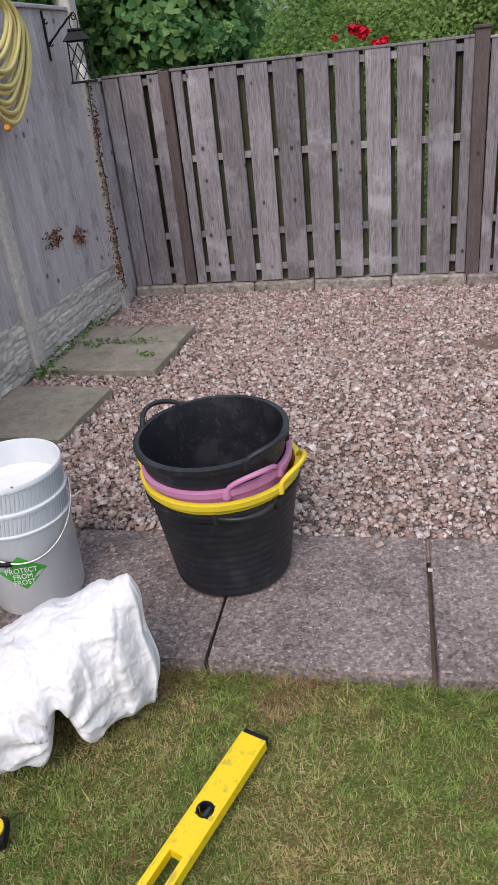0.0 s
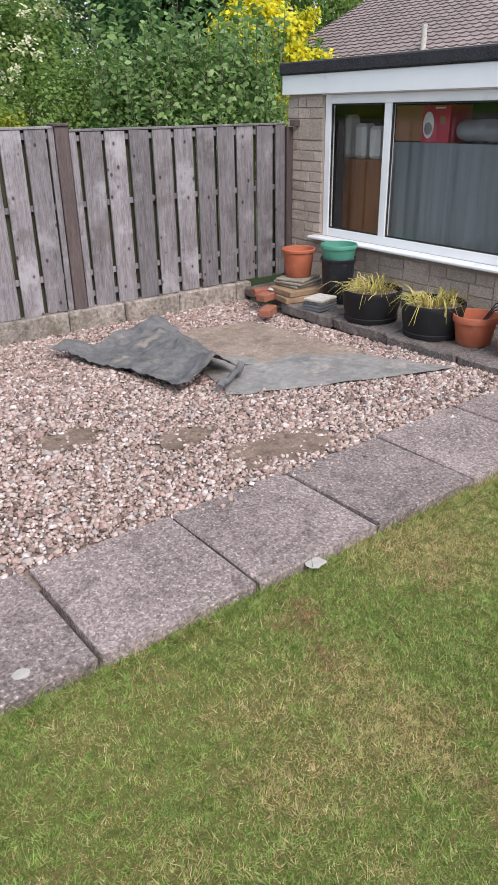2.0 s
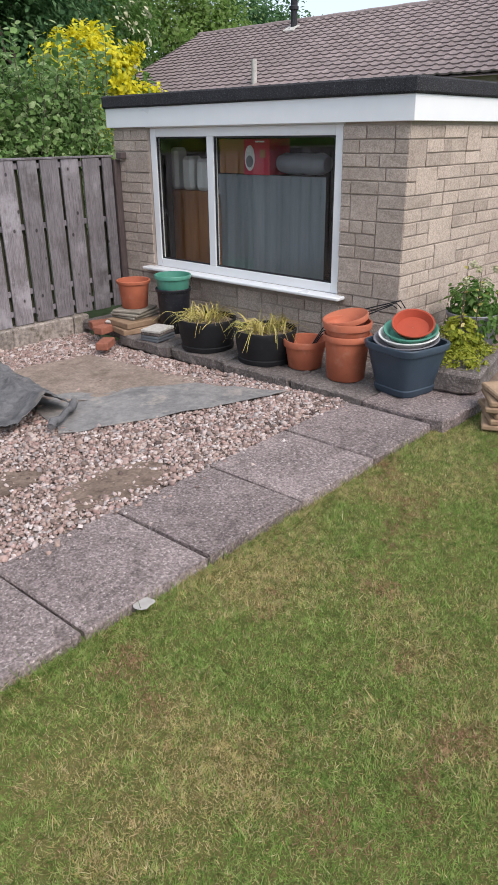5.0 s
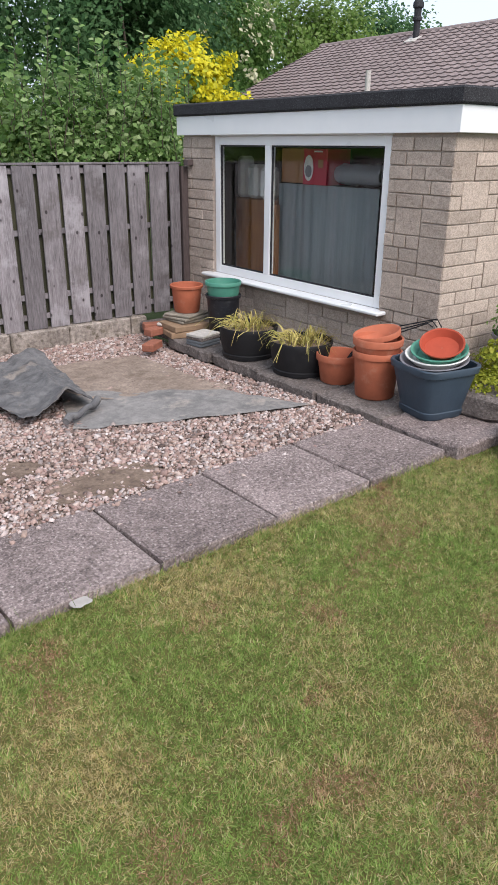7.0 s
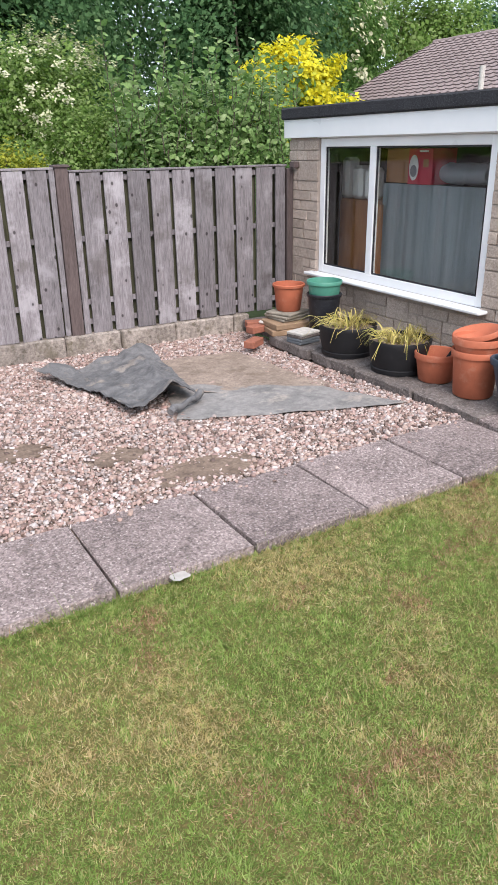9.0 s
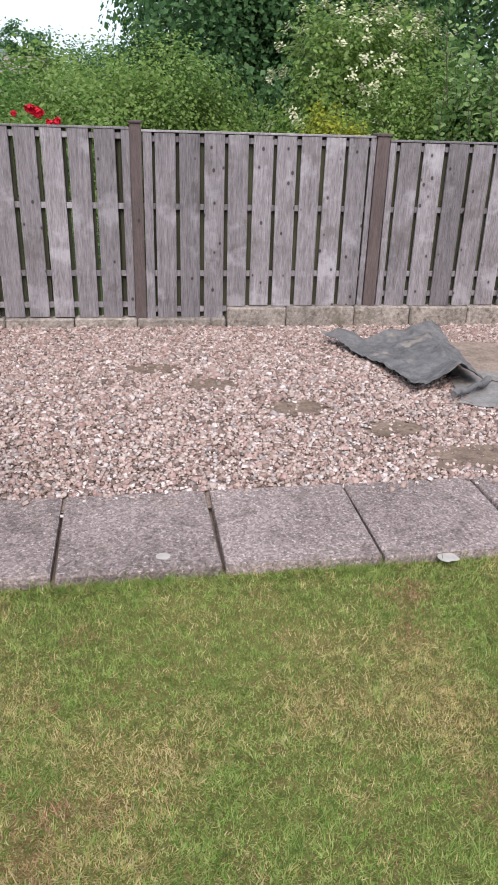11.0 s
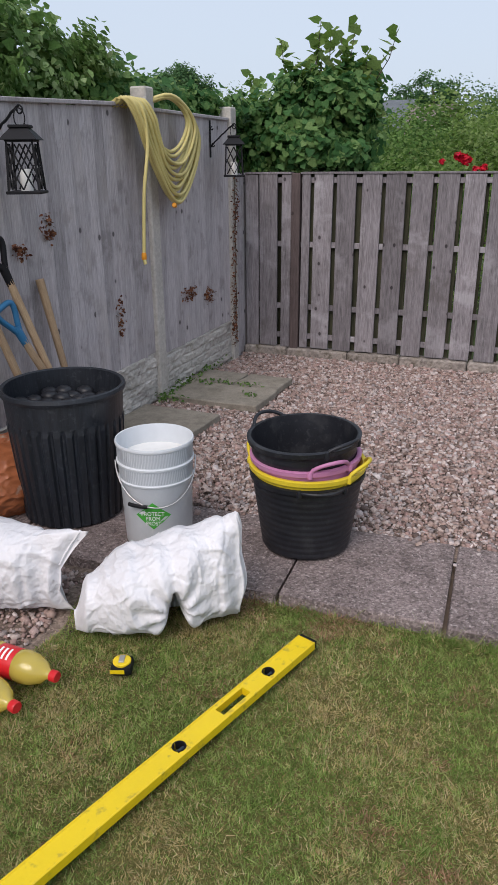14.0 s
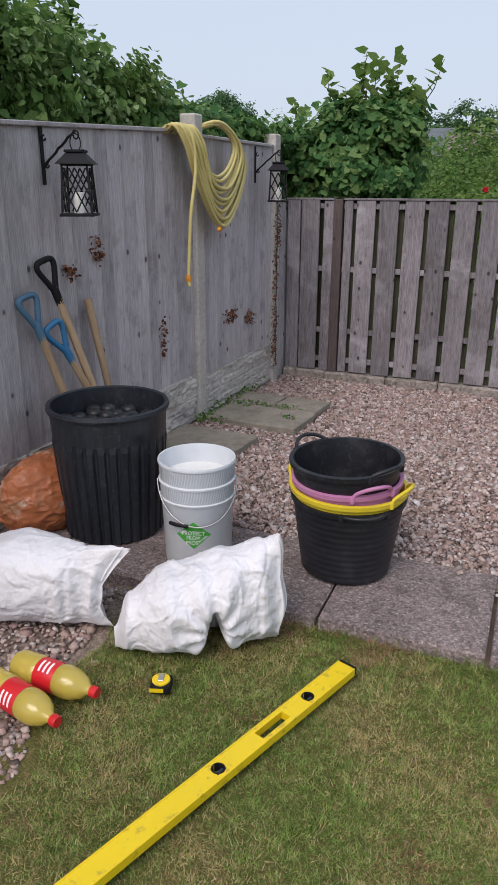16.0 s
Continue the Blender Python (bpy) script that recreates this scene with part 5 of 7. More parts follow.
for k, (x, y, z) in enumerate(((4.11, 1.29, 0.13), (4.16, 0.98, 0.3))):
    w = thing("wire_support", (x, y, z), "dark wire plant support leaning in a pot", "plant support", group="wire supports")
    for j in range(3):
        part("wire", tube([(0.02 * j - 0.02, 0.02 * j, 0), (0.05 + 0.02 * j, -0.05 + 0.01 * j, 0.12 + 0.02 * j), (0.16 + 0.02 * j, -0.2 - 0.02 * j, 0.2 + 0.015 * j), (0.17 + 0.02 * j, -0.235 - 0.02 * j, 0.18)], 0.0045, 6), IRON, w, smooth=True)

# ---- stone trough and stacked stones past the corner ----
trough = thing("stone_trough", pose(4.5, 0.33, 0.03, 0, 0, 12), "rough grey stone trough planted with yellow-green sedum", "trough")
bm = box(-0.32, -0.2, 0, 0.32, 0.2, 0.15, 0.02)
bmesh.ops.subdivide_edges(bm, edges=[e for e in bm.edges if e.calc_length() > 0.1], cuts=5, use_grid_fill=True)
for v in bm.verts:
    v.co += 0.02 * noise.noise_vector(v.co * 6)
part("body", bm, CONC_DARK, trough)
for i in range(6):
    s = part("walling_stone", box(-0.14, -0.1, 0, 0.14, 0.1, 0.034, 0.008), SANDST, at=pose(4.06 + 0.015 * (i % 3), -0.16 - 0.01 * (i % 2), -0.03 + 0.036 * i, 0, 0, 25 + 11 * (i % 3)))
    tagged(s, "thin rough sandstone piece in a low stack", "stone", group="stacked sandstone")
back_pot = pot((5.0, 0.52, 0.02), 0.15, 0.19, 0.36, GREY_P, "grey tall pot of green plants by the side wall")

# ---- loose stones on the paving and lawn edge ----
for x, y, z, s, lab in ((0.40, 0.1, 0.0, 0.026, "white stain of dried paint on paving"), (1.49, 0.012, -0.012, 0.036, "pale lump of broken concrete on the lawn edge")):
    bm = bmesh.new()
    bmesh.ops.create_icosphere(bm, subdivisions=3, radius=1)
    for v in bm.verts:
        v.co = v.co * (1 + 0.4 * noise.noise(v.co * 1.4 + Vector((x, 0, 0))))
        v.co = Vector((v.co.x * s * 1.1, v.co.y * s * 0.8, v.co.z * (0.0015 if s < 0.04 else 0.012)))
    tagged(part("pale_stone", bm, CHALK, at=(x, y, z + 0.002), smooth=True), lab, "stone")

# ---- things behind the window ----
WX = WALL_X + T


def goods(name, a, material, label, category, bevel=0.004):
    return tagged(part(name, box(*a, bevel), material), label, category, group="goods inside the window")


goods("cabinet", (WX + 0.12, 2.95, -0.249, WX + 0.5, 3.6, 1.1), PINE, "orange pine cabinet back seen through the window", "cabinet")
board = tagged(part("screen_board", sheet_mesh(90, 2, lambda u, v: (WX + 0.1 + 0.005 * math.sin(u * 60) + 0.01 * math.sin(u * 17), 1.74 + 1.15 * u, -0.249 + 1.505 * v)), CURTAIN, smooth=True), "grey-blue ribbed boarding seen through the window", "board")
goods("side_board", (WX + 0.04, 2.86, -0.249, WX + 0.08, 2.96, 1.08), PINE, "narrow pine board upright inside the window", "board")
goods("carton", (WX + 0.12, 2.56, 1.262, WX + 0.4, 2.9, 1.53), CARD, "brown cardboard box on a board", "box")
heater_box = goods("heater_box", (WX + 0.08, 2.3, 1.258, WX + 0.34, 2.58, 1.53), RED_CARD, "red printed cardboard box with a picture of a fan heater", "box")
bm = lathe([(0.001, 0.0), (0.1, 0.0), (0.1, 0.002)], 28)
for v in bm.verts:
    v.co = Vector((v.co.z * -1, v.co.x * 0.55, v.co.y * 0.98))
part("printed_heater", bm, WHITE_P, heater_box, "printed white fan heater", at=(WX + 0.079, 2.51, 1.385))
bm = lathe([(0.001, 0.0), (0.04, 0.0), (0.04, 0.002)], 24)
for v in bm.verts:
    v.co = Vector((v.co.z * -1, v.co.x * 0.95, v.co.y * 1.15))
part("printed_grille", bm, GREY_P, heater_box, "printed grey grille", at=(WX + 0.0765, 2.51, 1.36))
part("printed_bar", box(-0.001, -0.05, -0.006, 0, 0.05, 0.006), WHITE_INK, heater_box, at=(WX + 0.0785, 2.4, 1.51))
part("printed_bar", box(-0.001, -0.03, -0.03, 0, 0.03, 0.03), CARD, heater_box, at=(WX + 0.0785, 2.37, 1.42))
b = tagged(part("wrapped_bundle", tube([(WX + 0.2, 1.8 + 0.48 * i / 8, 1.345 + 0.004 * math.sin(i * 2)) for i in range(9)], [0.06, 0.082, 0.078, 0.084, 0.078, 0.083, 0.079, 0.08, 0.06], 14), WRAP, smooth=True), "grey bundle wrapped in clear plastic", "bundle")
for i, (y, w, h) in enumerate(((3.58, 0.1, 0.36), (3.42, 0.14, 0.29), (3.24, 0.13, 0.27))):
    goods("folded_cloth", (WX + 0.14, y - w, 1.102, WX + 0.3, y, 1.102 + h), FABRIC, "white folded fabric standing on the cabinet", "cloth", 0.03)

block = part("timber_block", box(4.415, 3.7, 1.378, 4.476, 3.775, 1.43, 0.004), WOOD_DARK)
tagged(block, "short brown timber block fixed where fence meets wall", "timber block")


# ---- loose masses: pebbles, grass, leaves ----
def tinted(name, stops, rough=0.85, patch=None, pscale=1.0, pmix=0.0, spec=0.25, thin=0.0):
    """A colour for each loose piece, picked from stops; patch: a tone that takes over in larger drifts."""
    m = bpy.data.materials.new(name)
    m.use_nodes = True
    n, l = m.node_tree.nodes, m.node_tree.links
    b = n["Principled BSDF"]
    geo = n.new("ShaderNodeNewGeometry")
    cr = n.new("ShaderNodeValToRGB")
    e = cr.color_ramp.elements
    while len(e) < len(stops):
        e.new(0.5)
    for i, c in enumerate(stops):
        e[i].position, e[i].color = i / (len(stops) - 1), rgb(c)
    l.new(geo.outputs["Random Per Island"], cr.inputs[0])
    col = cr.outputs[0]
    tc = n.new("ShaderNodeTexCoord")
    if patch:
        nz = n.new("ShaderNodeTexNoise")
        nz.inputs["Scale"].default_value, nz.inputs["Detail"].default_value = pscale, 4
        l.new(tc.outputs["Object"], nz.inputs["Vector"])
        add = n.new("ShaderNodeMath")
        add.operation = "MULTIPLY_ADD"
        l.new(geo.outputs["Random Per Island"], add.inputs[0])
        add.inputs[1].default_value = 0.2
        l.new(nz.outputs["Fac"], add.inputs[2])
        mr = n.new("ShaderNodeMapRange")
        mr.inputs[1].default_value, mr.inputs[2].default_value, mr.inputs[4].default_value = 0.6, 0.78, pmix
        l.new(add.outputs[0], mr.inputs[0])
        mx = n.new("ShaderNodeMix")
        mx.data_type = "RGBA"
        l.new(mr.outputs[0], mx.inputs[0])
        l.new(col, mx.inputs[6])
        mx.inputs[7].default_value = rgb(patch)
        col = mx.outputs[2]
    fine = n.new("ShaderNodeTexNoise")
    fine.inputs["Scale"].default_value = 90
    l.new(tc.outputs["Object"], fine.inputs["Vector"])
    hs = n.new("ShaderNodeHueSaturation")
    mr2 = n.new("ShaderNodeMapRange")
    mr2.inputs[1].default_value, mr2.inputs[2].default_value, mr2.inputs[3].default_value, mr2.inputs[4].default_value = 0.3, 0.7, 0.82, 1.18
    l.new(fine.outputs["Fac"], mr2.inputs[0])
    l.new(mr2.outputs[0], hs.inputs["Value"])
    l.new(col, hs.inputs["Color"])
    l.new(hs.outputs[0], b.inputs["Base Color"])
    b.inputs["Roughness"].default_value, b.inputs["Specular IOR Level"].default_value = rough, spec
    if thin:
        tr = n.new("ShaderNodeBsdfTranslucent")
        l.new(hs.outputs[0], tr.inputs["Color"])
        ms = n.new("ShaderNodeMixShader")
        ms.inputs[0].default_value = thin
        out = n["Material Output"]
        l.new(b.outputs[0], ms.inputs[1])
        l.new(tr.outputs[0], ms.inputs[2])
        l.new(ms.outputs[0], out.inputs["Surface"])
    return m


PEBBLES = tinted("pebbles", [(0.1, 0.072, 0.063), (0.26, 0.182, 0.155), (0.42, 0.298, 0.262), (0.33, 0.242, 0.204), (0.53, 0.43, 0.385), (0.25, 0.21, 0.2), (0.62, 0.545, 0.52), (0.37, 0.242, 0.215), (0.17, 0.127, 0.108)], 0.75)
LEAF_MID = tinted("green_leaves", [(0.062, 0.134, 0.034), (0.112, 0.218, 0.053), (0.162, 0.28, 0.076), (0.224, 0.336, 0.112)], 0.55, thin=0.5, spec=0.12)
LEAF_BUSH = tinted("lush_vine_leaves", [(0.042, 0.119, 0.039), (0.077, 0.189, 0.063), (0.119, 0.245, 0.084), (0.182, 0.308, 0.105), (0.252, 0.378, 0.14)], 0.5, thin=0.5, spec=0.12)
LEAF_DARK = tinted("dark_leaves", [(0.042, 0.101, 0.04), (0.077, 0.165, 0.062), (0.11, 0.215, 0.086), (0.16, 0.264, 0.121)], 0.6, thin=0.5, spec=0.12)
LEAF_LIGHT = tinted("light_leaves", [(0.103, 0.19, 0.037), (0.161, 0.262, 0.058), (0.233, 0.336, 0.103), (0.292, 0.379, 0.146)], 0.6, thin=0.5, spec=0.12)
LEAF_GREY = tinted("grey_green_leaves", [(0.085, 0.17, 0.045), (0.16, 0.28, 0.08), (0.235, 0.36, 0.125), (0.34, 0.44, 0.21)], 0.55, thin=0.4)
LEAF_YELLOW = tinted("yellow_blossom", [(0.55, 0.5, 0.02), (0.75, 0.66, 0.02), (0.8, 0.72, 0.05), (0.5, 0.52, 0.05)], 0.6, thin=0.4)
LEAF_SPRING = tinted("yellow_green_leaves", [(0.16, 0.2, 0.02), (0.28, 0.31, 0.03), (0.38, 0.38, 0.05)], 0.6, thin=0.4)
CREAM = tinted("cream_blossom", [(0.46, 0.46, 0.28), (0.6, 0.58, 0.42), (0.5, 0.52, 0.3)], 0.7, thin=0.2)
ROSE = tinted("red_petals", [(0.45, 0.005, 0.02), (0.65, 0.015, 0.035), (0.55, 0.01, 0.05)], 0.6, thin=0.2)
DEAD = tinted("dead_leaves", [(0.09, 0.03, 0.02), (0.16, 0.06, 0.03), (0.22, 0.1, 0.05)], 0.8)
STRAW = tinted("straw_leaves", [(0.36, 0.32, 0.07), (0.5, 0.42, 0.12), (0.58, 0.48, 0.2), (0.3, 0.3, 0.08), (0.45, 0.33, 0.14)], 0.7, thin=0.2)
BARK = mat("bark", (0.05, 0.04, 0.03), (0.15, 0.12, 0.095), 10, 2, 0.95, 0.8, 30)

def lawn_blades():
    """Grass blades: greens by blade, straw and red-brown blades taking over in drifts, lusher and darker tufts."""
    m = bpy.data.materials.new("grass_blades")
    m.use_nodes = True
    n, l = m.node_tree.nodes, m.node_tree.links
    b = n["Principled BSDF"]
    geo, tc = n.new("ShaderNodeNewGeometry"), n.new("ShaderNodeTexCoord")
    rand = geo.outputs["Random Per Island"]

    def ramp(v, stops):
        cr = n.new("ShaderNodeValToRGB")
        e = cr.color_ramp.elements
        while len(e) < len(stops):
            e.new(0.5)
        for i, c in enumerate(stops):
            e[i].position, e[i].color = i / (len(stops) - 1), rgb(c)
        l.new(v, cr.inputs[0])
        return cr.outputs[0]

    def math_(op, a, c):
        k = n.new("ShaderNodeMath")
        k.operation = op
        for i, v in enumerate((a, c)):
            if isinstance(v, (int, float)):
                k.inputs[i].default_value = v
            else:
                l.new(v, k.inputs[i])
        return k.outputs[0]

    def drift(scale, lo, hi, top, detail=5.0, at=0.0):
        k = n.new("ShaderNodeTexNoise")
        k.inputs["Scale"].default_value, k.inputs["Detail"].default_value, k.inputs["Roughness"].default_value = scale, detail, 0.6
        mp = n.new("ShaderNodeMapping")
        mp.inputs["Location"].default_value = (at, at * 0.7, 0)
        l.new(tc.outputs["Object"], mp.inputs["Vector"])
        l.new(mp.outputs[0], k.inputs["Vector"])
        r = n.new("ShaderNodeMapRange")
        r.inputs[1].default_value, r.inputs[2].default_value, r.inputs[4].default_value = lo, hi, top
        l.new(k.outputs["Fac"], r.inputs[0])
        return r.outputs[0]

    def mix(f, a, c):
        k = n.new("ShaderNodeMix")
        k.data_type = "RGBA"
        l.new(f, k.inputs[0])
        l.new(a, k.inputs[6])
        l.new(c, k.inputs[7])
        return k.outputs[2]

    pick = math_("FRACT", math_("MULTIPLY", rand, 17.31), 0.0)
    pick2 = math_("FRACT", math_("MULTIPLY", rand, 41.7), 0.0)
    green = ramp(rand, [(0.074, 0.132, 0.027), (0.14, 0.225, 0.046), (0.197, 0.29, 0.068), (0.262, 0.352, 0.1), (0.345, 0.392, 0.15), (0.168, 0.26, 0.056)])
    straw = ramp(rand, [(0.25, 0.19, 0.075), (0.43, 0.345, 0.16), (0.55, 0.44, 0.245), (0.34, 0.3, 0.1), (0.61, 0.52, 0.32)])
    brown = ramp(rand, [(0.15, 0.08, 0.045), (0.33, 0.19, 0.115), (0.45, 0.29, 0.185), (0.23, 0.12, 0.065), (0.55, 0.39, 0.26)])
    dry = math_("ADD", drift(1.7, 0.47, 0.63, 0.62, at=3.0), drift(11, 0.46, 0.66, 0.28))
    col = mix(math_("LESS_THAN", pick, math_("ADD", dry, 0.05)), green, straw)
    col = mix(math_("LESS_THAN", pick2, drift(2.4, 0.55, 0.65, 0.7, 6.0, 11.0)), col, brown)
    tone = n.new("ShaderNodeHueSaturation")
    l.new(math_("ADD", math_("MULTIPLY", drift(24, 0.3, 0.7, 0.62, 3.0), 1.0), 0.7), tone.inputs["Value"])
    l.new(col, tone.inputs["Color"])
    l.new(tone.outputs[0], b.inputs["Base Color"])
    b.inputs["Roughness"].default_value, b.inputs["Specular IOR Level"].default_value = 0.85, 0.08
    tr, ms = n.new("ShaderNodeBsdfTranslucent"), n.new("ShaderNodeMixShader")
    l.new(tone.outputs[0], tr.inputs["Color"])
    ms.inputs[0].default_value = 0.35
    l.new(b.outputs[0], ms.inputs[1])
    l.new(tr.outputs[0], ms.inputs[2])
    l.new(ms.outputs[0], n["Material Output"].inputs["Surface"])
    return m


BLADES = lawn_blades()
nrng = np.random.default_rng(7)


def bulk(name, verts, tris, material, smooth=False):
    me = bpy.data.meshes.new(name)
    v = np.asarray(verts, dtype=np.float32).reshape(-1, 3)
    f = np.asarray(tris, dtype=np.int32)
    k = f.shape[1]
    me.vertices.add(len(v))
    me.vertices.foreach_set("co", v.ravel())
    me.loops.add(f.size)
    me.loops.foreach_set("vertex_index", f.ravel())
    me.polygons.add(len(f))
    me.polygons.foreach_set("loop_start", np.arange(0, f.size, k, dtype=np.int32))
    if smooth:
        me.polygons.foreach_set("use_smooth", np.ones(len(f), dtype=bool))
    me.update(calc_edges=True)
    me.materials.append(material)
    return me


def repeat(base, faces, places, frames, scale):
    """Copies of a small base shape: places (n,3), frames (n,3,3), scale (n,3)."""
    n, k = len(places), len(base)
    v = base[None] * scale[:, None, :]
    v = np.einsum("nij,nkj->nki", frames, v) + places[:, None, :]
    f = faces[None] + (np.arange(n) * k)[:, None, None]
    return v.reshape(-1, 3), f.reshape(-1, faces.shape[1])


def turns(n, tilt=1.0):
    """Random frames, upright for tilt 0."""
    yaw = nrng.uniform(0, 2 * np.pi, n)
    a, b = nrng.normal(0, tilt, n), nrng.normal(0, tilt, n)
    cy, sy, ca, sa, cb, sb = np.cos(yaw), np.sin(yaw), np.cos(a), np.sin(a), np.cos(b), np.sin(b)
    one, zero = np.ones(n), np.zeros(n)
    z = np.array([[cy, -sy, zero], [sy, cy, zero], [zero, zero, one]])
    x = np.array([[one, zero, zero], [zero, ca, -sa], [zero, sa, ca]])
    y = np.array([[cb, zero, sb], [zero, one, zero], [-sb, zero, cb]])
    return np.einsum("ijn,jkn,kln->nil", z, x, y)


LUMP = np.array([(-1, -1, -1), (1, -1, -1), (1, 1, -1), (-1, 1, -1), (-1, -1, 1), (1, -1, 1), (1, 1, 1), (-1, 1, 1)]) * 0.62
LUMP_F = np.array([(4, 5, 6), (4, 6, 7), (0, 1, 5), (0, 5, 4), (1, 2, 6), (1, 6, 5), (2, 3, 7), (2, 7, 6), (3, 0, 4), (3, 4, 7)])
bed_z = np.vectorize(bed_height)


def in_quad(x, y, q, grow=0.0):
    """Inside a convex outline given anticlockwise."""
    ok = np.ones(len(x), dtype=bool)
    for (ax, ay), (bx, by) in zip(q, q[1:] + q[:1]):
        n = math.hypot(bx - ax, by - ay)
        ok &= ((bx - ax) * (y - ay) - (by - ay) * (x - ax)) / n > -grow
    return ok


def pebbles(x0, x1, y0, y1, gap, keep, height, name, label):
    gx, gy = np.meshgrid(np.arange(x0, x1, gap), np.arange(y0, y1, gap))
    x, y = gx.ravel() + nrng.uniform(-gap, gap, gx.size) * 0.6, gy.ravel() + nrng.uniform(-gap, gap, gx.size) * 0.6
    k = keep(x, y)
    x, y = x[k], y[k]
    n = len(x)
    r = nrng.gamma(7, 0.0103 / 7, n).clip(0.005, 0.024)
    s = np.stack([r * nrng.uniform(0.9, 1.45, n), r * nrng.uniform(0.75, 1.1, n), r * nrng.uniform(0.45, 0.75, n)], 1)
    z = height(x, y) + s[:, 2] * nrng.uniform(0.0, 0.8, n)
    v, f = repeat(LUMP, LUMP_F, np.stack([x, y, z], 1), turns(n, 0.35), s)
    v += nrng.normal(0, 0.0013, v.shape)
    ob = part(name, bulk(name, v, f, PEBBLES, True), None)
    return tagged(ob, label, "gravel", kind="stuff")


def bed_keep(x, y):
    k = (y > 0.612 + x * edge + 0.012 * np.sin(x * 9) + 0.01 * np.sin(x * 23 + 1)) & (y < 3.76) & (x < 3.74 + 0.15 * (y > 3.0))
    for q in ([(-2.21, 1.26), (-1.65, 1.24), (-1.65, 1.82), (-2.2, 1.85)], [(-2.16, 2.1), (-1.47, 2.08), (-1.47, 2.82), (-2.18, 2.86)]):
        k &= ~(in_quad(x, y, q, -0.012) & (nrng.random(len(x)) > 0.025))
    for px, py, w, d in ((0.37, 2.55, 0.19, 0.115), (0.76, 2.17, 0.18, 0.11), (1.22, 1.695, 0.19, 0.12), (1.71, 1.31, 0.17, 0.105), (2.05, 0.87, 0.28, 0.14)):
        k &= ~((((x - px) / w) ** 2 + ((y - py) / d) ** 2 < 1 + 0.45 * np.sin(x * 40 + y * 31)) & (nrng.random(len(x)) > 0.06))
    k &= ~in_quad(x, y, [(2.3, 1.68), (3.64, 1.12), (3.42, 1.7), (2.5, 2.4)])
    k &= ~(in_quad(x, y, [(2.5, 2.15), (3.4, 1.6), (3.42, 2.95), (2.6, 3.1)]) & (nrng.random(len(x)) > 0.06))
    return k


pebbles(-2.2, 3.9, 0.58, 3.8, 0.0164, bed_keep, bed_z, "gravel", "pink and beige rounded garden gravel")


def strip_keep(x, y):
    return (x < -1.3 + 0.1 * np.sin(y * 4.0) + 0.05 * np.sin(y * 11)) & (y < -0.03 + x * edge) & (nrng.random(len(x)) > 0.25)


pebbles(-2.2, -1.1, -1.9, 0.0, 0.0164, strip_keep, lambda x, y: np.full(len(x), -0.045), "strip_gravel", "beige gravel scattered between lawn and fence")


def spill_keep(x, y):
    d = y - x * edge
    return (nrng.random(len(x)) < 0.16 * np.exp(-(0.61 - d) / 0.05)) & (d > 0.3) & (d < 0.62) & ((x < -0.95) | (x > -0.3))


pebbles(-2.2, 3.7, 0.2, 0.75, 0.0164, spill_keep, lambda x, y: np.zeros(len(x)), "spilled_gravel", "a few pebbles spilled over the paving edge")

# grass: tapered bent blades
BLADE = np.array([(-0.5, 0, 0), (0.5, 0, 0), (0.38, 0.28, 0.6), (-0.38, 0.28, 0.6), (0, 0.8, 1.0)])
BLADE_F = np.array([(0, 1, 2), (0, 2, 3), (3, 2, 4)])
SHORT = np.array([(-0.5, 0, 0), (0.5, 0, 0), (0, 0.6, 1.0)])
SHORT_F = np.array([(0, 1, 2)])


def grass(x0, x1, y0, y1, density, length, keep, label, name="grass", tufts=0.45, per=22):
    """Mown blades: part of them evenly strewn, part in small tufts that lean one way."""
    n = int((x1 - x0) * (y1 - y0) * density)
    loose = int(n * (1 - tufts))
    m = max(1, (n - loose) // per)
    cx, cy = nrng.uniform(x0, x1, m), nrng.uniform(y0, y1, m)
    who = np.repeat(np.arange(m), per)
    x = np.concatenate([nrng.uniform(x0, x1, loose), cx[who] + nrng.normal(0, 0.011, len(who))])
    y = np.concatenate([nrng.uniform(y0, y1, loose), cy[who] + nrng.normal(0, 0.011, len(who))])
    tall = np.concatenate([np.full(loose, 0.8), nrng.uniform(0.6, 1.35, m)[who]])
    yaw = np.concatenate([nrng.uniform(0, 2 * np.pi, loose), nrng.uniform(0, 2 * np.pi, m)[who] + nrng.normal(0, 0.6, len(who))])
    k = keep(x, y)
    x, y, tall, yaw = x[k], y[k], tall[k], yaw[k]
    n = len(x)
    h = nrng.gamma(4, length / 4, n).clip(0.004, 0.06) * tall
    s = np.stack([nrng.uniform(0.0018, 0.0038, n), h * nrng.uniform(0.8, 3.4, n), h], 1)
    c, d, z0, z1 = np.cos(yaw), np.sin(yaw), np.zeros(n), np.ones(n)
    fr = np.stack([np.stack([c, -d, z0], 1), np.stack([d, c, z0], 1), np.stack([z0, z0, z1], 1)], 1)
    fr = np.einsum("nij,njk->nik", fr, turns(n, 0.22) if tufts == 0 else np.einsum("nij,njk->nik", np.eye(3)[None].repeat(n, 0), small_tilt(n, 0.25)))
    v, f = repeat(SHORT, SHORT_F, np.stack([x, y, np.full(n, -0.044)], 1), fr, s)
    return tagged(part(name, bulk(name, v, f, BLADES), None), label, "grass", kind="stuff")


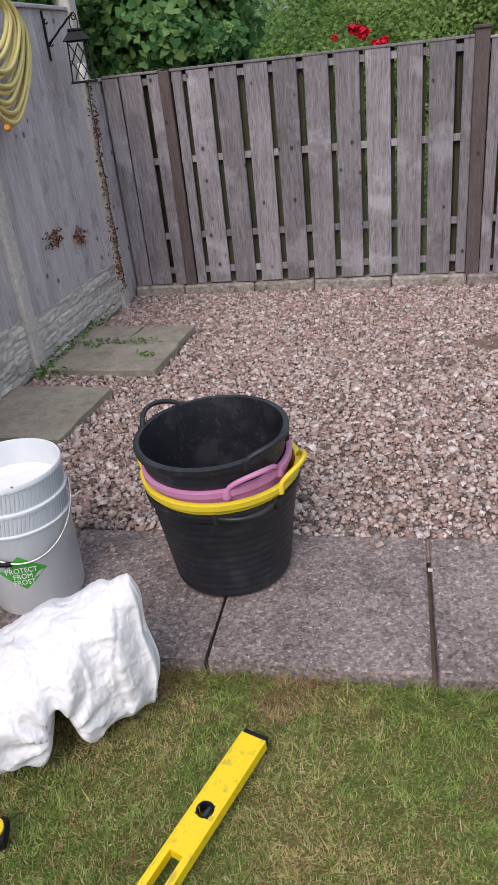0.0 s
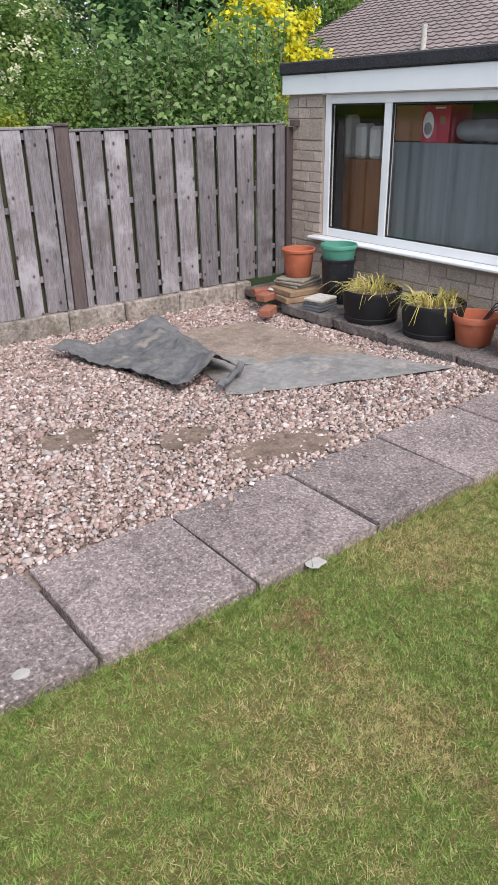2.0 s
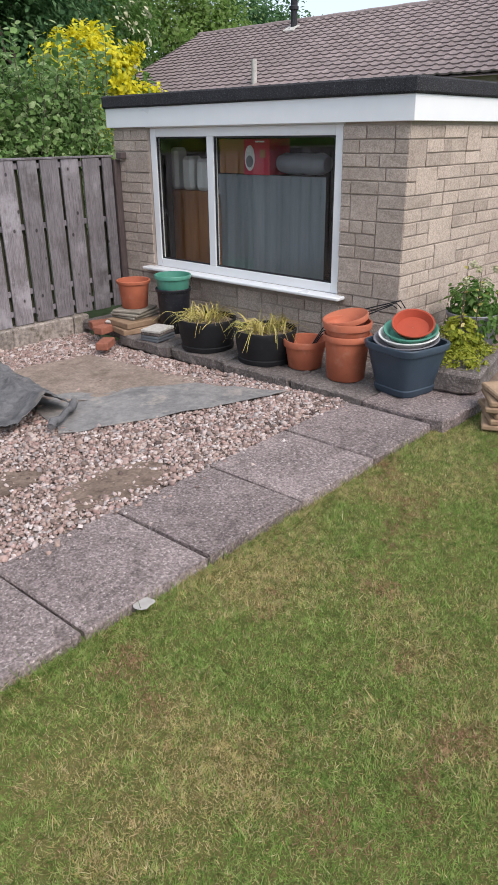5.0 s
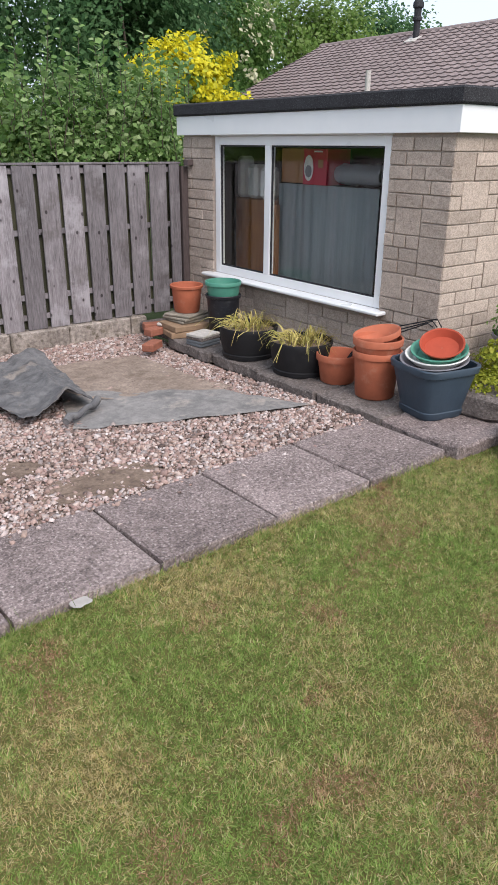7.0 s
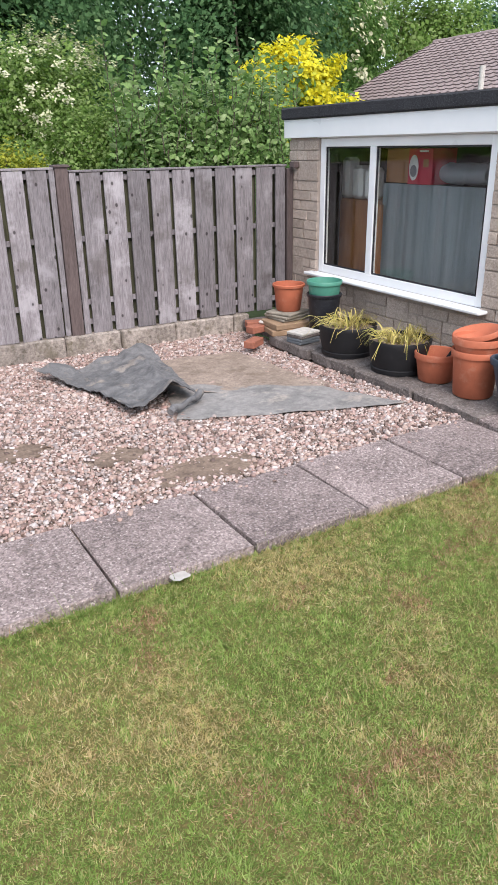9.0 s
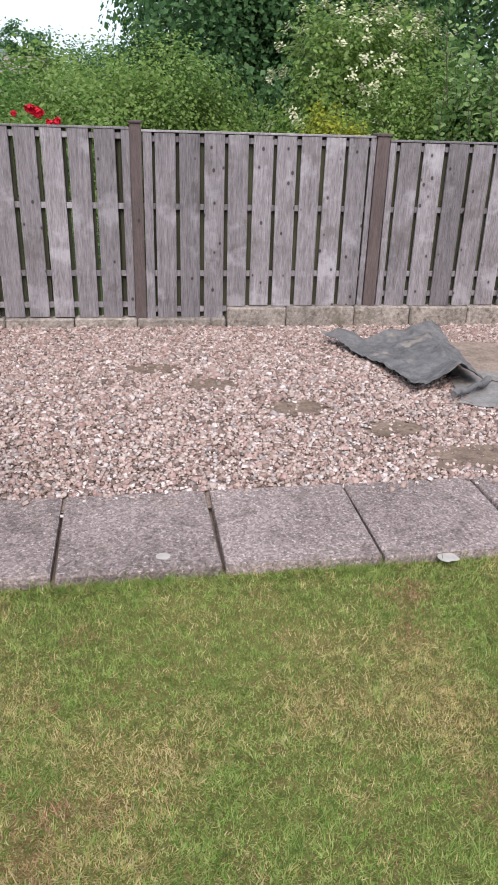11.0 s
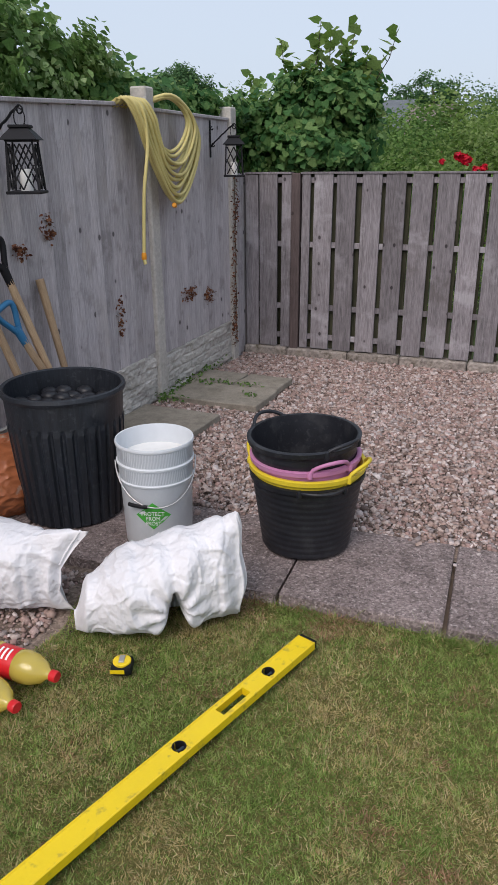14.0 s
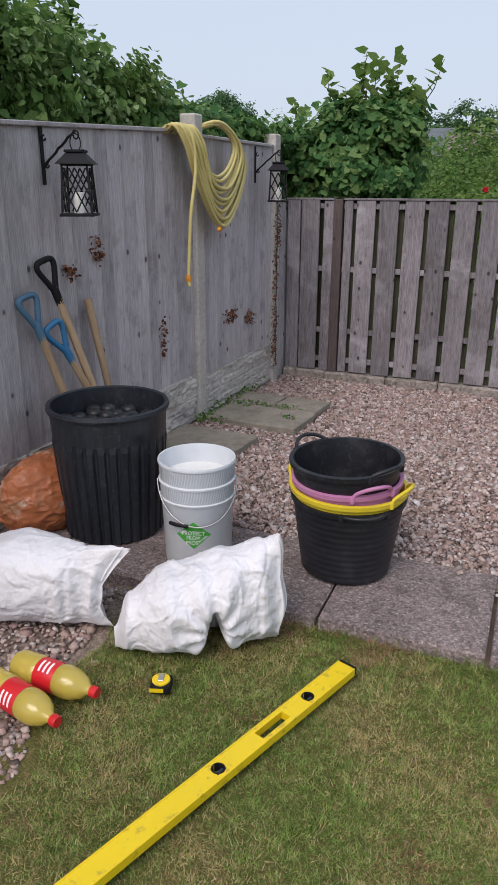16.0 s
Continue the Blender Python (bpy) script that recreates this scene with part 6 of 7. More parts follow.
def small_tilt(n, t):
    a, b = nrng.normal(0, t, n), nrng.normal(0, t, n)
    return np.stack([np.stack([np.ones(n), np.zeros(n), b], 1), np.stack([np.zeros(n), np.ones(n), -a], 1), np.stack([-b, a, np.ones(n)], 1)], 1)


grass(-1.35, 4.3, -1.75, 0.1, 76000, 0.0085, lambda x, y: (y < x * edge - 0.004) & (x > -1.25 + 0.1 * np.sin(y * 4) + 0.05 * np.sin(y * 11)), "short mown lawn grass with straw-coloured patches")
grass(4.0, 6.0, -2.5, 0.0, 16000, 0.018, lambda x, y: (y < 0.0) & ((x > 4.25) | (y < -1.75)), "mown lawn grass beside the border")
grass(-1.2, 3.7, -0.08, 0.12, 34000, 0.026, lambda x, y: (y < x * edge + 0.008) & (y > x * edge - 0.045) & (nrng.random(len(x)) < 0.8 + 0.3 * np.sin(x * 8)), "longer straw fringe of grass along the paving", "grass_fringe")

# leaves
LEAF = np.array([(0, 0, 0), (-0.32, 0.35, 0.06), (-0.22, 0.72, 0.03), (0, 1, -0.08), (0.22, 0.72, 0.03), (0.32, 0.35, 0.06)])
LEAF_F = np.array([(0, 1, 2, 3), (0, 3, 4, 5)])
DIAMOND = np.array([(0, 0, 0), (-0.36, 0.45, 0.08), (0, 1, -0.05), (0.36, 0.45, 0.08)])
DIAMOND_F = np.array([(0, 1, 2, 3)])
BROAD = np.array([(0, 0.08, 0), (-0.42, 0.0, 0.05), (-0.5, 0.45, 0.06), (0, 1, -0.1), (0.5, 0.45, 0.06), (0.42, 0.0, 0.05)])


def leaves(name, blobs, count, size, material, parent, shape=LEAF, clump=0.16, hollow=0.55, up=0.35, label="", clumps=60, keep=None):
    """Leaves in clumps over the outside of several swellings, thinner within."""
    w = np.array([(b[3] * b[4] * b[5]) ** 0.667 for b in blobs])
    w = w / w.sum()
    pos, out = [], []
    for b, share in zip(blobs, w):
        m = max(8, int(clumps * share * len(blobs)))
        d = nrng.normal(size=(m, 3))
        d /= np.linalg.norm(d, axis=1)[:, None]
        rad = hollow + (1 - hollow) * nrng.random(m) ** 0.5
        rad *= nrng.uniform(0.86, 1.14, m)
        c = d * rad[:, None]
        n = max(1, int(count * share))
        pick = nrng.integers(0, m, n)
        spread = np.clip(nrng.normal(size=(n, 3)), -1.5, 1.5) * clump * nrng.uniform(0.4, 1.15, (n, 1))
        p = (c[pick] + spread) * np.array(b[3:6]) + np.array(b[0:3])
        pos.append(p)
        out.append(d[pick] + 0.5 * nrng.normal(size=(n, 3)) + np.array([0, 0, up]))
    p, nrm = np.concatenate(pos), np.concatenate(out)
    if keep is not None:
        ok = keep(p)
        p, nrm = p[ok], nrm[ok]
    n = len(p)
    nrm /= np.linalg.norm(nrm, axis=1)[:, None]
    t = nrng.normal(size=(n, 3)) + np.array([0, 0, -0.4])
    t -= nrm * np.sum(t * nrm, 1)[:, None]
    t /= np.linalg.norm(t, axis=1)[:, None]
    side = np.cross(t, nrm)
    frames = np.stack([side, t, nrm], 2)
    s = (size * nrng.uniform(0.6, 1.3, n))[:, None] * np.ones((1, 3))
    v, f = repeat(shape, DIAMOND_F if len(shape) == 4 else LEAF_F, p, frames, s)
    ob = part(name, bulk(name, v, f, material), None, parent, label)
    ob["kind"] = "stuff"
    return ob


def limbs(parent, base, blobs, r, seed):
    rng = random.Random(seed)
    top = Vector((sum(b[0] for b in blobs) / len(blobs), sum(b[1] for b in blobs) / len(blobs), max(b[2] for b in blobs)))
    base = Vector(base)
    fork = base.lerp(top, 0.45)
    bm = tube([base, base.lerp(fork, 0.5) + Vector((0.05 * rng.uniform(-1, 1), 0.05, 0)), fork], [r, r * 0.85, r * 0.7], 10)
    for b in blobs:
        e = Vector(b[0:3])
        mid = fork.lerp(e, 0.5) + Vector((rng.uniform(-0.1, 0.1), rng.uniform(-0.1, 0.1), 0.1)) * b[3]
        tube([fork, mid, e, e + Vector((rng.uniform(-0.3, 0.3) * b[3], rng.uniform(-0.3, 0.3) * b[4], b[5] * 0.6))], [r * 0.5, r * 0.35, r * 0.2, r * 0.06], 6, bm)
    part("trunk", bm, BARK, parent, smooth=True)


def tree(name, label, category, blobs, count, size, material, base, r, seed, group="", **k):
    t = thing(name, (0, 0, 0), label, category, group=group)
    limbs(t, base, blobs, r, seed)
    leaves("crown", blobs, count, size, material, t, **k)
    return t


def spires(parent, spots, n, size, material, name="shoot_foliage", shape=LEAF):
    """Upright shoots with leaves set along them."""
    bm = bmesh.new()
    pos = []
    for x, y, z, h, dx, dy in spots:
        a, b = Vector((x, y, z)), Vector((x + dx, y + dy, z + h))
        tube([a, a.lerp(b, 0.5) + Vector((dx * 0.2, 0, 0)), b], [0.005, 0.004, 0.0015], 5, bm)
        for i in range(n):
            k = (i + 0.5) / n
            pos.append(tuple(a.lerp(b, k)) + (i * 2.4,))
    part("stem", bm, BARK, parent)
    p = np.array(pos)
    m = len(p)
    ang = p[:, 3] + nrng.normal(0, 0.3, m)
    t = np.stack([np.cos(ang), np.sin(ang), nrng.uniform(0.1, 0.9, m)], 1)
    t /= np.linalg.norm(t, axis=1)[:, None]
    side = np.cross(t, np.array([0, 0, 1.0]))
    side /= np.linalg.norm(side, axis=1)[:, None]
    roll = nrng.uniform(-1.2, 1.2, m)[:, None]
    side = side * np.cos(roll) + np.cross(side, t) * np.sin(roll)
    fr = np.stack([side, t, np.cross(side, t)], 2)
    v, f = repeat(shape, LEAF_F, p[:, :3], fr, (size * nrng.uniform(0.6, 1.2, m))[:, None] * np.ones((1, 3)))
    ob = part(name, bulk(name, v, f, material), None, parent)
    ob["kind"] = "stuff"


# climbing tangle over the boundary fence
tangle = tree("bramble", "tangled green climber spilling over the boundary fence", "climber",
              [(-2.95, 0.2, 1.88, 0.6, 0.7, 0.7), (-2.9, 0.9, 1.9, 0.55, 0.6, 0.68), (-2.9, 1.6, 1.85, 0.5, 0.6, 0.62), (-2.85, 2.3, 1.75, 0.45, 0.6, 0.5), (-2.8, 3.0, 1.68, 0.42, 0.6, 0.42), (-3.6, 1.0, 2.0, 0.6, 1.6, 0.85)],
              23000, 0.06, LEAF_MID, (-2.9, 1.2, -0.3), 0.05, 1, shape=BROAD, clump=0.15, clumps=90, keep=lambda q: (q[:, 0] < -2.34) | (q[:, 2] > 1.93))
leaves("trailing_foliage", [(-2.62, 2.35, 1.92, 0.3, 0.35, 0.22), (-2.6, 2.85, 1.88, 0.3, 0.4, 0.18), (-2.6, 3.35, 1.88, 0.3, 0.35, 0.22), (-2.45, 3.8, 1.75, 0.3, 0.3, 0.3)], 5200, 0.06, LEAF_BUSH, tangle, shape=BROAD, clump=0.22, clumps=40, keep=lambda q: (q[:, 0] < -2.32) | (q[:, 2] > 1.9))
# paler leaves on the near side: light on the climber put into colour
leaves("pale_foliage", [(-2.68, 0.5, 2.0, 0.42, 0.7, 0.5), (-2.65, 1.5, 1.98, 0.38, 0.8, 0.4), (-2.62, 2.8, 1.86, 0.25, 0.7, 0.2)], 12500, 0.05, LEAF_GREY, tangle, label="paler leaves standing in for lit leaf faces", clumps=40, keep=lambda q: (q[:, 0] < -2.34) | (q[:, 2] > 1.93))
spires(tangle, [(-2.9, 0.35, 2.2, 0.28, 0.05, 0.1), (-2.9, 0.6, 2.25, 0.3, 0.1, 0.1), (-2.9, 0.95, 2.2, 0.35, -0.05, 0.1), (-2.9, 1.35, 2.2, 0.26, 0.05, 0.05), (-2.85, 2.0, 2.1, 0.25, 0.05, 0.05), (-2.85, 2.5, 2.05, 0.2, -0.05, 0.1)], 9, 0.09, LEAF_LIGHT, shape=BROAD)
# broad-leaved bush in the corner
bush = tree("vine_bush", "lush broad-leaved green bush leaning over the fence corner", "bush",
            [(-1.85, 4.45, 1.75, 0.55, 0.4, 0.42), (-1.5, 4.45, 1.9, 0.3, 0.35, 0.34), (-1.72, 4.4, 2.08, 0.22, 0.25, 0.24), (-1.38, 4.4, 2.1, 0.16, 0.2, 0.2), (-2.2, 4.35, 1.7, 0.34, 0.35, 0.34), (-2.02, 4.4, 2.02, 0.2, 0.22, 0.2), (-1.85, 4.1, 1.55, 0.5, 0.26, 0.22), (-1.4, 4.15, 1.56, 0.25, 0.24, 0.16)],
            15000, 0.064, LEAF_BUSH, (-1.8, 4.6, -0.3), 0.05, 2, shape=BROAD, clump=0.26, clumps=34, hollow=0.3, keep=lambda q: (q[:, 1] > 3.95) | (q[:, 2] > 1.5))
spires(bush, [(-1.92 + 0.075 * k, 4.38 + 0.06 * math.sin(k * 2.1), 1.95 + 0.1 * math.sin(k * 1.3), 0.4 + 0.14 * math.sin(k * 2.7), 0.07 * math.sin(k * 1.9), 0) for k in range(10)] + [(-2.0, 4.4, 2.1, 0.4, -0.1, 0), (-1.8, 4.4, 2.15, 0.48, 0.05, 0), (-1.55, 4.4, 2.1, 0.5, 0.1, 0), (-1.3, 4.4, 2.1, 0.42, 0.2, 0), (-2.25, 4.4, 1.95, 0.3, -0.15, 0), (-1.65, 4.35, 2.2, 0.35, 0.0, 0)], 13, 0.105, LEAF_LIGHT, shape=BROAD)
# hedgerow and shrubs beyond the back fence
hedge_spec = [("hawthorn", "dense light green hawthorn bush in the hedgerow", [(0.15, 8.1, 1.2, 1.15, 1.0, 1.1), (0.75, 8.0, 1.25, 1.05, 0.9, 1.12), (-0.5, 8.3, 1.1, 0.9, 0.9, 1.05), (1.3, 8.0, 0.9, 0.7, 0.8, 0.95)], 24000, 0.066, LEAF_LIGHT),
              ("hawthorn", "ragged green hawthorn bush in the hedgerow", [(-1.6, 8.6, 1.1, 1.0, 0.9, 1.05), (-2.6, 8.8, 1.1, 1.0, 0.9, 1.1), (-3.6, 9.0, 1.2, 1.0, 0.9, 1.1)], 16000, 0.068, LEAF_MID),
              ("hawthorn", "overgrown green hedgerow bush with reddish tips", [(-4.8, 9.5, 1.2, 1.1, 1, 1.2), (-6.2, 10.2, 1.3, 1.3, 1, 1.3), (-1.0, 5.9, 0.8, 0.8, 0.6, 0.9), (-0.2, 6.0, 0.7, 0.8, 0.6, 0.9)], 15000, 0.065, LEAF_LIGHT),
              ("elder", "elder bush with flat cream flower heads", [(2.75, 7.1, 1.85, 0.75, 0.7, 0.95), (3.35, 7.2, 1.75, 0.7, 0.7, 0.95), (2.4, 7.0, 1.2, 0.6, 0.6, 0.8), (3.1, 6.9, 1.1, 0.9, 0.6, 0.8)], 14000, 0.075, LEAF_LIGHT),
              ("privet", "small yellow-green shrub behind the fence", [(2.1, 5.2, 1.3, 0.26, 0.25, 0.36), (2.4, 5.25, 1.25, 0.2, 0.2, 0.3)], 1500, 0.05, LEAF_SPRING),
              ("willow_shrub", "mixed mid-green shrub behind the fence", [(3.0, 5.8, 1.2, 0.6, 0.5, 0.75), (2.4, 6.0, 0.9, 0.6, 0.5, 0.7), (3.5, 5.7, 1.35, 0.5, 0.5, 0.75)], 9000, 0.06, LEAF_LIGHT),
              ("apple_tree", "bushy grey-green apple tree beside the house", [(4.2, 5.35, 1.45, 0.6, 0.5, 0.75), (4.8, 5.3, 1.5, 0.55, 0.5, 0.75), (3.7, 5.3, 1.3, 0.5, 0.5, 0.7), (5.2, 5.6, 1.5, 0.5, 0.5, 0.75), (4.4, 5.0, 1.05, 0.7, 0.4, 0.6)], 7000, 0.085, LEAF_GREY),
              ("golden_shrub", "bright yellow flowering shrub behind the apple tree", [(5.75, 6.3, 2.22, 0.45, 0.4, 0.5), (6.25, 6.3, 2.28, 0.42, 0.4, 0.48), (6.7, 6.3, 1.95, 0.38, 0.4, 0.42), (6.3, 6.2, 1.6, 0.6, 0.4, 0.5)], 6500, 0.085, LEAF_YELLOW)]
for i, (nm, lab, blobs, cnt, sz, m) in enumerate(hedge_spec):
    b0 = blobs[0]
    t = tree(nm, lab, "tree" if "tree" in nm else "bush", blobs, int(cnt * 2.5), sz * 0.76, m, (b0[0], b0[1], -0.31), 0.06, 10 + i, "hedgerow", shape=DIAMOND, clump=0.19, clumps=30 if nm == "golden_shrub" else 110, hollow=0.4, keep=lambda q: (q[:, 2] > 0.95) | (nrng.random(len(q)) < 0.3))
    if nm == "elder":
        leaves("blossom", [(2.7, 6.95, 1.95, 0.82, 0.8, 0.98), (3.3, 7.05, 1.85, 0.78, 0.8, 0.98)], 5200, 0.042, CREAM, t, clump=0.045, hollow=0.97, up=1.2, clumps=105, label="flat cream flower heads")
    if nm == "golden_shrub":
        leaves("foliage", [(b[0], b[1] - 0.1, b[2] - 0.15, b[3], b[4], b[5]) for b in blobs], 2600, 0.09, LEAF_MID, t, shape=DIAMOND, clump=0.2, label="green leaves among the yellow")
    if nm == "apple_tree":
        spires(t, [(3.2 + 0.037 * k, 5.05 + 0.25 * math.sin(k * 3.3), 1.45 + 0.35 * math.sin(k * 2.3), 0.75 + 0.2 * math.sin(k * 1.7), 0.14 * math.sin(k * 5.1), -0.05) for k in range(56)], 28, 0.085, LEAF_GREY)
# roses above the fence
rose = thing("rose_bush", (0, 0, 0), "red climbing rose showing above the fence", "rose")
limbs(rose, (-0.5, 4.15, -0.3), [(-0.5, 4.12, 1.35, 0.2, 0.1, 0.15), (-0.35, 4.1, 1.3, 0.2, 0.1, 0.15)], 0.015, 5)
leaves("foliage", [(-0.5, 4.15, 1.2, 0.4, 0.15, 0.25)], 500, 0.05, LEAF_MID, rose)
for x, z, r in ((-0.44, 1.535, 0.033), (-0.5, 1.56, 0.026), (-0.62, 1.52, 0.018), (-0.3, 1.47, 0.024), (-0.36, 1.465, 0.02)):
    f = leaves("bloom", [(x, 4.0, z, r, r, r)], 90, r * 0.95, ROSE, rose, shape=BROAD, clump=0.25, hollow=0.2, clumps=20, label="red rose bloom")
# tall trees
tall = [("ash_tree", "tall dark green tree beyond the hedgerow", [(1.7, 16, 3.6, 1.8, 2, 2.4), (3.4, 16.5, 4.6, 2.2, 2, 2.8), (2.2, 15.5, 1.6, 2.4, 1.8, 2.0)], 24000, 0.17, LEAF_DARK),
        ("ash_tree", "tall dense tree rising over the hedgerow", [(5.0, 16.5, 4.6, 2.2, 2, 2.6), (6.4, 17.5, 3.0, 2.0, 2, 2.2), (4.2, 15.5, 2.0, 2.0, 1.6, 2.2)], 20000, 0.17, LEAF_DARK),
        ("ash_tree", "loose tall tree with sky showing through", [(7.6, 19, 4.6, 2.6, 2, 2.4), (9.5, 19.5, 5.2, 2.2, 2, 2.4), (8.5, 18, 2.0, 3, 2, 2.4)], 9000, 0.17, LEAF_DARK),
        ("ash_tree", "dark tall tree behind the yellow shrub", [(11.0, 16.5, 3.4, 2.4, 2, 3.0), (13.5, 19.5, 4.6, 2.8, 2, 3.2), (12, 17.5, 6.0, 2.4, 2, 2.2)], 22000, 0.19, LEAF_DARK),
        ("blossom_tree", "tree speckled with white blossom behind the roof", [(16.6, 20.5, 4.2, 1.9, 1.6, 2.6), (17.8, 21.5, 4.6, 2.0, 1.6, 2.4)], 10000, 0.19, LEAF_MID),
        ("lime_tree", "yellow-green tree behind the roof", [(21.5, 22.5, 5.0, 2.6, 2, 2.6), (23.5, 22, 4.6, 2.2, 2, 2.4)], 8000, 0.22, LEAF_LIGHT),
        ("oak_tree", "dark round tree beyond the roof ridge", [(27, 23.5, 5.2, 2.6, 2, 2.6), (29.5, 23, 4.6, 2.4, 2, 2.4)], 8000, 0.24, LEAF_DARK),
        ("far_tree", "distant dark round tree on the skyline", [(-25.2, 50, 7.0, 1.4, 1.4, 1.1), (-24.2, 50, 6.3, 1.6, 1.4, 1.2), (-26.2, 50, 6.6, 1.4, 1.2, 1.0)], 6000, 0.24, LEAF_DARK),
        ("far_tree", "distant line of round trees on the skyline", [(-8.0, 57, 6.3, 1.7, 1.5, 1.2), (-9.9, 58, 5.6, 1.8, 1.5, 1.2), (-6, 60, 4.0, 3.5, 2, 2.8), (-11, 60, 3.6, 3.0, 2, 2.4), (-2, 58, 4, 3.5, 2, 2.8), (2, 56, 4.2, 3.5, 2, 3)], 12000, 0.3, LEAF_DARK),
        ("far_tree", "distant hedge and trees in the field", [(-14, 34, 2.2, 3, 2, 2.2), (-9, 32, 2.0, 3, 2, 2.0), (-4, 30, 1.9, 3, 2, 2.0), (-19, 36, 2.4, 3, 2, 2.2)], 9000, 0.3, LEAF_LIGHT)]
for i, (nm, lab, blobs, cnt, sz, m) in enumerate(tall):
    b0 = blobs[0]
    t = tree(nm, lab, "tree", blobs, int(cnt * 2.0), sz * 0.8, m, (b0[0], b0[1], -0.31), 0.22, 40 + i, "trees beyond", shape=DIAMOND, clump=0.2, clumps=110, hollow=0.4, keep=lambda q: q[:, 2] > 1.1)
    if nm == "blossom_tree":
        leaves("blossom", [(b[0] - 0.3, b[1] - 0.5, b[2], b[3], b[4], b[5]) for b in blobs], 1500, 0.16, CREAM, t, clump=0.05, hollow=0.9, clumps=120, label="white blossom")


def far_house(x, y, ridge, width, depth, label, roof_mat):
    """A distant gabled house; mostly its roof shows over the hedges."""
    h = thing("far_house", (x, y, -0.32), label, "house", group="distant houses")
    eave = ridge - 2.2
    part("wall", box(-width / 2, -depth / 2, 0, width / 2, depth / 2, eave + 0.32, 0.02), BRICK, h)
    bm = bmesh.new()
    rim = [[bm.verts.new((sx * (width / 2 + 0.25), sy, z + 0.32)) for sy, z in ((-depth / 2 - 0.3, eave - 0.1), (0, ridge), (depth / 2 + 0.3, eave - 0.1), (0, ridge - 0.25))] for sx in (-1, 1)]
    for i in range(4):
        bm.faces.new((rim[0][i], rim[0][(i + 1) % 4], rim[1][(i + 1) % 4], rim[1][i]))
    bm.faces.new(rim[0])
    bm.faces.new(rim[1])
    bmesh.ops.recalc_face_normals(bm, faces=bm.faces)
    part("roof", bm, roof_mat, h)


far_house(-6.2, 45, 4.6, 2.2, 6, "distant red-brick house with a brown roof", TILE)
far_house(-9.0, 46, 5.0, 2.6, 6, "distant brick house with a grey slate roof", SLATE_G)

# small plants among the pots and stones


def droop(parent, n, seed):
    """Limp strap leaves that rise from the soil, arch over the rim and hang."""
    rng, vs, fs = random.Random(seed), [], []
    for _ in range(n):
        a, r0 = rng.uniform(0, 2 * math.pi), rng.uniform(0.0, 0.16)
        b = a + rng.gauss(0, 0.9)
        reach, rise, fall, w = rng.uniform(0.08, 0.27), rng.uniform(0.05, 0.14), rng.uniform(0.0, 0.16), rng.uniform(0.003, 0.006)
        for k in range(6):
            t = k / 5
            x, y = r0 * math.cos(a) + reach * t * math.cos(b), r0 * math.sin(a) + reach * t * math.sin(b)
            z = 0.2 + rise * math.sin(min(1.0, t * 1.25) * math.pi * 0.62) - fall * t ** 3
            z = max(z, 0.25) if 0.19 < math.hypot(x, y) < 0.24 else z
            vs += [(x - w * (1 - 0.8 * t) * math.sin(b), y + w * (1 - 0.8 * t) * math.cos(b), z), (x + w * (1 - 0.8 * t) * math.sin(b), y - w * (1 - 0.8 * t) * math.cos(b), z + 0.002)]
            if k:
                i = len(vs) - 4
                fs.append((i, i + 1, i + 3, i + 2))
    ob = part("dry_foliage", soup("dry_foliage", vs, fs, STRAW), None, parent, "limp straw-coloured leaves")
    ob["kind"] = "stuff"


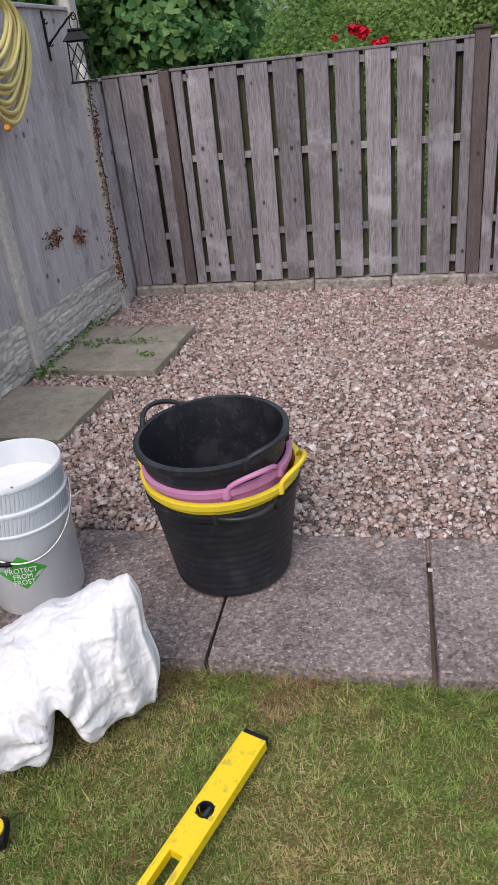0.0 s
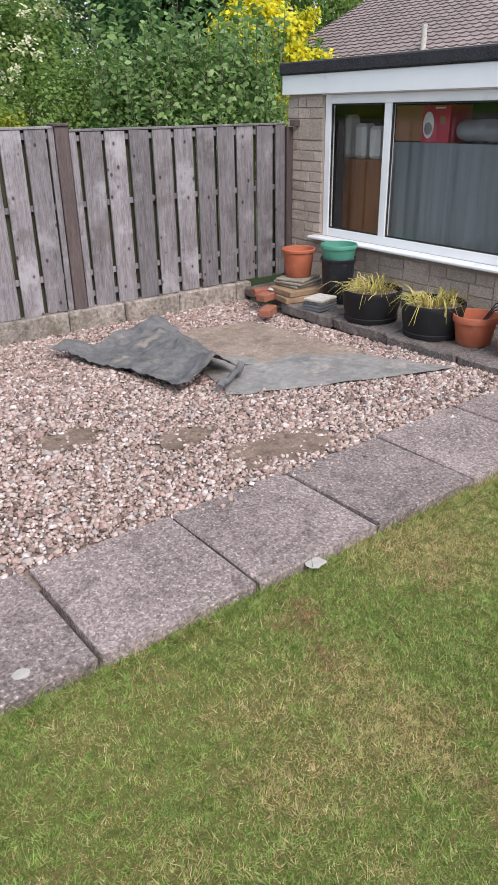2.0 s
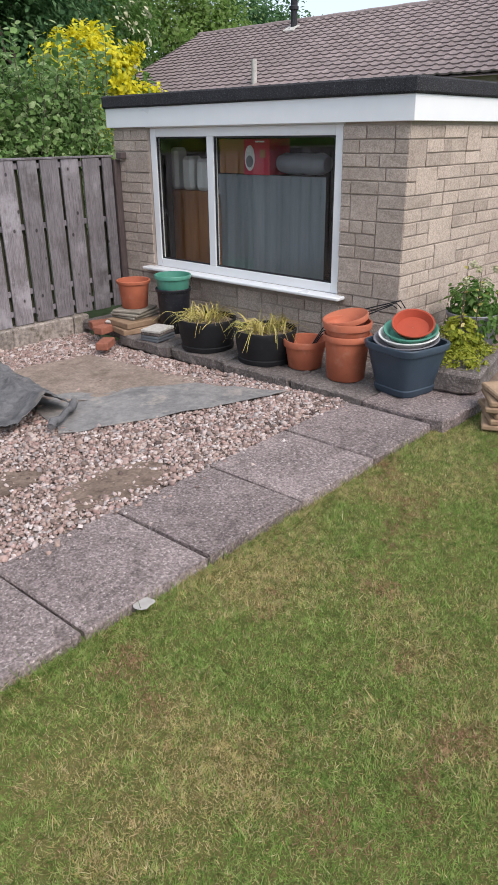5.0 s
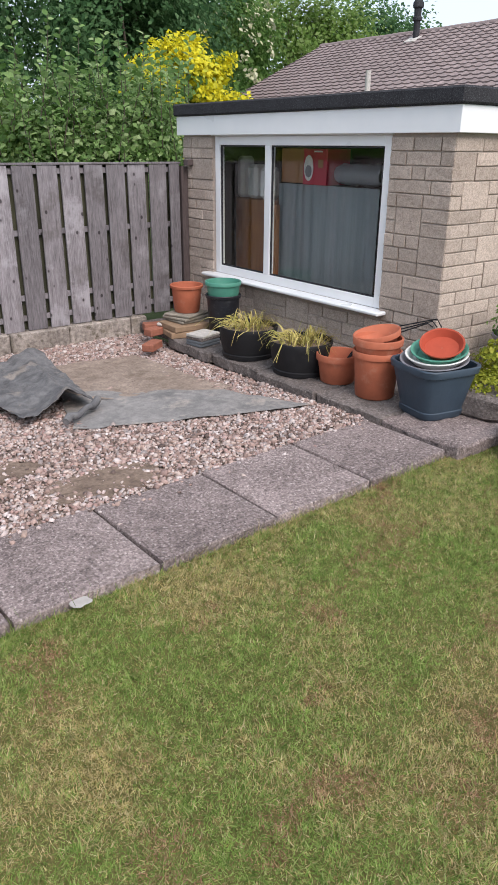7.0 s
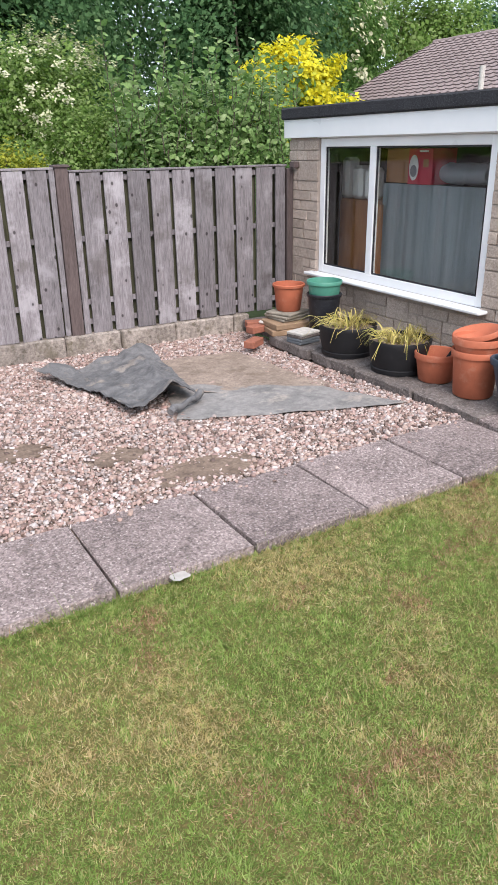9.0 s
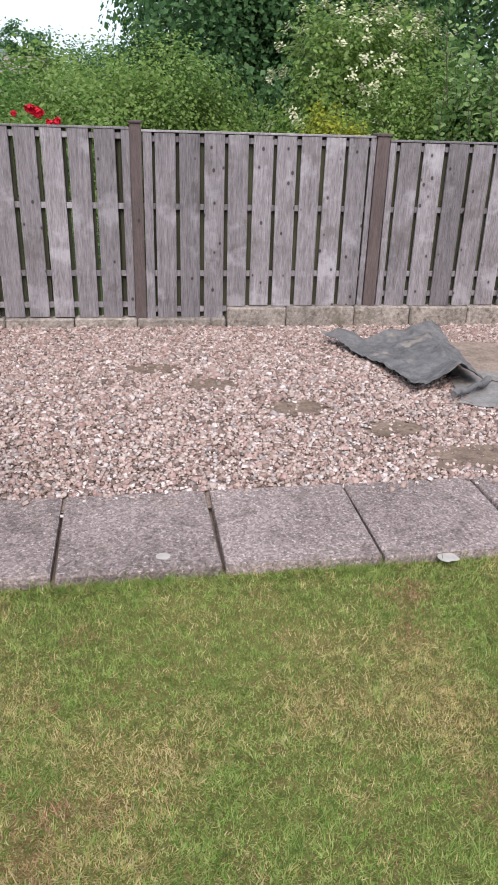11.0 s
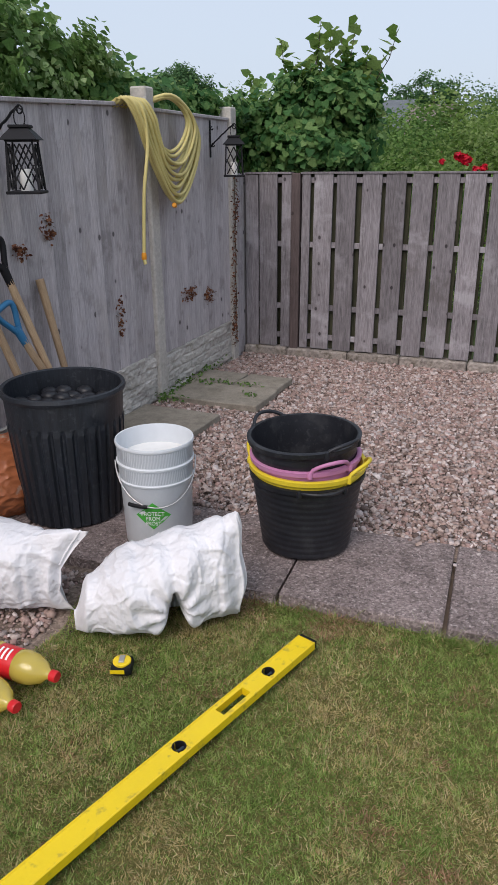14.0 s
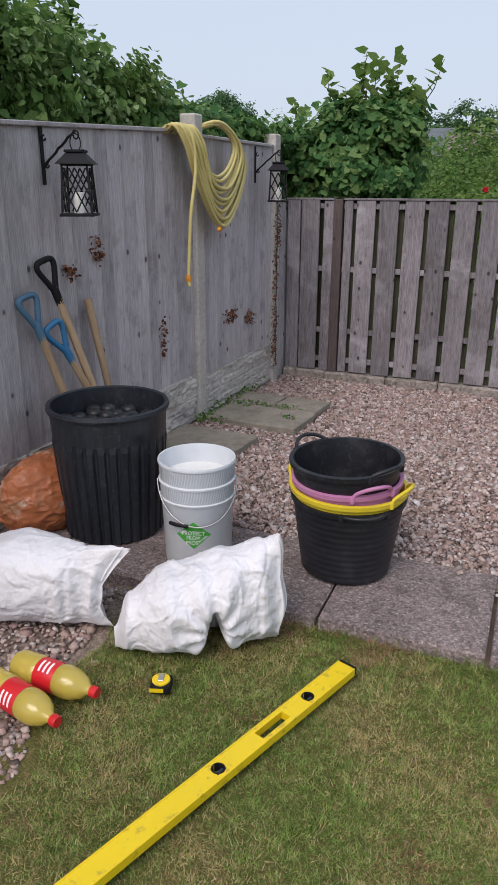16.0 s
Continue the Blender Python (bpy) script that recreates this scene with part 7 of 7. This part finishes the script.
droop(planter_1, 130, 5)
droop(planter_2, 150, 9)
leaves("sedum", [(-0.1, 0, 0.17, 0.2, 0.17, 0.06), (0.15, 0, 0.17, 0.18, 0.17, 0.05)], 2600, 0.022, LEAF_SPRING, trough, clump=0.2, label="yellow-green mat of sedum")
leaves("foliage", [(0, 0, 0.42, 0.2, 0.2, 0.16), (0.05, -0.05, 0.3, 0.24, 0.22, 0.14)], 1500, 0.045, LEAF_MID, back_pot, clump=0.2, label="leafy green plants")
dry = thing("seedhead_plant", (0, 0, 0), "tall dry stems with seed heads beside the wall", "plant")
spires(dry, [(4.62 + 0.09 * k, 0.42 + 0.04 * math.sin(k * 2), 0.1, 0.55 + 0.1 * math.sin(k * 1.3), 0.06 * math.sin(k * 3), 0) for k in range(6)], 12, 0.035, STRAW)
leaves("low_foliage", [(4.7, 0.45, 0.22, 0.22, 0.14, 0.16)], 900, 0.04, LEAF_SPRING, dry)
leaves("seed_head", [(4.62 + 0.09 * k, 0.42, 0.66 + 0.1 * math.sin(k * 1.3), 0.022, 0.022, 0.022) for k in range(6)], 360, 0.018, CREAM, dry, clump=0.3, hollow=0.3, clumps=12)
weeds = thing("weeds", (0, 0, 0), "low green weeds along the flagstone edges", "weeds")
leaves("foliage", [(-2.12, 2.06, 0.0, 0.12, 0.06, 0.02), (-2.0, 2.5, 0.0, 0.16, 0.05, 0.02), (-2.17, 2.3, 0.0, 0.04, 0.25, 0.03), (-1.7, 2.52, -0.005, 0.12, 0.05, 0.02), (-2.17, 2.8, -0.01, 0.04, 0.35, 0.03), (-1.62, 2.3, 0.0, 0.07, 0.04, 0.012)], 420, 0.024, LEAF_MID, weeds, clump=0.3)
creeper = thing("dead_creeper", (0, 0, 0), "dead brown creeper stems on post and fence", "creeper")
leaves("foliage", [(LEFT_X + 0.055, 3.5, 1.25, 0.015, 0.05, 0.2), (LEFT_X + 0.055, 3.47, 0.75, 0.015, 0.03, 0.3), (LEFT_X + 0.055, 3.46, 0.3, 0.015, 0.04, 0.25), (LEFT_X + 0.03, 1.0, 1.22, 0.012, 0.05, 0.07), (LEFT_X + 0.03, 1.65, 0.62, 0.012, 0.03, 0.12), (LEFT_X + 0.03, 2.65, 0.62, 0.012, 0.1, 0.05), (LEFT_X + 0.03, 0.75, 1.13, 0.012, 0.06, 0.04), (LEFT_X + 0.03, 3.0, 0.55, 0.012, 0.08, 0.05)], 900, 0.022, DEAD, creeper, clump=0.3)
part("stem", tube([(LEFT_X + 0.06, 3.49 + 0.012 * math.sin(i * 1.9), 0.05 + 0.1 * i) for i in range(15)], 0.004, 5), BARK, creeper)
